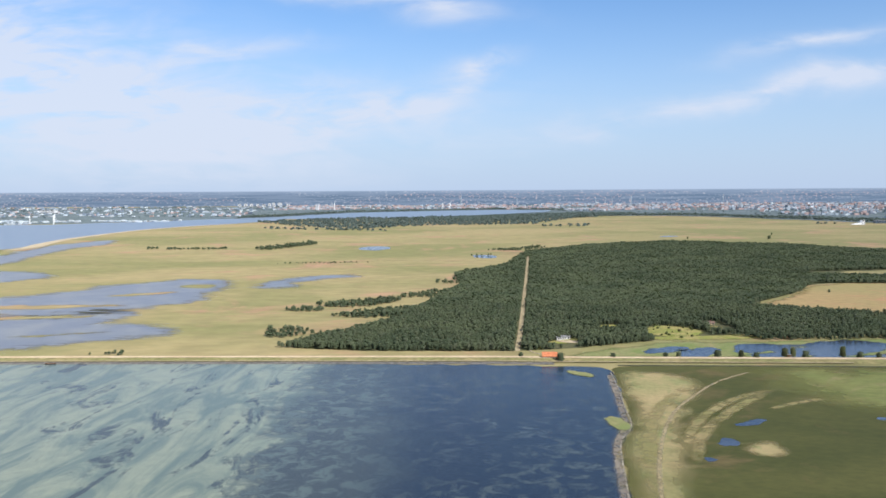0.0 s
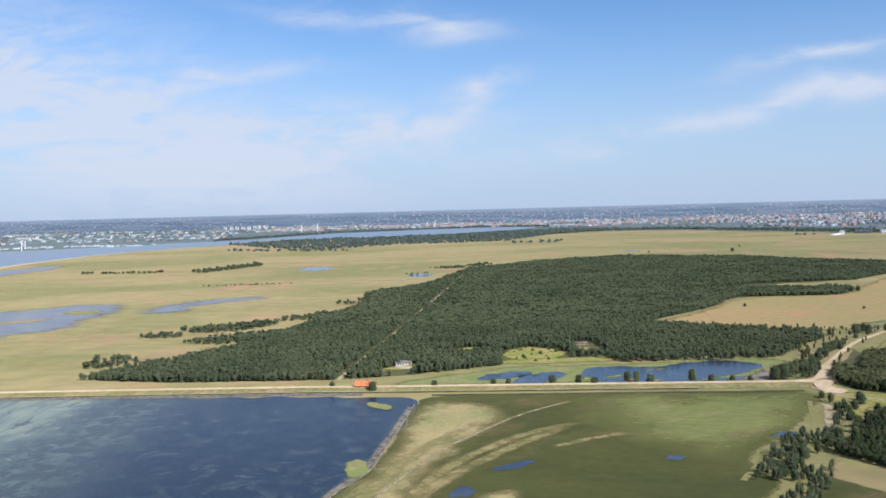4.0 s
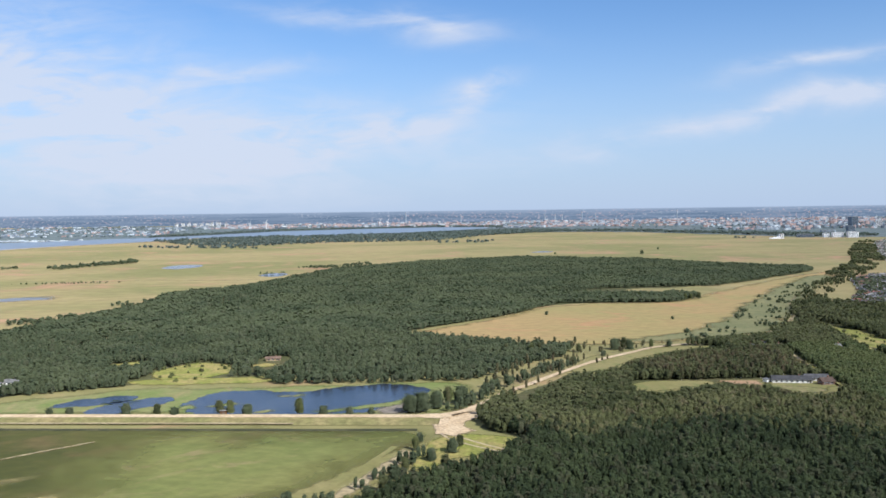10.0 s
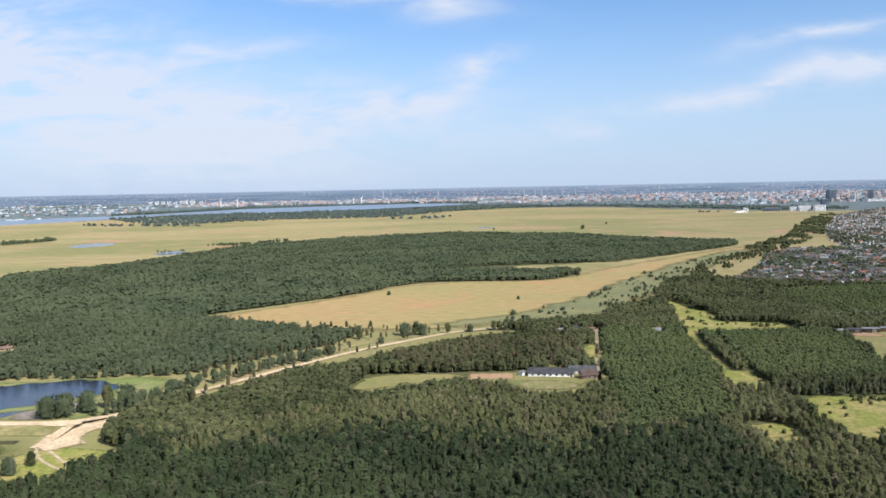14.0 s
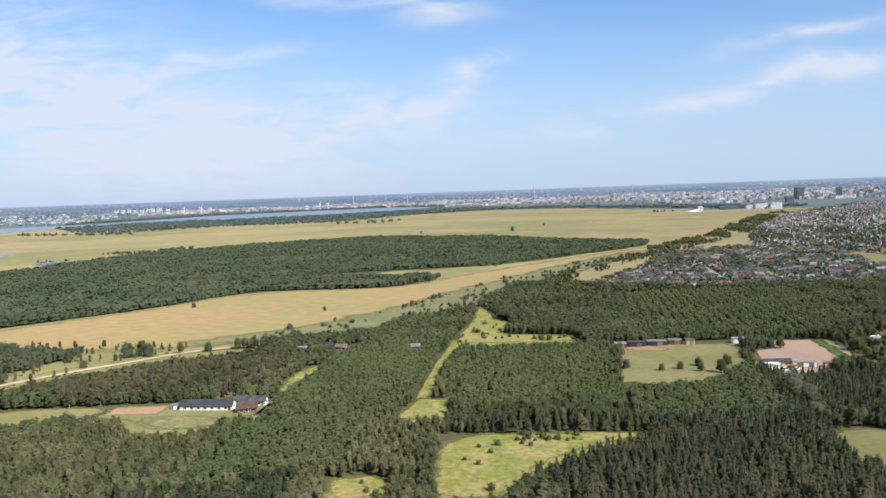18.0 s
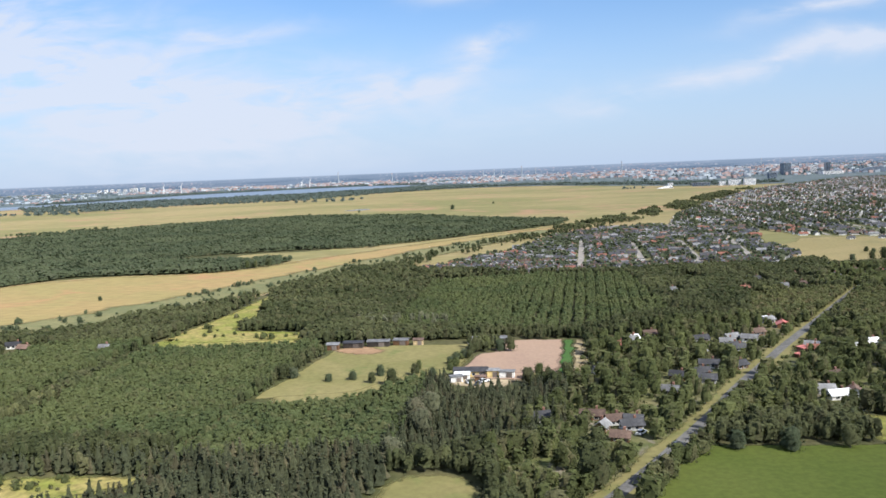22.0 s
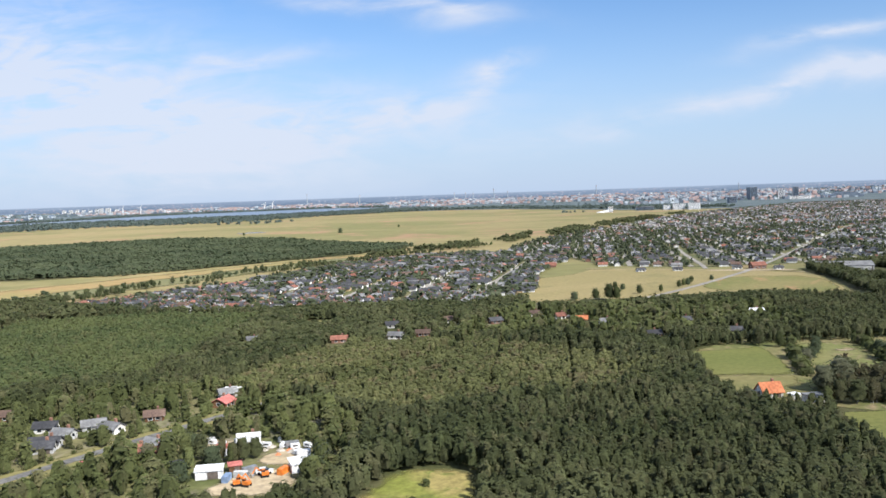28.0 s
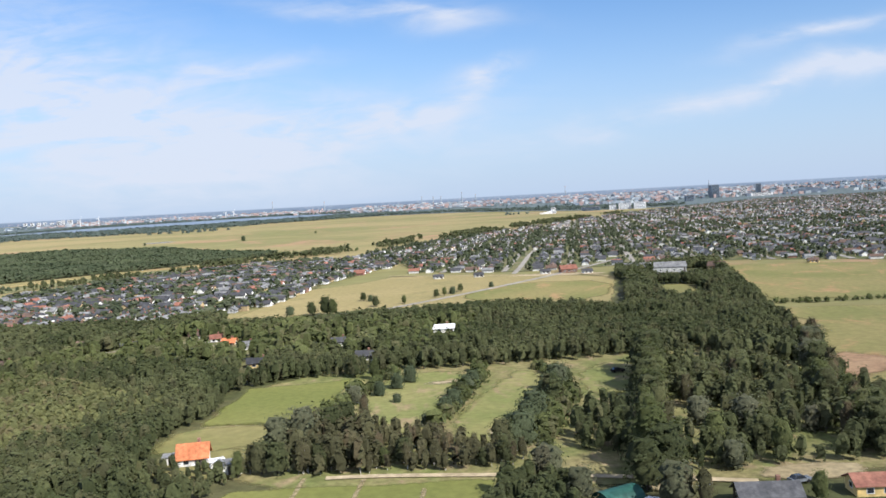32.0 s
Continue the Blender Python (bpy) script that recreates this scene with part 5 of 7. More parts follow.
at = scatter([(226, 634), (236, 615), (300, 615), (345, 619), (372, 650), (392, 682), (352, 642), (301, 633), (248, 641)], 3.3, RIDES, thin=0.12)
wood("marsh_wood", at, tall(at, 3.4, 5.8, 20, 0.35), MID_BROAD, "leaves_marsh_wood", "willows and birches down to the lake's reeds", stem_share=0.25)
# scrub on the marsh west of the wood
for poly, gap, low, high, thin in (
    ([(-152, 780), (-128, 800), (-112, 788), (-120, 772)], 4, 2.4, 4.8, 0.2), ([(-128, 816), (-88, 840), (-48, 864), (-40, 848), (-73.6, 804), (-104, 804)], 4, 3.2, 5.6, 0.15), ([(-142.4, 676), (-120, 680), (-96, 656), (-123.2, 632.8), (-140, 640)], 4, 2.4, 4.8, 0.5),
    ([(-104, 748), (-48, 780), (-16, 800), (-32, 744), (-72, 732)], 4, 3.2, 5.6, 0.1), ([(-48, 872), (-8, 928), (16, 944), (0, 872)], 4.4, 3.2, 5.6, 0.35), ([(-16, 1016), (24, 1064), (48, 1040), (16, 992)], 4.8, 2.4, 4.8, 0.55),
    ([(-596, 1648), (-572, 1664), (-560, 1648)], 5.6, 4, 6.4, 0), ([(-544, 1632), (-424, 1628), (-424, 1644), (-544, 1649.6)], 5.6, 3.2, 5.6, 0.2), ([(-368, 1616), (-331.2, 1712), (-284, 1840), (-264, 1776), (-331.2, 1600)], 6.4, 4, 7.2, 0.25),
    ([(-264, 1296), (-160, 1320), (-96, 1312), (-160, 1296)], 6.4, 1.6, 3.2, 0.3), ([(-512, 576), (-448, 592), (-432, 577.6)], 4.8, 2.4, 4.8, 0.3), ([(-264, 569.6), (-224, 580), (-220, 569.6)], 4, 1.6, 3.2, 0.3),
    ([(48, 1432), (88, 1452), (96, 1440), (56, 1416)], 6.4, 2.4, 4.8, 0.3), ([(80, 1560), (128, 1592), (192, 1664), (208, 1632), (136, 1544)], 6.4, 3.2, 5.6, 0.3), ([(64, 1632), (112, 1664), (104, 1648)], 7.2, 1.6, 4, 0.5),
):
    at = scatter(poly, gap, thin=thin)
    wood("marsh_scrub", at, tall(at, low, high), FAR_BROAD, "leaves_marsh_wood", "dark willow scrub standing in the marsh", stem_share=0.0, category="shrub")
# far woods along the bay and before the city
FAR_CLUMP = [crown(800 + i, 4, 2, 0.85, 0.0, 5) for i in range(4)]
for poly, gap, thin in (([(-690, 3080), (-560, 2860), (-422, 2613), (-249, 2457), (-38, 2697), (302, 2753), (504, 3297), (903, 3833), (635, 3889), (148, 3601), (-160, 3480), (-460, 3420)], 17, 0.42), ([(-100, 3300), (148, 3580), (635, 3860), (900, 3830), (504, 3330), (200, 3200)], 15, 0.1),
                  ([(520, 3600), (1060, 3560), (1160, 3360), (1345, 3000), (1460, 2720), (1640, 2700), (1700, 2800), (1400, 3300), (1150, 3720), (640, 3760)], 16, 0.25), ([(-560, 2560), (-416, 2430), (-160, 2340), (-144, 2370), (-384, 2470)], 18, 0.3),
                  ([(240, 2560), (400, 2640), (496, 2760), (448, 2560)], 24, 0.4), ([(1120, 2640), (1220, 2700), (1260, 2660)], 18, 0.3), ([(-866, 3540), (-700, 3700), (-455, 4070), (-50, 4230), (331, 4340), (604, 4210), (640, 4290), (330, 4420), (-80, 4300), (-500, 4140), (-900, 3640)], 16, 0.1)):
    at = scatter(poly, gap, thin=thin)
    wood("far_wood", at, tall(at, 5.5, 9.5, 120), FAR_CLUMP, "leaves_far_hazed", "low woods on the far edge of the marsh, haze-blue tint", stem_share=0.0)
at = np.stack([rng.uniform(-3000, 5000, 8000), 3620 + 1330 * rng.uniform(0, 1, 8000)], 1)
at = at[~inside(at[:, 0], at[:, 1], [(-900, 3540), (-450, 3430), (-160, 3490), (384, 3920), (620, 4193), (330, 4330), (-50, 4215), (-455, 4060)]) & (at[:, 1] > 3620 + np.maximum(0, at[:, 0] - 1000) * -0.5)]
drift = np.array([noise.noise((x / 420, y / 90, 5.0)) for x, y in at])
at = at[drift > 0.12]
wood("city_trees", at, tall(at, 4, 7, 150), FAR_CLUMP, "leaves_city_hazed", "belts of trees among the far city", stem_share=0.0)

# the large wood, stand by stand
BLOCK = [(601.6, 586.4), (608, 724), (635.2, 722.4), (678.4, 698.4), (662.4, 579.2)]
BLOCK_B = [(663.2, 579.2), (669.6, 624), (696, 628.8), (708.8, 638.4), (724, 640), (717.6, 564.8), (662.4, 564.8)]
BLOCK_W = [(534.4, 588), (552, 716), (601.6, 720), (589.6, 606.4), (580.8, 586.4), (569.6, 528), (528, 512)]
SPRUCE = [(601.6, 562.4), (601.6, 566.4), (664, 565.6), (718.4, 564.8), (708.8, 504), (688, 448), (632, 480), (620.8, 512), (625.6, 521.6), (636, 537.6), (652.8, 544.8), (667.2, 557.6), (640, 560)]
NORTH_ROWS = [(704, 724), (720, 880), (780, 892), (840, 880), (832, 744), (788, 708)]
SPRUCE_E = [(712, 561.6), (724, 636), (736, 640), (768, 616), (760, 569.6), (736, 560), (716.8, 556)]
EAST_ROWS = [(860, 724), (888, 800), (944, 788), (1004, 740), (992, 712), (920, 688)]
GARDENS = [(748, 512), (740, 560), (772, 640), (788, 694.4), (832, 720), (868, 728), (912, 680), (908, 632), (872, 620), (848, 588), (800, 576), (780, 552)]
FARM = [(470, 590), (472, 615), (534.4, 616), (536, 590)]
YARD = [(880, 631), (877, 647), (866, 664), (868, 672), (884, 671), (900, 664), (904, 648), (901, 632)]
HOUSE = [(1012, 692), (1011, 712), (1030, 712), (1030, 692)]
VILLAGE = [(920, 800), (960, 872), (1080, 864), (1072, 792), (984, 792)]
YELLOW = [(720, 632), (724, 649.6), (766.4, 644.8), (760, 628.8)]
SHEDS = [(673.6, 686.4), (676.8, 704), (720, 704), (760, 704), (760, 689.6)]
EDGE_FARMS = [(1090, 638), (1089, 680), (1160, 680), (1160, 638)]
BARE = [(1100.8, 696), (1107.2, 737.6), (1116.8, 740), (1112, 680)]
BIRCHES = [(364, 560), (400, 632), (448, 694.4), (480, 732), (448, 740), (376, 744), (400, 688), (360, 632)]
inner = HOLES + VIEWS + clear_view(BIRCHES, 4) + RIDES + [BLOCK, BLOCK_B, BLOCK_W, SPRUCE, NORTH_ROWS, SPRUCE_E, EAST_ROWS, GARDENS, FARM, YARD, HOUSE, VILLAGE, YELLOW, SHEDS, EDGE_FARMS, BARE, [(376, 740), (480, 740), (448, 694.4), (400, 632), (364, 560)]]
places = scatter(WOOD, 2.05, inner)
places = places[(places[:, 1] - 0.5024 * places[:, 0] > 1.9 * (112 - 0.0588 * places[:, 0])) | (rng.uniform(0, 1, len(places)) < 0.07)]
aside = -0.4489 * places[:, 0] + 0.8935 * places[:, 1]
near, far = aside < 300, aside > 430
keep = rng.uniform(0, 1, len(places)) < np.where(near, 1.0, np.where(far, 0.42, 0.78))
places, near, far = places[keep], near[keep], far[keep]
oak_line = 508 + 10 * np.sin(places[:, 0] * 0.06) + 6 * np.sin(places[:, 0] * 0.17 + 1)
oaks = near & (places[:, 1] + np.random.default_rng(5).normal(0, 9, len(places)) < oak_line) & (places[:, 0] < 560)
near &= ~oaks
wood("oak_wood", places[oaks], tall(places[oaks], 3.4, 6.4, 25, 0.35), NEAR_BROAD, "leaves_oak", "dark green oak wood beside the meadow", stem_share=0.12)
west = places[:, 0] + np.random.default_rng(6).normal(0, 12, len(places)) < 600
wood("mixed_wood", places[near & west], tall(places[near & west], 3.4, 6.0, 25, 0.35), NEAR_BROAD, "leaves_light", "dense olive-green mixed wood of birch and alder", stem_share=0.12)
wood("mixed_wood", places[near & ~west], tall(places[near & ~west], 3.4, 6.2, 25, 0.35), NEAR_BROAD, "leaves_wood", "dense summer-green mixed wood", stem_share=0.12)
wood("mixed_wood", places[~near & ~oaks & ~far], tall(places[~near & ~oaks & ~far], 4.2, 6.0), MID_BROAD, "leaves_wood", "dense summer-green mixed wood", stem_share=0.1)
wood("mixed_wood", places[~near & far], tall(places[~near & far], 4.2, 7.0), EDGE_BROAD, "leaves_wood", "dense mixed wood beside the suburb", stem_share=0.0)
for poly, gap, turn, label in ((BLOCK, 1.75, 8, "even planted block of young trees"), (BLOCK_B, 1.75, 8, "even planted block of young trees"), (BLOCK_W, 1.8, 8, "even planted stand beside the ride"), (NORTH_ROWS, 1.9, 9, "plantation in straight rows"), (EAST_ROWS, 1.8, 12, "dense young plantation")):
    at = scatter(poly, gap, RIDES + HOLES + VIEWS, 0.42, rows=-turn)
    c, s = math.cos(radians(turn)), math.sin(radians(turn))
    lane = (at[:, 0] * c - at[:, 1] * s) % (5.5 if poly is NORTH_ROWS else 15.0)
    at = at[lane > (1.6 if poly is NORTH_ROWS else 0.8)]
    wood("plantation", at, tall(at, 3.1, 4.4, 30, 0.15), ROW_BROAD, "leaves_young" if poly is EAST_ROWS else "leaves_plantation", label, stem_share=0.0)
for poly, gap in ((SPRUCE, 2.3), (SPRUCE_E, 2.4)):
    at = scatter(poly, gap, BEDS + VIEWS + RIDES, 0.3, rows=-8)
    wood("spruce_stand", at, tall(at, 4.0, 7.0, 30, 0.15) * (1.0 if poly is SPRUCE else 0.82), NEAR_CONE, "leaves_spruce", "dark pointed spruce plantation", stem_share=0.3)
# thin ground between the woods and the golden strip
for poly in ([(237, 370), (248, 391), (265, 416), (279, 429), (294, 432), (297, 427), (287, 409), (276, 410), (262, 391), (262, 374), (256, 366), (245, 368)], [(226, 331), (240, 348), (257, 366), (273, 383), (245, 330)], [(318, 481), (324, 480), (303, 440), (299, 441)]):
    at = scatter(poly, 3.4)
    wood("hedge_wood", at, tall(at, 3.0, 5.2), NEAR_BROAD, "leaves_marsh_wood", "dark thicket at the meadow's edge", stem_share=0.4)
at = scatter(strip([(334, 548), (345, 568), (354, 588), (368, 610), (384, 634), (410, 668)], 7), 3.4, thin=0.25)
wood("road_thicket", at, tall(at, 4.2, 6.8), NEAR_BROAD, "leaves_marsh_wood", "dense thicket along the gravel road", stem_share=0.4)
at = scatter([(604, 724), (613, 768), (632, 790), (632, 764), (650, 737), (668, 731), (669, 718)], 5.5, thin=0.7)
wood("glade_bushes", at, tall(at, 1.2, 3.0), BUSH, "leaves_garden", "loose bushes in a glade", stem_share=0.0, category="shrub")
at = np.concatenate([scatter(CLEARINGS["glade"][1], 5.0, thin=0.85), scatter(CLEARINGS["glade_small"][1], 3.0, thin=0.85), scatter(CLEARINGS["bright_clearing"][1], 4.0, thin=0.85), scatter([(622, 548), (640, 550), (645, 558), (622, 558)], 3.0, thin=0.4), scatter(CLEARINGS["clearing_lake"][1], 6.0, thin=0.6)])
wood("glade_bushes", at, tall(at, 0.9, 2.6), BUSH, "leaves_garden", "loose bushes in sunny glades", stem_share=0.0, category="shrub")
at = scatter([(470, 738), (556, 762), (612, 846), (694, 1010), (776, 1150), (735, 1160), (655, 1030), (575, 880), (520, 790), (455, 755)], 6.0)
at = clumpy(at, 14, 0.25)
wood("marsh_edge_bushes", at, tall(at, 1.2, 3.6, 20, 0.5), BUSH, "leaves_marsh_wood", "low willow bushes on the wet margin", stem_share=0.0, category="shrub")
at = scatter(BIRCHES, 7.2, RIDES, thin=0.45)
wood("open_birches", at, tall(at, 3.2, 6.4), SLIM_BROAD, "leaves_birch", "scattered birches on dry ground", "birch_bark", 1.0)
at = scatter([(512, 616), (448, 612), (432, 632), (480, 680), (532, 688), (534.4, 632)], 4.6)
wood("birch_stand", at, tall(at, 5.6, 8), SLIM_BROAD, "leaves_birch", "stand of slim birches with pale stems", "birch_bark", 1.0)
at = scatter([(560, 764), (608, 848), (688, 1016), (768, 1152), (888, 1320), (904, 1296), (800, 1152), (712, 1000), (640, 848), (592, 764)], 5.6)
at = clumpy(at, 22, 0.0)
wood("marsh_edge_bushes", at, tall(at, 2.8, 6), MID_BROAD, "leaves_wood", "loose bushes along the marsh edge", stem_share=0.2, category="shrub")
at = scatter([(832, 1224), (904, 1312), (1024, 1464), (1152, 1752), (1440, 2320), (1424, 2368), (1136, 1832), (992, 1520), (888, 1360), (824, 1256)], 6.5)
at = clumpy(at, 34, -0.02)
wood("marsh_edge_bushes", at, tall(at, 4, 7.2), FAR_BROAD, "leaves_wood", "belt of trees between suburb and marsh", stem_share=0.1, category="shrub")
at = scatter([(1086, 678), (1165, 676), (1180, 790), (1122, 785), (1112, 745), (1096, 712)], 3.0, BEDS + clear_view(CLEARINGS["paddock_c"][1]) + clear_view([(1114, 700), (1119, 700), (1121, 716), (1116, 716)]) + [EDGE_FARMS], thin=0.12)
at = clumpy(at, 16, -0.22)
wood("loose_trees", at, tall(at, 4.0, 7.5), NEAR_BROAD, "leaves_wood", "loose trees and bushes on rough ground", stem_share=1.0)
at = scatter([(1003, 770), (1120, 782), (1172, 790), (1178, 830), (1060, 830), (1000, 790)], 2.8, VIEWS)
wood("mixed_wood", at, tall(at, 3.8, 6.6), NEAR_BROAD, "leaves_wood", "wood behind the paddocks", stem_share=0.8)
at = scatter([(691, 734), (735, 724), (731, 742), (702, 756), (686, 750)], 4.2, thin=0.3)
wood("willow_row", at, tall(at, 5.0, 6.6), NEAR_BROAD, "leaves_willow", "row of pale silvery willows in the wood", stem_share=0.3)
at = scatter(strip([(731, 652), (732.5, 663), (736, 677)], 3), 1.8)
wood("hedge", at, tall(at, 1.4, 2.4), BUSH, "leaves_garden", "bushy hedge between pasture and ploughed field", stem_share=0.0, category="hedge")
patch("garden_plots", GARDENS, "garden_ground", 0.12, "lawns and beds between the cottages", 2, 6, soft=3.0)
patch("garden_plots", VILLAGE, "garden_ground", 0.12, "lawns and clearings between scattered houses", 3, 8, soft=4.0)
patch("bare_clearing", [(861, 858), (878, 855), (876, 872), (861, 876)], "rough_grass", 0.2, "dry bare clearing in the wood", 1.5, 3, soft=2.0)
at = scatter(strip([(1196, 876), (1216, 872), (1243, 873), (1280, 868)], 3.0), 2.2, thin=0.15)
wood("hedge", at, tall(at, 1.2, 2.6), BUSH, "leaves_garden", "dark hedge between two stubble fields", stem_share=0.0, category="hedge")
FRONT_WOOD = [(1010.9, 695), (1013, 697), (1024, 692), (1031, 687.5), (1026, 676), (1024, 664), (1014, 664)]
at = scatter(FRONT_WOOD, 2.5, thin=0.05)
wood("mixed_wood", at, tall(at, 2.2, 3.4), NEAR_BROAD, "leaves_wood", "dense trees before the house", stem_share=0.5)
for line in ([(769, 530), (778, 543), (791, 562), (806, 585), (820, 607)], [(880, 697), (902, 729), (928, 767), (966, 822)]):
    at = scatter(strip(line, 4.0), 2.3, [plot(row[0], row[1], 3.6) for row in COTTAGES], thin=0.12)
    wood("roadside_trees", at, tall(at, 3.0, 5.6, 14, 0.35), GARDEN_BROAD, "leaves_garden", "leafy trees close along the country road", stem_share=0.8)
# gardens among cottages, and the suburb's garden trees
at = scatter([(984, 655), (1019, 662), (1013, 680), (1010, 693), (1009, 712), (1005, 728), (1008, 768), (985, 775)], 2.6, [HOUSE] + BEDS)
wood("mixed_wood", at, tall(at, 3.6, 6.2), NEAR_BROAD, "leaves_wood", "dense wood beside the house", stem_share=0.6)
at = scatter([(1040, 687), (1078, 687), (1078, 699), (1064, 706), (1046, 716), (1037, 712)], 2.3, thin=0.1)
wood("lane_trees", at, tall(at, 3.6, 6.4) * np.where(at[:, 0] > 1054, 0.72, 1.0), NEAR_BROAD, "leaves_birch", "belt of birches and bushes along the lane", "birch_bark", 0.8)
for line, wide in (([(1066, 712), (1068, 726), (1072, 742), (1076, 760), (1077, 774)], 3.0), ([(1086, 697), (1092, 716), (1098, 738), (1097, 760), (1093, 776)], 4.0), ([(1038, 722), (1043, 738), (1050, 765), (1053, 776)], 3.0)):
    at = scatter(strip(line, wide), 2.2, thin=0.15)
    wood("hedge", at, tall(at, 1.6, 4.2, 12, 0.5), BUSH, "leaves_garden", "overgrown hedge between the paddocks", stem_share=0.0, category="hedge")
at = scatter(GARDENS, 4.0, [YARD, YELLOW] + RIDES + VIEWS, thin=0.22)
wood("garden_trees", at, tall(at, 3.2, 6.6, 16, 0.4), GARDEN_BROAD, "leaves_garden", "tall garden trees round the cottages", stem_share=0.8)
at = scatter(GARDENS, 2.4, [YARD, YELLOW] + RIDES + [plot(row[0], row[1], 4.2) for row in COTTAGES], thin=0.62)
wood("garden_shrubs", at, tall(at, 0.8, 1.9, 10, 0.4), BUSH, "leaves_garden", "hedges and shrubs in the cottage gardens", stem_share=0.0, category="shrub")
at = scatter(VILLAGE, 3.9, HOLES + VIEWS, thin=0.2)
wood("garden_trees", at, tall(at, 4, 7.2), MID_BROAD, "leaves_garden", "garden trees round scattered houses", stem_share=0.5)
at = scatter(TOWN, 4.4, [strip(p, 5.5) for p in STREETS], thin=0.3)
wood("suburb_trees", at, tall(at, 2.2, 4.6, 30, 0.5), FAR_BROAD, "leaves_suburb", "garden trees and hedges of the suburb", stem_share=0.0)
at = scatter(BIGTOWN, 7.2, [strip(AVENUE, 9), strip(ROAD_ON, 9)], thin=0.22)
at = at[(at[:, 1] < 1650) | (rng.uniform(0, 1, len(at)) < 0.36)]
wood("suburb_trees", at, tall(at, 2.6, 5.0, 60, 0.5), TOWN_BROAD, "leaves_suburb", "garden trees of the larger suburb", stem_share=0.0)

# ---- buildings ----
def boxes(items):
    """Vertices and faces of boxes given as (x, y, z of the base's middle, width, depth, height)."""
    v, f = [], []
    for x, y, z, w, d, h in items:
        b = len(v)
        v += [(x + sx * w / 2, y + sy * d / 2, z + sz * h) for sz in (0, 1) for sx, sy in ((-1, -1), (1, -1), (1, 1), (-1, 1))]
        f += [tuple(b + i for i in q) for q in ((3, 2, 1, 0), (4, 5, 6, 7), (0, 1, 5, 4), (1, 2, 6, 5), (2, 3, 7, 6), (3, 0, 4, 7))]
    return v, f


def gable_wall(w, d, h, ridge):
    v = [(-w / 2, -d / 2, 0), (w / 2, -d / 2, 0), (w / 2, d / 2, 0), (-w / 2, d / 2, 0),
         (-w / 2, -d / 2, h), (w / 2, -d / 2, h), (w / 2, d / 2, h), (-w / 2, d / 2, h), (-w / 2, 0, ridge - 0.06), (w / 2, 0, ridge - 0.06)]
    f = [(3, 2, 1, 0), (0, 1, 5, 4), (2, 3, 7, 6), (1, 2, 6, 9, 5), (3, 0, 4, 8, 7), (4, 5, 9, 8), (6, 7, 8, 9)]
    return v, f


def gable_roof(w, d, h, ridge, over=0.45, thick=0.18):
    k = (ridge - h) / (d / 2)
    e, low = d / 2 + over, h - over * k
    sec = [(-e, low), (0, ridge), (e, low), (e, low + thick), (0, ridge + thick), (-e, low + thick)]
    v = [(x, y, z) for x in (-w / 2 - over, w / 2 + over) for y, z in sec]
    f = [(0, 1, 4, 5), (1, 2, 3, 4), (11, 10, 7, 6), (10, 9, 8, 7)]
    f += [(i, i + 6, (i + 1) % 6 + 6, (i + 1) % 6) for i in range(6)]
    return v, f


SHARED = {}


def part(name, data, mat, parent, label="", at=(0, 0, 0), turn=0.0):
    """One mesh object under a thing; alike data are shared."""
    key = (name, str(data), mat)
    if key not in SHARED:
        SHARED[key] = mesh_of(name, *data, mat)
    ob = new(name, SHARED[key])
    ob.parent = parent
    ob.matrix_basis = pose(*at, 0, 0, turn)
    return tagged(ob, label) if label else ob


def house(x, y, turn, w=11.0, d=7.0, h=2.6, ridge=5.2, wall="white_render", roof="dark_roof", label="", panes=3, chimney=True, porch=False, name="house", group="", z=0.0):
    root = new(name)
    root.matrix_basis = pose(x, y, z, 0, 0, turn)
    tagged(root, label, "house", group)
    part("wall", gable_wall(w, d, h, ridge), wall, root)
    part("roof", gable_roof(w, d, h, ridge), roof, root)
    for i in range(panes):
        px = -w / 2 + w * (i + 0.75) / (panes + 0.6)
        for side in (-1, 1):
            win = part("window", boxes([(0, 0, 0, 1.2, 0.08, 0.95)]), "white_joinery", root, at=(px, side * (d / 2 + 0.02), 0.27 * h))
            part("pane", boxes([(0, 0, 0, 1.0, 0.10, 0.77)]), "dark_glass", win, at=(0, 0, 0.1))
    for side in (-1, 1):
        win = part("window", boxes([(0, 0, 0, 0.08, 1.2, 0.95)]), "white_joinery", root, at=(side * (w / 2 + 0.02), 0, 0.45 * h))
        part("pane", boxes([(0, 0, 0, 0.10, 1.0, 0.77)]), "dark_glass", win, at=(0, 0, 0.1))
    part("door", boxes([(0, 0, 0, 0.9, 0.08, 0.88 * h)]), "painted_door", root, at=(w / 2 - 1.0, -d / 2 - 0.03, 0))
    if chimney:
        part("chimney", boxes([(0, 0, 0, 0.6, 0.6, 1.4)]), "red_brick", root, at=(w * 0.2, 0.4, ridge - 0.5))
    if porch:
        part("annex", boxes([(0, 0, 0, w * 0.4, 3.2, 2.5)]), wall, root, at=(-w * 0.2, -d / 2 - 1.6, 0))
        part("annex_roof", boxes([(0, 0, 0, w * 0.44, 3.6, 0.2)]), roof, root, at=(-w * 0.2, -d / 2 - 1.6, 2.5))
    return root


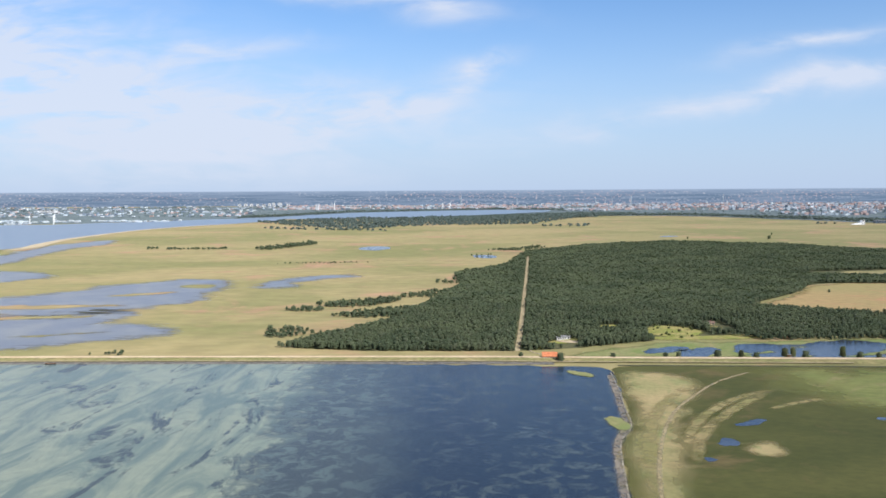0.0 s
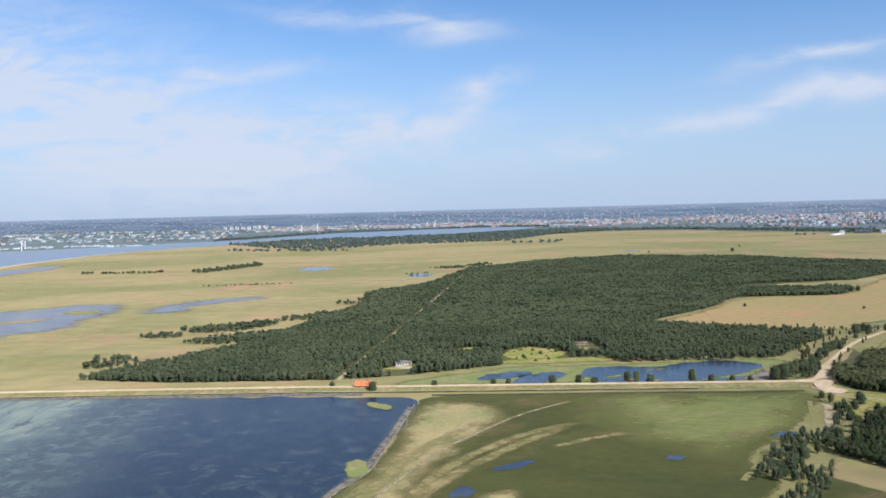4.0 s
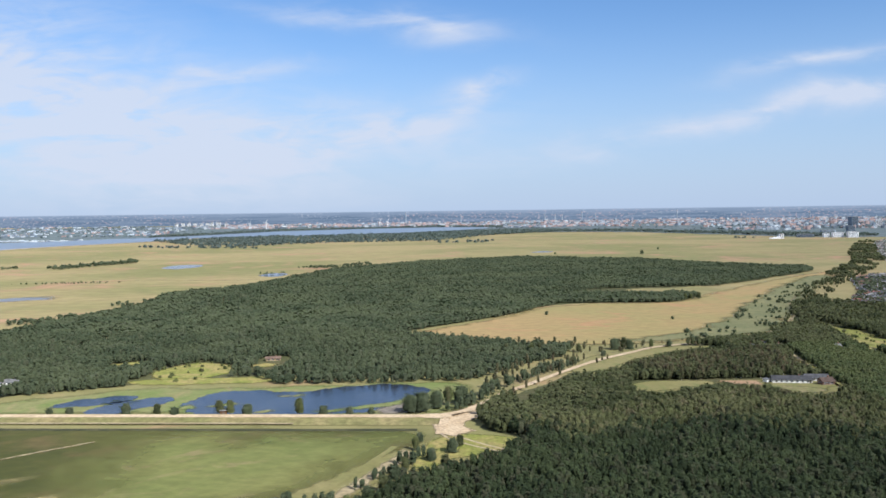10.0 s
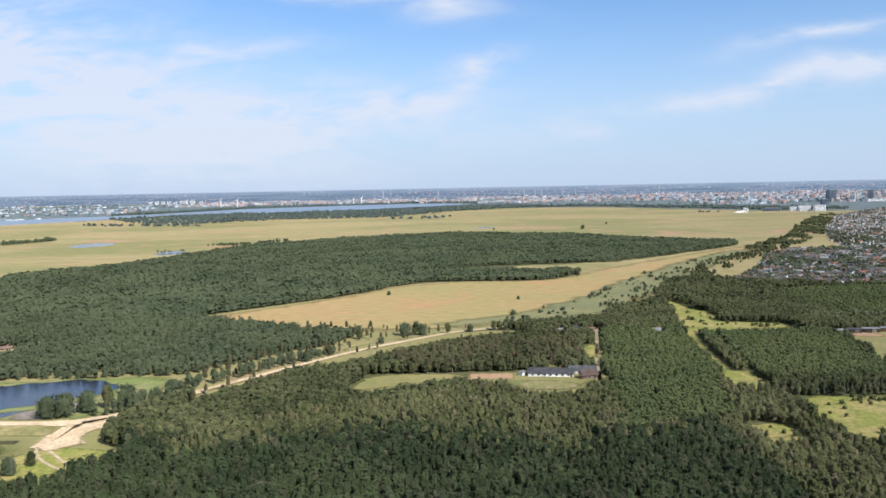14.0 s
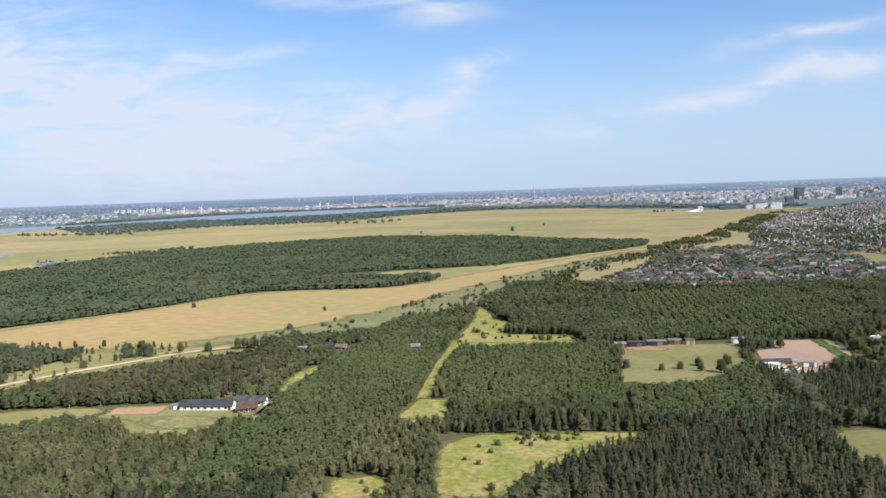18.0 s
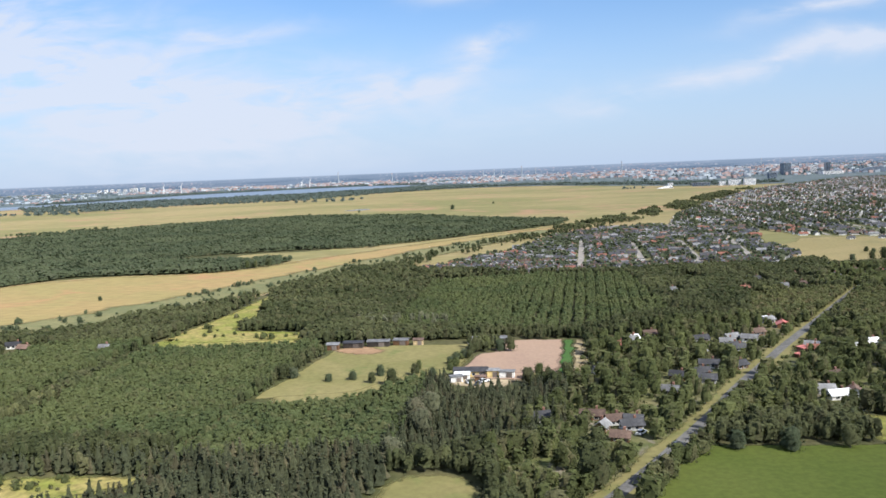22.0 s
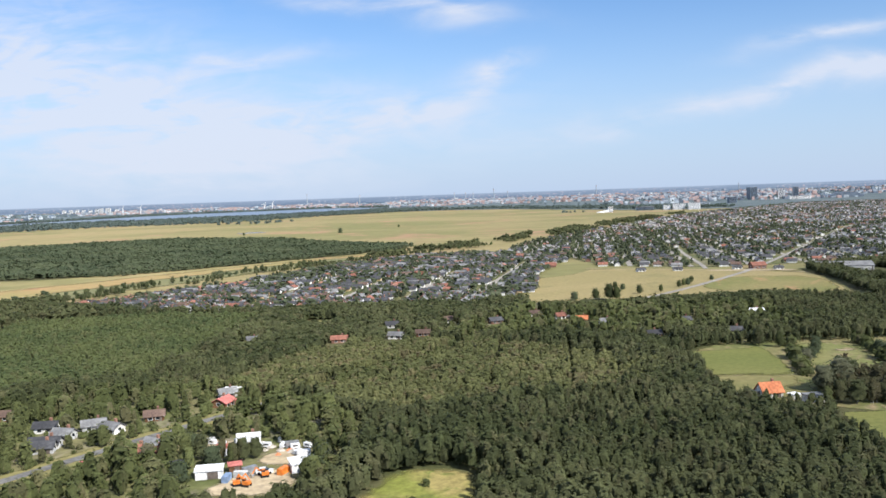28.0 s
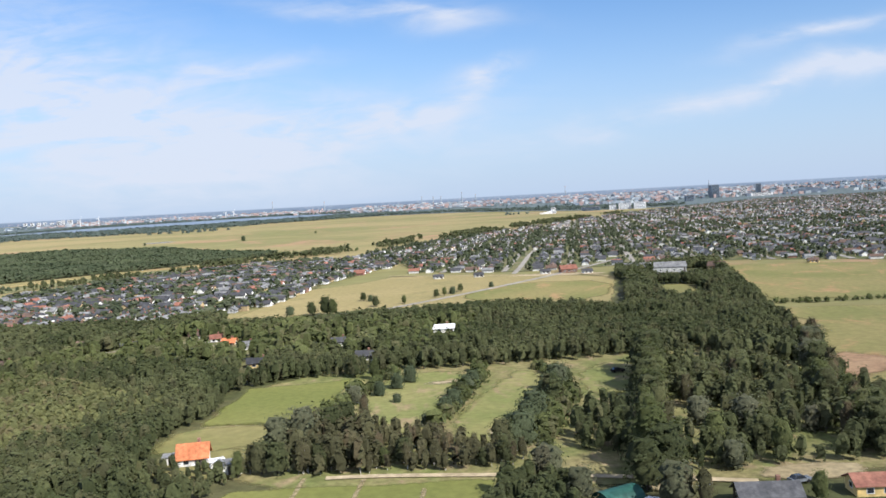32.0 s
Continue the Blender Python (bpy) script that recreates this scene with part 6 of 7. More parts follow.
def shed(x, y, turn, w, d, h, wall, roof, label, name="shed", category="shed", slope=0.0):
    """A low outbuilding with a flat or slightly sloped roof."""
    root = new(name)
    root.matrix_basis = pose(x, y, 0, 0, 0, turn)
    tagged(root, label, category)
    part("wall", boxes([(0, 0, 0, w, d, h)]), wall, root)
    v, f = boxes([(0, 0, 0, w + 0.5, d + 0.5, 0.18)])
    v = [(a, b, c + slope * (b / d + 0.5)) for a, b, c in v]
    part("roof", (v, f), roof, root, at=(0, 0, h))
    part("door", boxes([(0, 0, 0, min(2.4, w * 0.4), 0.08, min(2.2, h * 0.85))]), "painted_door", root, at=(w * 0.15, -d / 2 - 0.03, 0))
    return root


# ---- the suburb: houses in rows along the streets ----
STREET_TURN = -8.4
SC, SS = math.cos(radians(STREET_TURN)), math.sin(radians(STREET_TURN))
LOTS = []
for poly, across, along, far in ((TOWN, 7.8, 6.6, False), (BIGTOWN, 10.6, 9.0, True)):
    q = np.asarray(poly, float) @ np.array([[SC, -SS], [SS, SC]])
    rows, cols = np.arange(q[:, 0].min(), q[:, 0].max(), across), np.arange(q[:, 1].min(), q[:, 1].max(), along)
    i, j = [g.ravel() for g in np.meshgrid(np.arange(len(rows)), np.arange(len(cols)))]
    a, b = rows[i] + rng.uniform(-1.5, 1.5, len(i)), cols[j] + rng.uniform(-1.3, 1.3, len(i))
    x, y = a * SC - b * SS, a * SS + b * SC
    ok = inside(x, y, poly) & (rng.uniform(0, 1, len(i)) > 0.18) & (j % 12 != 11)
    if far:
        ok &= i % 4 != 3
    for line in STREETS + [AVENUE, ROAD_ON]:
        ok &= ~inside(x, y, strip(line, 9.5))
    LOTS += [(float(x[k]), float(y[k]), far) for k in np.nonzero(ok)[0]]
# streets between every third and fourth row
for pts in STREETS:
    road("street", pts, 4.6, "street", 0.2, "pale grey residential street", ragged=0.05)
for poly, across, last in ((BIGTOWN, 10.6, 42),):
    p = np.asarray(poly, float)
    q = p @ np.array([[SC, -SS], [SS, SC]])
    for i, gx in enumerate(np.arange(q[:, 0].min(), q[:, 0].max(), across)):
        if i % 4 == 3 and i < last:
            b = np.arange(q[:, 1].min(), q[:, 1].max(), 6.0)
            x, y = gx * SC - b * SS, gx * SS + b * SC
            ok = inside(x, y, poly)
            if ok.sum() > 4:
                x, y = x[ok], y[ok]
                road("street", [(x[0], y[0]), (x[len(x) // 2], y[len(y) // 2]), (x[-1], y[-1])], 4.0, "street", 0.2, "pale grey residential street", ragged=0.05)
road("avenue", AVENUE, 3.4, "street", 0.24, "pale main street through the suburb", ragged=0.05)
road("field_road", [(1027, 1088), (1116, 1044), (1140, 1046), (1160, 1015)], 3.2, "dry_track", 0.3, "pale track along the golden field")

WALLS = ["white_render", "white_render", "red_brick", "white_render", "grey_render", "white_render", "yellow_brick", "white_render"]
ROOFS = ["dark_roof", "grey_roof", "dark_roof", "dark_roof", "grey_roof", "brown_roof", "dark_roof", "red_tile"]
TONES = {"white_sheet": "white", "red_sheet": "bright red", "dark_roof": "dark slate", "grey_roof": "grey", "brown_roof": "brown tile", "red_tile": "red tile", "orange_tile": "orange tile"}
SKINS = {"white_render": "white rendered", "yellow_brick": "yellow brick", "red_brick": "red brick", "grey_render": "grey rendered", "dark_timber": "dark timber", "brown_timber": "brown timber", "yellow_render": "yellow rendered", "white_sheet": "white clad"}
LOTS.sort(key=lambda lot: lot[1] + 0.2 * lot[0])
MODELS = []
for k in range(8):
    x, y, _ = LOTS[k * 3]
    w, d = 5.6 + 0.4 * (k % 4), 3.9 + 0.2 * (k % 3)
    MODELS.append(house(x, y, STREET_TURN + 90 * (k % 2), w, d, 1.7, 2.8 + 0.15 * (k % 3), WALLS[k], ROOFS[k], f"{SKINS[WALLS[k]]} bungalow with a {TONES[ROOFS[k]]} roof among hedges", panes=2, porch=k % 3 == 0, group="suburban bungalows"))
USED = {k * 3 for k in range(8)}
count = 0
REST = []
for i, (x, y, far) in enumerate(LOTS):
    if i in USED:
        continue
    if count < 215 and not far:
        copy_thing(MODELS[int(rng.choice([0, 0, 0, 1, 1, 2, 2, 3, 3, 3, 4, 4, 5, 5, 6, 6, 7]))], pose(x, y, 0, 0, 0, STREET_TURN + 90 * int(rng.integers(0, 2)) + rng.uniform(-5, 5)))
        count += 1
    else:
        REST.append((x, y))


def suburb_block(name, lots, label):
    v, f, m = [], [], []
    mats = ["white_render", "yellow_brick", "red_brick", "grey_render", "dark_roof", "grey_roof", "brown_roof", "red_tile", "orange_tile"]
    for x, y in lots:
        a = radians(STREET_TURN + 90 * int(rng.integers(0, 2)))
        w, d, r = rng.uniform(5.6, 7.4) * (1.0 if y < 1300 else 1.15), rng.uniform(3.9, 4.8) * (1.0 if y < 1300 else 1.15), rng.uniform(2.7, 3.4)
        wall, roof = int(rng.choice([0, 0, 0, 0, 0, 1, 2, 3])), int(rng.choice([4] * 30 + [5] * 12 + [6] * 8 + [7] * 4))
        if y > 1300:
            # far away: walls and roof planes of one hull
            pv, pf = gable_wall(w, d, 1.7, r)
            pf = pf[1:]
            shapes = ((pv, pf[:4], wall), (pv, pf[4:], roof))
        else:
            shapes = ((*gable_wall(w, d, 1.7, r), wall), (*gable_roof(w, d, 1.7, r), roof))
        for pv, pf, k in shapes:
            b = len(v)
            v += [(x + px * math.cos(a) - py * math.sin(a), y + px * math.sin(a) + py * math.cos(a), pz + float(rise(y))) for px, py, pz in pv]
            f += [tuple(b + i for i in q) for q in pf]
            m += [k] * len(pf)
    tagged(new(name, mesh_of(name, v, f, mats, m)), label, "houses", kind="stuff")


suburb_block("suburb_houses", REST, "hundreds of low houses with dark roofs")

# ---- farms, cottages and halls by the woods ----
def cottage(x, y, turn, w, d, wall, roof, extra="", ridge=3.8, h=2.1, **more):
    return house(x, y, turn, 0.70 * w, 0.74 * d, 0.80 * h, 0.74 * ridge, wall, roof, f"{SKINS[wall]} cottage with a {TONES[roof]} roof {extra or 'among garden trees'}", **more)


house(71, 549, -4, 9.5, 6.0, 2.2, 4.4, "red_brick", "orange_tile", "red brick pump house with an orange roof on the dike", name="pump_house", z=0.6)
shed(229, 545.5, -3, 2.6, 2.4, 3.0, "brown_timber", "grey_roof", "small wooden bird hide beside the dike", name="bird_hide", category="hut")
house(90, 624, 20, 11, 4.4, 2.0, 3.1, "white_render", "grey_roof", "long low white house with a pale roof in the wood", panes=5)
house(131, 709, 8, 9, 4.0, 2.0, 3.0, "white_render", "grey_roof", "low pale house hidden in the marsh wood")
house(222, 690, 12, 9, 4.0, 1.6, 2.4, "yellow_brick", "brown_roof", "small yellow brick house in a clearing")
house(512.8, 604.6, -8, 20, 4.6, 2.0, 3.6, "white_render", "dark_roof", "long white farmhouse with a dark glossy roof", panes=7, name="farmhouse")
house(527.5, 609, -5, 12, 4.2, 2.0, 3.4, "white_render", "dark_roof", "low white stable wing behind the brick barn", panes=4, name="stable_wing", chimney=False)
house(528.5, 599, 12, 7.0, 4.5, 2.0, 3.6, "red_brick", "brown_roof", "red brick barn with a brown roof beside the farmhouse", name="barn")
patch("riding_court", [(476, 600), (496, 599), (496, 610), (477, 611)], "brown_soil", 0.26, "pinkish sand riding court beside the farm", 0.3, 3, rounds=0, soft=0.8)
patch("farm_yard", [(488, 597), (521, 594), (523, 580), (501, 579)], "rough_grass", 0.25, "dry trodden yard before the farmhouse", 0.8, 3, soft=1.5)
shed(500.5, 606.5, 40, 3.4, 2.6, 1.7, "white_render", "grey_roof", "small pale shed between court and farmhouse")
cottage(530, 713, 10, 9, 5, "white_render", "grey_roof", "at the wood's edge")
cottage(549, 715, -20, 8, 5, "red_brick", "brown_roof", "at the wood's edge")
cottage(586, 709, 4, 6, 3.6, "yellow_brick", "grey_roof", "at the wood's edge")
cottage(541, 722, 15, 10, 5, "white_render", "dark_roof", "at the wood's edge")
for x, y, w, d, wall, roof in ((684, 694, 5, 3, "brown_timber", "grey_roof"), (692, 696, 8, 3.2, "dark_timber", "dark_roof"), (702, 697, 9, 3.2, "dark_timber", "grey_roof"), (711, 698, 6, 3, "brown_timber", "grey_roof"), (718, 697, 4, 2.5, "yellow_brick", "brown_roof"), (741, 696, 6, 3.4, "white_render", "grey_roof"), (751, 695, 5, 3.4, "dark_timber", "grey_roof")):
    shed(x, y, -6 + rng.uniform(-4, 4), w, d, 2.2, wall, roof, "low stable shed along the pasture's edge", slope=0.3)
house(738, 643.5, -5, 11, 4.4, 2.1, 3.0, "yellow_render", "dark_roof", "long low yellow farm building with a dark blue-grey roof", panes=4, name="farm_building", chimney=False)
shed(735, 639.6, -5, 5, 2.6, 1.7, "white_render", "white_sheet", "white lean-to canopy before the yellow farm building", slope=0.3)
shed(745.5, 641.5, -6, 4, 3.6, 2.3, "yellow_render", "grey_roof", "yellow farm annex with a flat grey roof")
shed(750, 640, -8, 5, 3, 2.1, "white_render", "grey_roof", "white outbuilding with a pale grey roof")
shed(757, 637, -8, 4, 3, 2.2, "yellow_render", "brown_roof", "small yellow outbuilding among trees")
shed(733, 636, 10, 4, 2.6, 2.0, "white_render", "grey_roof", "low white farm shed in the yard")
shed(741, 635, -14, 3.4, 2.4, 1.9, "brown_timber", "brown_roof", "small farm shed with a reddish-brown roof")
patch("farm_yard", [(730, 640), (752, 637), (750, 627), (740, 626), (731, 632)], "sand", 0.24, "pale bare farmyard", 0.8, 2, soft=1.5)
for x, y, t, w, d, wall, roof, extra in COTTAGES:
    roof = roof if roof in TONES else "grey_roof"
    wall = "brown_timber" if wall == "white_render" and int(x) % 3 == 0 else "grey_render" if wall == "white_render" and int(x) % 3 == 1 else wall
    if inside(np.array([x]), np.array([y]), strip(ROAD, 9))[0]:
        continue
    cottage(x, y, t, w, d, wall, roof, extra, panes=2)
for x, y, t, w, d, wall, roof in WOOD_HOUSES:
    cottage(x, y, t, w, d, wall, roof, "behind trees", panes=2)

# the storage yard with its halls, containers and machines
for pts in ([(883, 632), (899, 632), (901, 640), (896, 648), (890, 647), (884, 640)], [(889, 652), (897, 650), (900, 660), (892, 664)], [(866, 666), (872, 672), (884, 669), (890, 666), (878, 661)]):
    patch("yard_ground", pts, "sand", 0.26, "pale bare ground of the storage yard", 0.8, 2, soft=1.2)
shed(900, 647, 24, 3.8, 3.4, 2.0, "white_sheet", "white_sheet", "white corrugated hall in the storage yard", name="hall", category="hall", slope=0.5)
shed(881.5, 644, 10, 5.5, 3.0, 1.9, "white_sheet", "white_sheet", "long white hall in the storage yard", name="hall", category="hall", slope=0.3)
shed(886, 647.5, 18, 2.6, 1.8, 1.6, "brown_timber", "red_sheet", "small red-roofed shed in the storage yard", slope=0.2)
shed(873, 647, 20, 4, 3, 1.9, "brown_timber", "dark_roof", "dark-roofed hut beside the storage yard", slope=0.4)
shed(857, 661, 30, 3.6, 2.6, 1.5, "red_brick", "red_sheet", "low red-roofed shed beside the road", slope=0.3)
shed(852, 652, 30, 3.0, 1.8, 1.3, "brown_timber", "red_sheet", "low brown shed beside the road", slope=0.2)
shed(866, 719, 10, 4.6, 2.6, 1.9, "white_sheet", "white_sheet", "white flat-roofed outbuilding behind the red-roofed house", slope=0.2)


def heap(x, y, size, mat, label):
    """A low mound of loose stuff."""
    r = np.random.default_rng(int(x * 7 + y))
    v, f = [(0, 0, 0.5 * size)], []
    for ring, (rad, h) in enumerate(((0.35, 0.42), (0.7, 0.24), (1.0, 0.0))):
        for i in range(9):
            k = r.uniform(0.8, 1.2)
            v.append((size * rad * k * math.cos(i * 0.698), size * rad * k * math.sin(i * 0.698), size * h * r.uniform(0.7, 1.3)))
    f = [(0, 1 + i, 1 + (i + 1) % 9) for i in range(9)]
    for ring in range(2):
        f += [(1 + ring * 9 + i, 10 + ring * 9 + i, 10 + ring * 9 + (i + 1) % 9, 1 + ring * 9 + (i + 1) % 9) for i in range(9)]
    ob = new("heap", mesh_of("heap", v, f, mat))
    ob.matrix_basis = pose(x, y, 0.22)
    tagged(ob, label, "heap")


for x, y, z in ((884, 666, 1.4), (887, 666.5, 1.6), (890, 664, 1.3), (893, 661, 1.2), (896, 660, 1.4), (898, 656, 1.0), (889, 661.5, 1.0), (881, 665, 1.2)):
    heap(x, y, z, "rubble", "pale heap of rubble and scrap in the yard")
for x, y, z in ((895, 661, 0.9), (893, 658, 0.8)):
    heap(x, y, z, "orange_tile", "heap of orange bricks and tiles")


def container(x, y, turn, mat, label):
    root = new("container")
    root.matrix_basis = pose(x, y, 0.28, 0, 0, turn)
    tagged(root, label, "container", "containers in the yard")
    part("body", boxes([(0, 0, 0, 3.1, 1.25, 1.3)]), mat, root)
    for i in range(9):
        part("rib", boxes([(-1.36 + i * 0.34, 0, 0.06, 0.09, 1.31, 1.18)]), mat, root)
    part("door", boxes([(1.57, 0, 0.03, 0.06, 1.2, 1.24)]), "steel", root)


for x, y, t, m, c in ((879, 663, 12, "red_sheet", "red"), (897, 645, 70, "orange_paint", "orange"), (899, 657, 20, "white_sheet", "white"), (888.5, 643, -10, "grey_render", "grey"), (869, 669, 25, "white_sheet", "white"), (889.5, 646, 40, "steel", "bare steel"), (886, 641, 88, "blue_sheet", "blue"), (874, 668, 30, "grey_render", "grey"), (895, 664, 15, "steel", "bare steel"), (901, 652, 60, "white_sheet", "white")):
    container(x, y, t, m, f"{c} steel shipping container in the yard")


def caravan(x, y, turn, label):
    root = new("caravan")
    root.matrix_basis = pose(x, y, 0.22, 0, 0, turn) @ Matrix.Scale(0.75, 4)
    tagged(root, label, "caravan", "caravans by the storage yard")
    body = part("body", boxes([(0, 0, 0.3, 2.9, 1.3, 1.2)]), "white_sheet", root)
    part("roof", boxes([(0, 0, 1.5, 2.7, 1.2, 0.1)]), "white_sheet", root)
    part("window", boxes([(0, -0.66, 0.8, 1.6, 0.04, 0.4)]), "dark_glass", root)
    part("drawbar", boxes([(1.9, 0, 0.35, 0.9, 0.1, 0.08)]), "steel", root)
    for s in (-1, 1):
        part("wheel", boxes([(0, s * 0.55, 0, 0.5, 0.14, 0.5)]), "rubber", root)


for x, y, t in ((868.8, 667.3, 15), (872.5, 666.5, 60), (875, 667.5, -20), (878, 665.5, 35), (881.5, 667.5, 5), (886.5, 664.5, 30), (889, 664, -10), (893, 663.5, 80), (896, 662.5, 20), (899, 663, -30), (897.5, 658, 50), (862, 660, 30), (858, 656, 70), (860.5, 664, 20), (863, 667, -30), (866, 665, 50), (869.5, 666, 10), (881, 658.5, 75), (884, 660, 15), (892, 668, 40)):
    caravan(x, y, t, "small white caravan parked by the storage yard")


def digger(x, y, turn, label):
    root = new("excavator")
    root.matrix_basis = pose(x, y, 0.28, 0, 0, turn) @ Matrix.Scale(0.62, 4)
    tagged(root, label, "excavator", "machines in the yard")
    for s in (-1, 1):
        part("crawler", boxes([(0, s * 0.9, 0, 2.8, 0.5, 0.7)]), "rubber", root)
    part("body", boxes([(-0.2, 0, 0.7, 2.4, 1.9, 1.0)]), "orange_paint", root)
    cab = part("cab", boxes([(0.5, 0.45, 1.7, 1.1, 0.9, 1.1)]), "orange_paint", root)
    part("pane", boxes([(0.5, 0.45, 1.95, 1.14, 0.94, 0.6)]), "dark_glass", cab)
    part("boom", ([(0.9, -0.2, 1.6), (0.9, 0.2, 1.6), (2.9, 0.2, 3.4), (2.9, -0.2, 3.4), (0.9, -0.2, 2.0), (0.9, 0.2, 2.0), (2.8, 0.2, 3.8), (2.8, -0.2, 3.8)], [(0, 1, 2, 3), (7, 6, 5, 4), (0, 4, 5, 1), (1, 5, 6, 2), (2, 6, 7, 3), (3, 7, 4, 0)]), "orange_paint", root)
    part("dipper", ([(2.7, -0.15, 3.6), (2.7, 0.15, 3.6), (3.9, 0.15, 1.4), (3.9, -0.15, 1.4), (3.0, -0.15, 3.7), (3.0, 0.15, 3.7), (4.2, 0.15, 1.5), (4.2, -0.15, 1.5)], [(0, 1, 2, 3), (7, 6, 5, 4), (0, 4, 5, 1), (1, 5, 6, 2), (2, 6, 7, 3), (3, 7, 4, 0)]), "orange_paint", root)
    part("bucket", boxes([(3.9, 0, 0.7, 0.8, 0.8, 0.7)]), "steel", root)


for x, y, t in ((889, 638, 20), (891, 637.5, 160), (893.5, 643, 200)):
    digger(x, y, t, "orange crawler excavator parked in the yard")


def car(x, y, turn, mat, label, z=0.3):
    root = new("car")
    root.matrix_basis = pose(x, y, z, 0, 0, turn)
    tagged(root, label, "car")
    v = [(-1.8, -0.75, 0.3), (1.8, -0.75, 0.3), (1.8, 0.75, 0.3), (-1.8, 0.75, 0.3), (-1.8, -0.75, 0.8), (1.8, -0.72, 0.75), (1.8, 0.72, 0.75), (-1.8, 0.75, 0.8)]
    part("body", (v, boxes([(0, 0, 0, 1, 1, 1)])[1]), mat, root)
    v = [(-1.5, -0.68, 0.8), (0.9, -0.68, 0.78), (0.9, 0.68, 0.78), (-1.5, 0.68, 0.8), (-1.1, -0.55, 1.25), (0.3, -0.55, 1.25), (0.3, 0.55, 1.25), (-1.1, 0.55, 1.25)]
    cab = part("cabin", (v, boxes([(0, 0, 0, 1, 1, 1)])[1]), "dark_glass", root)
    part("roof_panel", boxes([(-0.4, 0, 1.25, 1.3, 1.05, 0.05)]), mat, cab)
    ring = [(0.3 * math.cos(i * 0.785), y0, 0.3 + 0.3 * math.sin(i * 0.785)) for y0 in (-0.1, 0.1) for i in range(8)]
    sides = [tuple(range(7, -1, -1)), tuple(range(8, 16))] + [(i, (i + 1) % 8, (i + 1) % 8 + 8, i + 8) for i in range(8)]
    for sx in (-1.15, 1.15):
        for sy in (-0.7, 0.7):
            part("wheel", (ring, sides), "rubber", root, at=(sx, sy, 0))


car(786, 565, 57, "car_paint", "dark car on the country road")
for x, y, t, m, c in ((742, 633, 30, "white_sheet", "white"), (737, 633, 100, "white_sheet", "white"), (740, 630, 70, "car_paint", "dark"), (893, 645, 10, "white_sheet", "white"), (899, 648, 80, "car_paint", "dark"), (1126, 672, 15, "car_paint", "dark"), (1031, 694, 30, "white_sheet", "white"), (1114, 761, 10, "dark_timber", "black"), (780, 575, 50, "white_sheet", "white")):
    car(x, y, t, m, f"{c} car parked on gravel", 0.3)

# the white house with the orange roof, and the farm buildings by the lane
house(1019, 699, 10, 5.6, 4.4, 1.9, 4.0, "white_render", "orange_tile", "white house with a bright orange tiled roof", panes=2)
shed(1024.5, 695.5, 24, 2.6, 2.0, 1.5, "white_render", "white_sheet", "small white outbuilding beside the house")
shed(1014, 699.5, 12, 2.2, 2.6, 1.6, "white_render", "grey_roof", "low white garage beside the house")
shed(1028, 692, 10, 4.5, 3.2, 2.1, "white_render", "grey_roof", "small white garden shed")


def tunnel_hall(x, y, turn, w, d, label, sheet="green_canvas"):
    """A round-roofed hall under a stretched sheet."""
    root = new("tunnel_hall")
    root.matrix_basis = pose(x, y, 0, 0, 0, turn)
    tagged(root, label, "hall")
    n = 14
    v = [(k * (w / 2 + e) * math.cos(math.pi * i / n) * 1.0, s * d / 2, (w / 2 + e) * 0.86 * math.sin(math.pi * i / n)) for k, e in ((1, 0),) for s in (-1, 1) for i in range(n + 1)]
    f = [(i + 1, i, i + n + 1, i + n + 2) for i in range(n)]
    part("cover", (v, f), sheet, root)
    for s in (-1, 1):
        e = [(w / 2 * 0.99 * math.cos(math.pi * i / n), s * (d / 2 - 0.05), w / 2 * 0.85 * math.sin(math.pi * i / n)) for i in range(n + 1)]
        part("gable", (e, [tuple(range(n + 1))] if s > 0 else [tuple(range(n, -1, -1))]), sheet, root)
    for j in range(5):
        y0 = -d / 2 + d * (j + 0.5) / 5
        r = [((w / 2 + g) * math.cos(math.pi * i / n), y0 + o, (w / 2 + g) * 0.86 * math.sin(math.pi * i / n)) for g, o in ((0.05, -0.08), (0.05, 0.08)) for i in range(n + 1)]
        part("hoop", (r, f), sheet, root)
    return root


patch("house_yard", [(1011, 692), (1012, 708), (1031, 707), (1034, 692), (1022, 687)], "pasture", 0.18, "rough grass round the white house", 0.6, 3, soft=1.5)
tunnel_hall(1096, 668, -62, 5.2, 7, "round-topped hall with a dark green cover")
tunnel_hall(1096.5, 662.5, -62, 3.2, 4.5, "small round-topped cream storage tent", "white_sheet")
shed(1094, 658.5, 20, 2.4, 2.2, 1.4, "white_render", "red_sheet", "low shed with a pinkish roof before the tent")
car(1100.5, 665.5, 40, "white_sheet", "white van parked beside the halls", 0.2)
house(1138, 667, -2, 12, 4.4, 1.9, 3.0, "yellow_render", "red_tile", "long cream stable with a light red roof", panes=4, name="stable_block", chimney=False)
house(1118, 664.5, -3, 9, 4.6, 1.9, 3.3, "dark_timber", "dark_roof", "dark timber house with a black roof beside the lane", panes=3)
patch("forecourt", [(1120, 676), (1125, 681), (1140, 681), (1139, 675), (1128, 672)], "dry_track", 0.3, "pale gravel forecourt", 0.4, 2, soft=1.0)
patch("forecourt", [(1100, 672), (1104, 681), (1112, 680), (1108, 671)], "dry_track", 0.3, "pale gravel forecourt", 0.4, 2, soft=1.0)
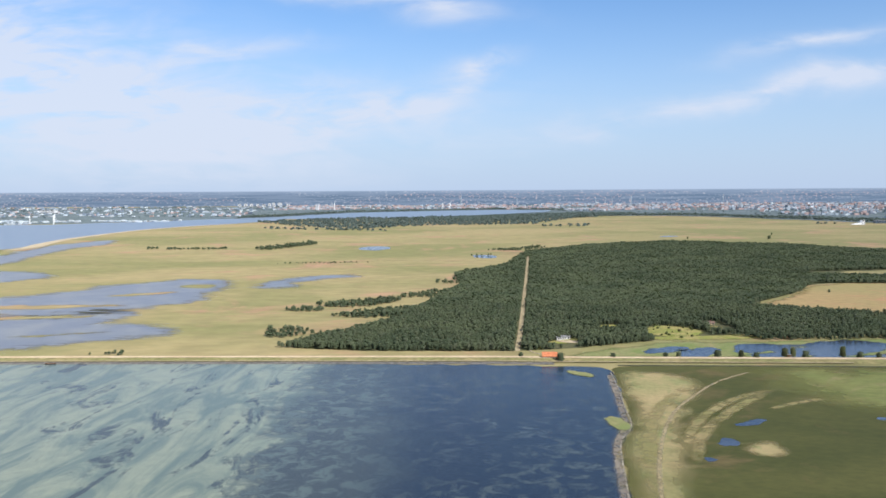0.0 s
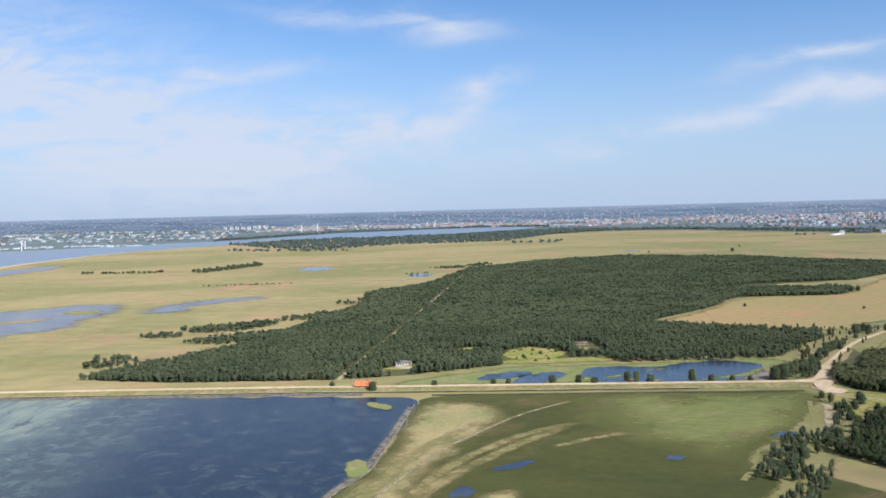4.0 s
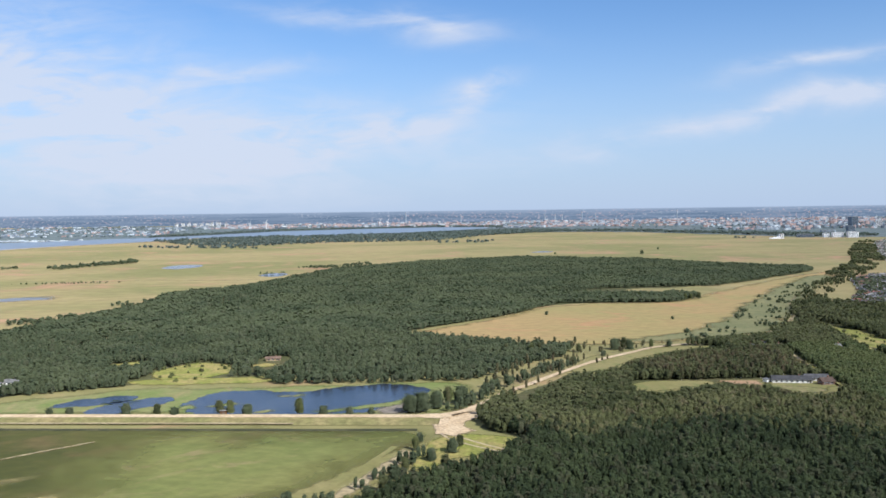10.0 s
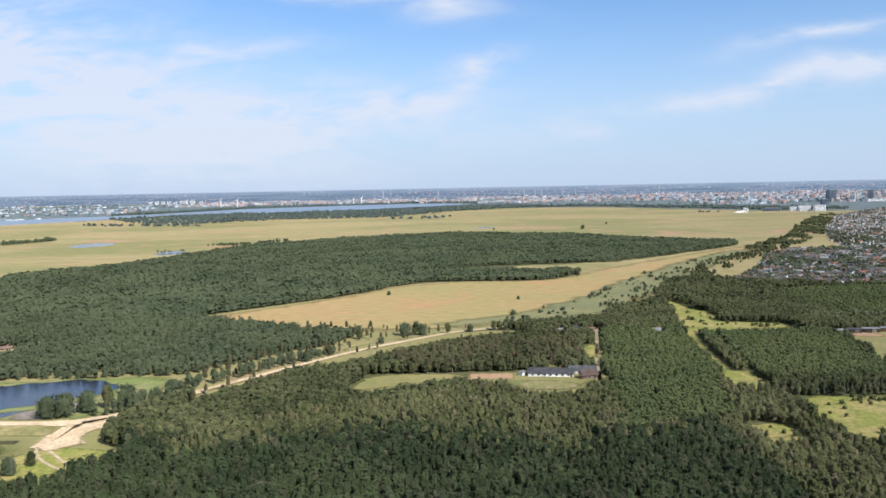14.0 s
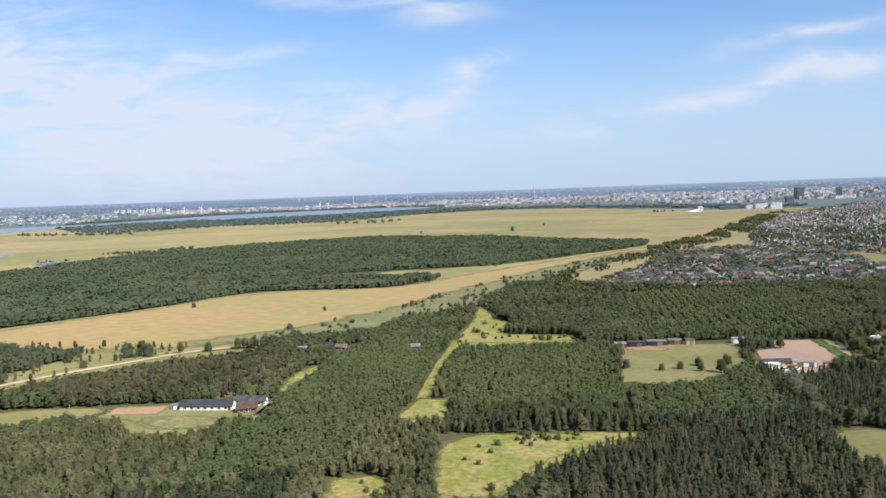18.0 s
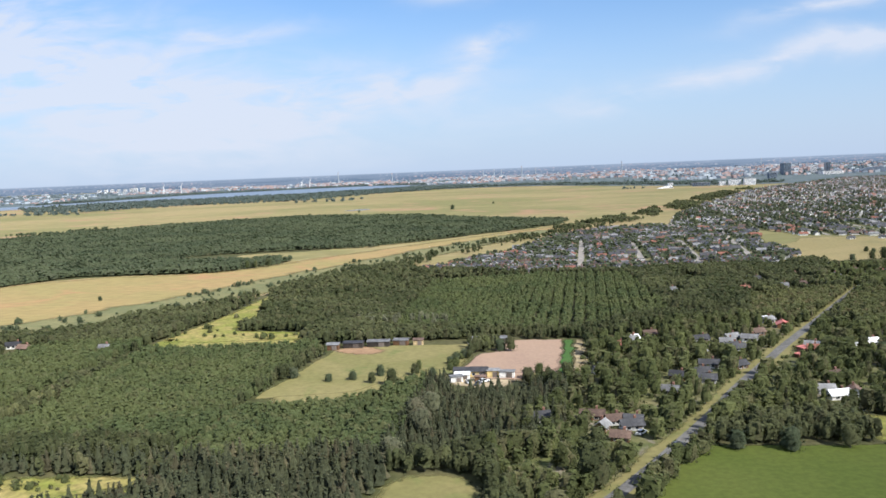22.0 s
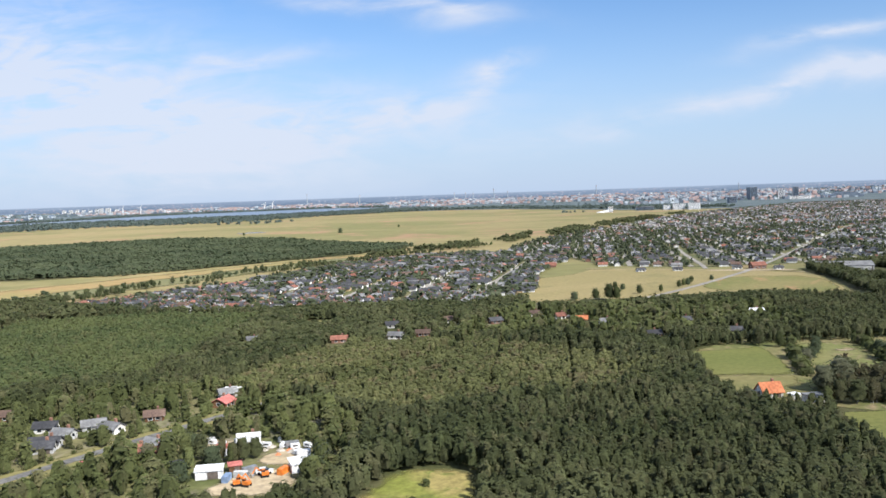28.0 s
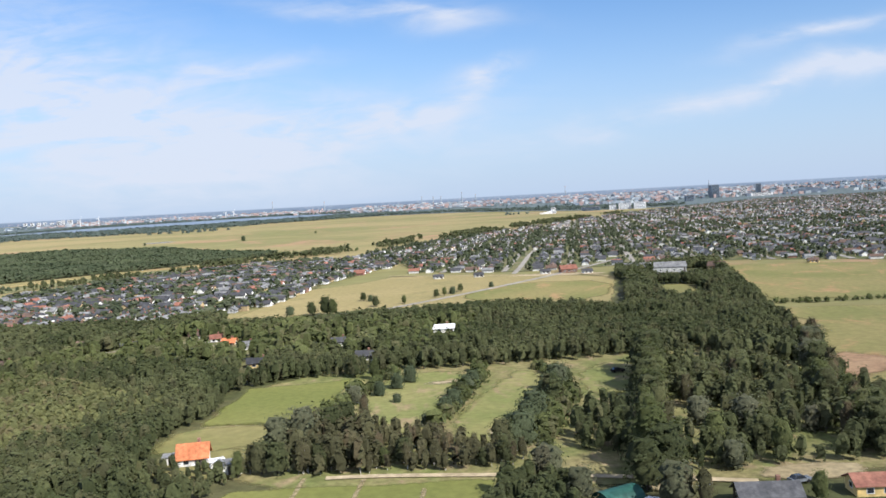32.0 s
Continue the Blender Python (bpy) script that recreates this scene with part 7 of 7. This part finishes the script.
house(1187, 1028, -10, 36, 13, 3.2, 5.5, "grey_render", "grey_roof", "very long grey hall behind the golden field", panes=9, chimney=False, name="long_hall")
house(1222, 1022, -30, 9, 6, 2.6, 4.6, "yellow_brick", "brown_roof", "yellow brick house beside the long hall")
house(1140, 1052, 10, 10, 6, 2.6, 4.6, "red_brick", "red_tile", "red-roofed house at the golden field")
for x, y in ((1060, 1054), (1085, 1052), (1126, 1052), (1150, 1040)):
    cottage(x, y, rng.uniform(-20, 20), 8, 5, "white_render", "dark_roof", "by a field", panes=2)
patch("builders_ground", [(1098, 1044), (1125, 1050), (1160, 1040), (1158, 1030), (1120, 1040)], "sand", 0.3, "bare pale building ground", 1.5, 4)

# a small jetty at the dike foot
jetty = new("jetty")
jetty.matrix_basis = pose(-258, 541, 0.1, 0, 0, 0)
tagged(jetty, "short dark wooden jetty at the dike foot", "jetty")
for i in range(7):
    part("plank", boxes([(-3 + i, 0, 0.7, 0.9, 2.0, 0.12)]), "brown_timber", jetty)
for sx in (-3, 0, 3):
    for sy in (-0.8, 0.8):
        part("post", boxes([(sx, sy, -0.3, 0.25, 0.25, 1.3)]), "dark_timber", jetty)


# ---- single trees ----
def limb_mesh(seed):
    """A tapered trunk with five forked limbs."""
    r = np.random.default_rng(seed)
    v, f = [], []

    def stem(a, b, ra, rb):
        a, b = Vector(a), Vector(b)
        way = (b - a).normalized()
        s = way.orthogonal().normalized()
        t = way.cross(s)
        k = len(v)
        for p, rad in ((a, ra), (b, rb)):
            for i in range(5):
                v.append(tuple(p + s * rad * math.cos(i * 1.2566) + t * rad * math.sin(i * 1.2566)))
        for i in range(5):
            f.append((k + i, k + (i + 1) % 5, k + 5 + (i + 1) % 5, k + 5 + i))

    stem((0, 0, -0.02), (0.01, 0, 0.38), 0.026, 0.018)
    stem((0.01, 0, 0.38), (0.0, 0.02, 0.72), 0.018, 0.008)
    for i in range(5):
        a, h = i * 1.2566 + r.uniform(-0.4, 0.4), 0.28 + 0.07 * i
        stem((0.005, 0, h), (0.2 * math.cos(a), 0.2 * math.sin(a), h + r.uniform(0.14, 0.24)), 0.011, 0.004)
    return v, f


TREE_KINDS = []
for k, (wide, lo, leaves, bark, word) in enumerate(((0.42, 0.14, "leaves_wood", "bark", "round green tree"), (0.34, 0.14, "leaves_garden", "bark", "dense green tree"), (0.46, 0.08, "leaves_willow", "bark", "silvery willow"), (0.24, 0.16, "leaves_birch", "birch_bark", "slim pale-stemmed birch"), (0.52, 0.03, "leaves_marsh_wood", "bark", "low dark bush"), (0.20, 0.05, "leaves_garden", "bark", "tall narrow poplar"))):
    TREE_KINDS.append((tri_mesh("crown", *crown(1200 + k, 9, 6, wide * 0.92, lo, 270), [leaves], smooth=True), mesh_of("trunk", *limb_mesh(1300 + k), bark), word))


def tree(x, y, h, kind, where, z=0.0, broad=1.0):
    leafy, trunk, word = TREE_KINDS[kind]
    root = new("tree")
    root.matrix_basis = pose(x, y, z, 0, 0, rng.uniform(0, 360)) @ Matrix.Diagonal((h * broad, h * broad, h, 1))
    tagged(root, f"{word} {where}", "tree")
    for name, me in (("trunk", trunk), ("crown", leafy)):
        ob = new(name, me)
        ob.parent = root
    return root


for x, y, h, k in ((157, 549, 3, 4), (183, 549, 4, 4), (198, 547, 4, 0), (207, 544, 3.5, 4), (227, 547, 5, 0), (232, 546, 5.2, 1), (240, 545, 4, 4), (264, 544, 6, 1), (275, 543, 3.5, 4), (287, 542, 3.2, 4), (297, 541, 3, 4), (314, 548, 6, 4), (320, 550, 6.5, 4), (326, 556, 6, 4), (332, 562, 6.5, 1), (338, 566, 6, 4), (77, 541, 4.2, 4), (52, 552, 3, 4), (148, 548, 3, 4), (113, 548, 3, 4)):
    tree(x, y, 1.45 * h, k, "beside the dike road", 0.3)
for x, y, h, k in ((370, 708, 6, 0), (386, 703, 7, 1), (392, 706, 7, 0), (401, 702, 5, 4), (417, 705, 6, 0), (442, 714, 8, 4), (448, 716, 8, 0), (452, 715, 7, 4), (467, 718, 6.5, 1), (480, 722, 5, 4), (397, 645, 5, 4), (406, 660, 5.5, 0), (430, 690, 4, 4), (355, 690, 6, 0), (360, 640, 6, 3), (372, 652, 6, 3), (380, 668, 6.5, 3), (352, 600, 6.5, 3), (357, 608, 7, 3), (364, 622, 6.5, 3)):
    tree(x, y, h, k, "on the dry grass before the marsh")
for x, y, h, k in ((573, 1006, 7, 1), (579, 1008, 6.5, 1), (588, 1012, 7.5, 0), (732, 1864, 9, 4), (560, 1900, 5, 4), (815, 2060, 5, 4), (305, 1010, 4, 4), (330, 905, 3, 4), (420, 900, 3.5, 4), (520, 860, 3, 4)):
    tree(x, y, h, k, "standing alone in the marsh")
for x, y, h, k in ((319, 487, 6, 1), (313, 453, 5, 4), (316, 460, 6, 1), (286, 418, 5, 4), (300, 421, 6, 1), (294, 424, 5, 4), (267, 396, 5, 4), (275, 402, 5.5, 1), (330, 462, 6, 0), (333, 484, 6, 4), (310, 440, 6, 0), (325, 474, 5, 4), (282, 408, 6, 0), (305, 432, 5, 4), (320, 500, 4, 4), (336, 492, 5, 0)):
    tree(x, y, h, k, "along the meadow's hedge")
for x, y, h, k in ((677, 649, 4, 4), (707, 648, 4, 4), (719, 646, 4.5, 0), (725, 641, 4, 4), (705, 638, 4, 0), (731, 661, 3.2, 4), (736, 671, 3.5, 4), (733, 666, 3.4, 4), (740, 681, 3, 4), (745, 682, 6, 1), (750, 680, 5, 4), (754, 679, 6, 0), (720, 653, 4, 1), (756, 629, 6, 0), (698, 643, 3.5, 4), (690, 642, 3, 4), (760, 632, 6.5, 1), (712, 634, 6, 0)):
    tree(x, y, h, k, "at the pasture's hedge")
for x, y, h, k in ((762, 540, 11, 0), (736, 556, 8, 0), (741, 559, 8, 1), (722, 588, 8.5, 2), (724, 580, 8, 2), (726, 596, 8, 2), (717, 560, 7, 2), (757, 552, 7, 1), (767, 562, 7, 0), (752, 536, 7, 1), (800, 562, 5, 4), (812, 560, 6, 4), (826, 560, 6, 0), (840, 558, 5.5, 4), (852, 556, 6, 4)):
    tree(x, y, h, k, "beside the cottage field")
for x, y, h, k in ((1013, 909, 9, 0), (1016, 906, 8, 1), (1024, 956, 4.6, 0), (1028, 953, 3.6, 4), (1061, 955, 4.4, 0), (1065, 961, 4.8, 1), (1069, 967, 4.2, 4), (1073, 975, 4.6, 0), (1033, 930, 5.5, 0), (1046, 936, 4.6, 1), (995, 915, 4.5, 4), (1006, 911, 6.5, 0), (1090, 990, 3.2, 4)):
    tree(x, y, h, k, "at the golden field")
for x, y, h, k in ((1040, 703, 9.5, 2), (1035, 702, 8, 2), (1045, 708, 8, 0), (1047, 716, 7, 0), (1050, 722, 7, 3), (1055, 755, 4.5, 4), (1051, 748, 4, 4), (1046, 740, 5, 2), (1068, 726, 4.5, 4), (1070, 732, 5, 4), (1072, 738, 5, 0), (1073, 744, 5.5, 4), (1075, 752, 5, 4), (1064, 718, 3, 4), (1058, 762, 5, 4), (1048, 768, 6, 1), (1042, 772, 7, 0), (1056, 740, 2.5, 4)):
    tree(x, y, h, k, "in the hedge between the paddocks")
for i in range(24):
    tree(1030 + i * 2.3 + rng.uniform(-1, 1), 690 - i * 0.08 + rng.uniform(-2, 3.5), rng.uniform(5, 7.2) * (1.0 if i < 10 else 0.72), int(rng.choice([3, 3, 1, 0, 3])), "in the row along the lane")
for i in range(22):
    t = i / 21
    tree(1103 + 21 * t + rng.uniform(-1.6, 1.6), 672 + 96 * t + rng.uniform(-1.5, 1.5), rng.uniform(9, 12.5), int(rng.choice([5, 5, 1, 0])), "in the tall row between the paddocks", broad=1.15)
for i in range(24):
    t = i / 23
    tree(1145 + 30 * t + rng.uniform(-3, 3), 690 + 100 * t + rng.uniform(-2, 2), rng.uniform(7, 10), int(rng.choice([0, 1, 2, 3])), "on the wood's edge by the stubble field")
for i in range(16):
    tree(1080 + rng.uniform(-2.5, 2.5) + i * 1.2, 690 + i * 4.2 + rng.uniform(-2, 2), rng.uniform(5, 7.5), int(rng.choice([3, 0, 4])), "in the brown hedge beside the paddock")
for x, y in ((1112, 700), (1120, 708), (1128, 702), (1136, 712), (1144, 722), (1122, 722), (1130, 730), (1138, 740), (1118, 690), (1128, 690), (1140, 700), (1110, 684), (1118, 680), (1128, 684), (1146, 684), (1104, 664), (1108, 662), (1126, 664), (1090, 668), (1086, 676)):
    tree(x, y, rng.uniform(5, 8.5), int(rng.choice([0, 1, 2, 3])), "on rough ground behind the stables")

for x, y, h, k in ((886, 655, 5.5, 0), (884, 653, 5, 1), (888.5, 656.5, 5, 0), (881, 655, 5.5, 3), (872, 658, 6, 1), (876, 656, 6, 0), (868, 656, 6, 1), (880, 651, 5, 4), (876, 641, 5, 4), (904, 652, 5, 4), (903, 640, 5.5, 1), (872, 664, 4, 4), (893, 668, 5, 0), (885, 671, 5, 1), (864, 656, 4.5, 2)):
    tree(x, y, h, k, "beside the storage yard")

# ---- far landmarks ----
def slab(x, y, turn, w, d, h, wall, floors, label, name="apartment_block", glass="dark_glass"):
    root = new(name)
    root.matrix_basis = pose(x, y, float(rise(y)), 0, 0, turn)
    tagged(root, label, "building")
    part("wall", boxes([(0, 0, 0, w, d, h)]), wall, root)
    for i in range(floors):
        for s in (-1, 1):
            part("window_band", boxes([(0, s * (d / 2 + 0.05), h * (i + 0.35) / floors, w * 0.92, 0.2, h / floors * 0.45)]), glass, root)
    part("roof", boxes([(0, 0, h, w * 1.01, d * 1.01, 0.6)]), "grey_roof", root)
    return root


for i, (x, h) in enumerate(((-1185, 17), (-1150, 18), (-1118, 18), (-1080, 17), (-1046, 15), (-1012, 19), (-985, 23), (-950, 22), (-905, 15))):
    slab(x, 4880 + 4 * (i % 3), 8, 17 if i != 7 else 26, 12, h, "white_sheet", 5, "pale high-rise block in a row on the far shore")
slab(2030, 3640, 12, 30, 26, 46, "tower_glass", 14, "dark glass hotel tower", "tower")
slab(2200, 3660, -8, 17, 22, 42, "tower_glass", 13, "slim dark glass tower", "tower")
slab(2146, 3655, -20, 22, 16, 36, "white_sheet", 10, "pale leaning tower beside the dark one", "tower")
slab(2170, 3560, 6, 80, 34, 11, "white_sheet", 3, "wide pale shopping hall", "shopping_hall")
slab(1500, 2650, -6, 30, 18, 15, "white_sheet", 5, "white apartment block at the marsh edge", glass="city_grey")
slab(1532, 2625, -6, 28, 18, 17, "white_sheet", 5, "white apartment block at the marsh edge", glass="city_grey")
slab(1472, 2665, -6, 16, 18, 12, "white_sheet", 4, "white apartment block at the marsh edge", glass="city_grey")
slab(1420, 2690, -4, 46, 20, 9, "tower_glass", 3, "low blue glass building by the marsh")
slab(1830, 3250, 0, 26, 18, 19, "city_grey", 6, "grey-blue office block beyond the suburb")
slab(1700, 3150, 0, 50, 16, 7, "city_pale", 2, "low pale office building")
white_tower = slab(1315, 2607, 4, 11, 9, 14, "white_sheet", 4, "white angular tower at the marsh edge", "tower")
part("ramp", ([(-34, -6, 0), (-5.4, -6, 0), (-5.4, 6, 0), (-34, 6, 0), (-34, -6, 1.0), (-5.4, -6, 6.5), (-5.4, 6, 6.5), (-34, 6, 1.0)], boxes([(0, 0, 0, 1, 1, 1)])[1]), "white_sheet", white_tower)


def arena(x, y, label):
    root = new("arena")
    root.matrix_basis = pose(x, y, float(rise(y)), 0, 0, -10)
    tagged(root, label, "building")
    n = 16
    v = [(60 * math.cos(math.pi * i / n), s * 18, 20 * math.sin(math.pi * i / n)) for s in (-1, 1) for i in range(n + 1)]
    f = [(i + 1, i, i + n + 1, i + n + 2) for i in range(n)] + [tuple(range(n + 1)), tuple(range(2 * n + 1, n, -1))]
    part("shell", (v, f), "city_grey", root)


arena(2360, 3600, "low rounded grey arena roof")


def turbine(x, y, h, label):
    root = new("wind_turbine")
    root.matrix_basis = pose(x, y, float(rise(y)), 0, 0, rng.uniform(-30, 30))
    tagged(root, label, "wind turbine", "wind turbines by the water")
    part("mast", boxes([(0, 0, 0, 2.6, 2.6, h)]), "white_sheet", root)
    part("nacelle", boxes([(0, -1, h, 3, 6, 2.6)]), "white_sheet", root)
    for i in range(3):
        a = i * 2.094 + 0.5
        r = h * 0.6
        c, s = math.cos(a), math.sin(a)
        v = [(-1.1 * c, -4.2, h + 1.3 - 1.1 * -s), (1.1 * c, -4.2, h + 1.3 + 1.1 * -s), (0.3 * c - r * -s, -4.2, h + 1.3 + r * c), (-0.3 * c - r * -s, -4.2, h + 1.3 + r * c)]
        v += [(p, q + 0.4, z) for p, q, z in v]
        part("blade", (v, boxes([(0, 0, 0, 1, 1, 1)])[1]), "white_sheet", root)


for x, y, h in ((-1490, 3010, 26), (-1400, 3000, 28), (-1470, 3160, 24), (-640, 4320, 30), (-560, 4330, 32), (0, 4420, 26), (40, 4410, 28)):
    turbine(x, y, h, "white wind turbine beside the water")


def stack(x, y, h, label):
    root = new("chimney_stack")
    root.matrix_basis = pose(x, y, float(rise(y)))
    tagged(root, label, "chimney")
    v = [(r * math.cos(i * 0.785), r * math.sin(i * 0.785), z) for r, z in ((3.2, 0), (2.0, h)) for i in range(8)]
    part("shaft", (v, [(i, (i + 1) % 8, (i + 1) % 8 + 8, i + 8) for i in range(8)] + [tuple(range(8, 16))]), "city_pale", root)
    part("band", ([(p * 1.06, q * 1.06, z) for p, q, z in [(2.2 * math.cos(i * 0.785), 2.2 * math.sin(i * 0.785), z) for z in (h * 0.86, h * 0.93) for i in range(8)]], [(i, (i + 1) % 8, (i + 1) % 8 + 8, i + 8) for i in range(8)]), "city_red", root)


for x, y, h in ((420, 4700, 52), (110, 4930, 62), (900, 4900, 46), (1110, 4900, 58), (1180, 4860, 44), (1650, 4900, 60), (2380, 4850, 48), (960, 4910, 44), (1000, 4915, 42)):
    stack(x, y, h, "tall pale chimney rising over the city")


def city_blocks(name, label, low, high, spread, mats, weights, heights, keep):
    """Low blocks of the far city in one mesh."""
    v, f, m = [], [], []
    k = 0
    while k < keep:
        x, y = rng.uniform(*low), rng.uniform(*high)
        if noise.noise((x / spread, y / (spread * 0.35), 9.0)) < -0.05 or inside(np.array([x]), np.array([y]), [(-900, 3540), (-450, 3430), (-160, 3490), (400, 3900), (640, 4193), (330, 4340), (-50, 4225), (-455, 4070)])[0]:
            k += 0.3
            continue
        w, d, h = rng.uniform(5, 20), rng.uniform(5, 10), rng.uniform(*heights) * (1.7 if rng.uniform() < 0.06 else 1)
        bv, bf = boxes([(x, y, float(rise(y)) - 0.5, w, d, h)])
        b = len(v)
        v += bv
        f += [tuple(b + i for i in q) for q in bf]
        m += [int(rng.choice(len(mats), p=weights))] * 6
        k += 1
    tagged(new(name, mesh_of(name, v, f, mats, m)), label, "buildings", kind="stuff")


CITY = ["city_pale", "city_red", "city_grey", "city_white_hazed"]
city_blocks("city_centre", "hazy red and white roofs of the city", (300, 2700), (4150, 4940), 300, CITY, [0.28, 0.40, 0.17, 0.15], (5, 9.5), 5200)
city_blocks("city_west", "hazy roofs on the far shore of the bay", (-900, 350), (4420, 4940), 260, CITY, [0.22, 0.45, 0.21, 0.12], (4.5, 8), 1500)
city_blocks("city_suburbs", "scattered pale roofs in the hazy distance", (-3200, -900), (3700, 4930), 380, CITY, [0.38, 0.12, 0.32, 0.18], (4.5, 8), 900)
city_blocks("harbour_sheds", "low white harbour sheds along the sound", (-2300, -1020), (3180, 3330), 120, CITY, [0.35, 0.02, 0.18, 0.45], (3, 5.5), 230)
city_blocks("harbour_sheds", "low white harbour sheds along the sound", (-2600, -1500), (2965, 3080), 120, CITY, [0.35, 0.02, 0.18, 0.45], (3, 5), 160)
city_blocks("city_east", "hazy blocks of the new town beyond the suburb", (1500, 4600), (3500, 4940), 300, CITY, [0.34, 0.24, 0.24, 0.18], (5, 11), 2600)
slab(-2010, 4250, 0, 90, 30, 12, "white_sheet", 2, "wide white warehouse far behind the harbour", "warehouse")
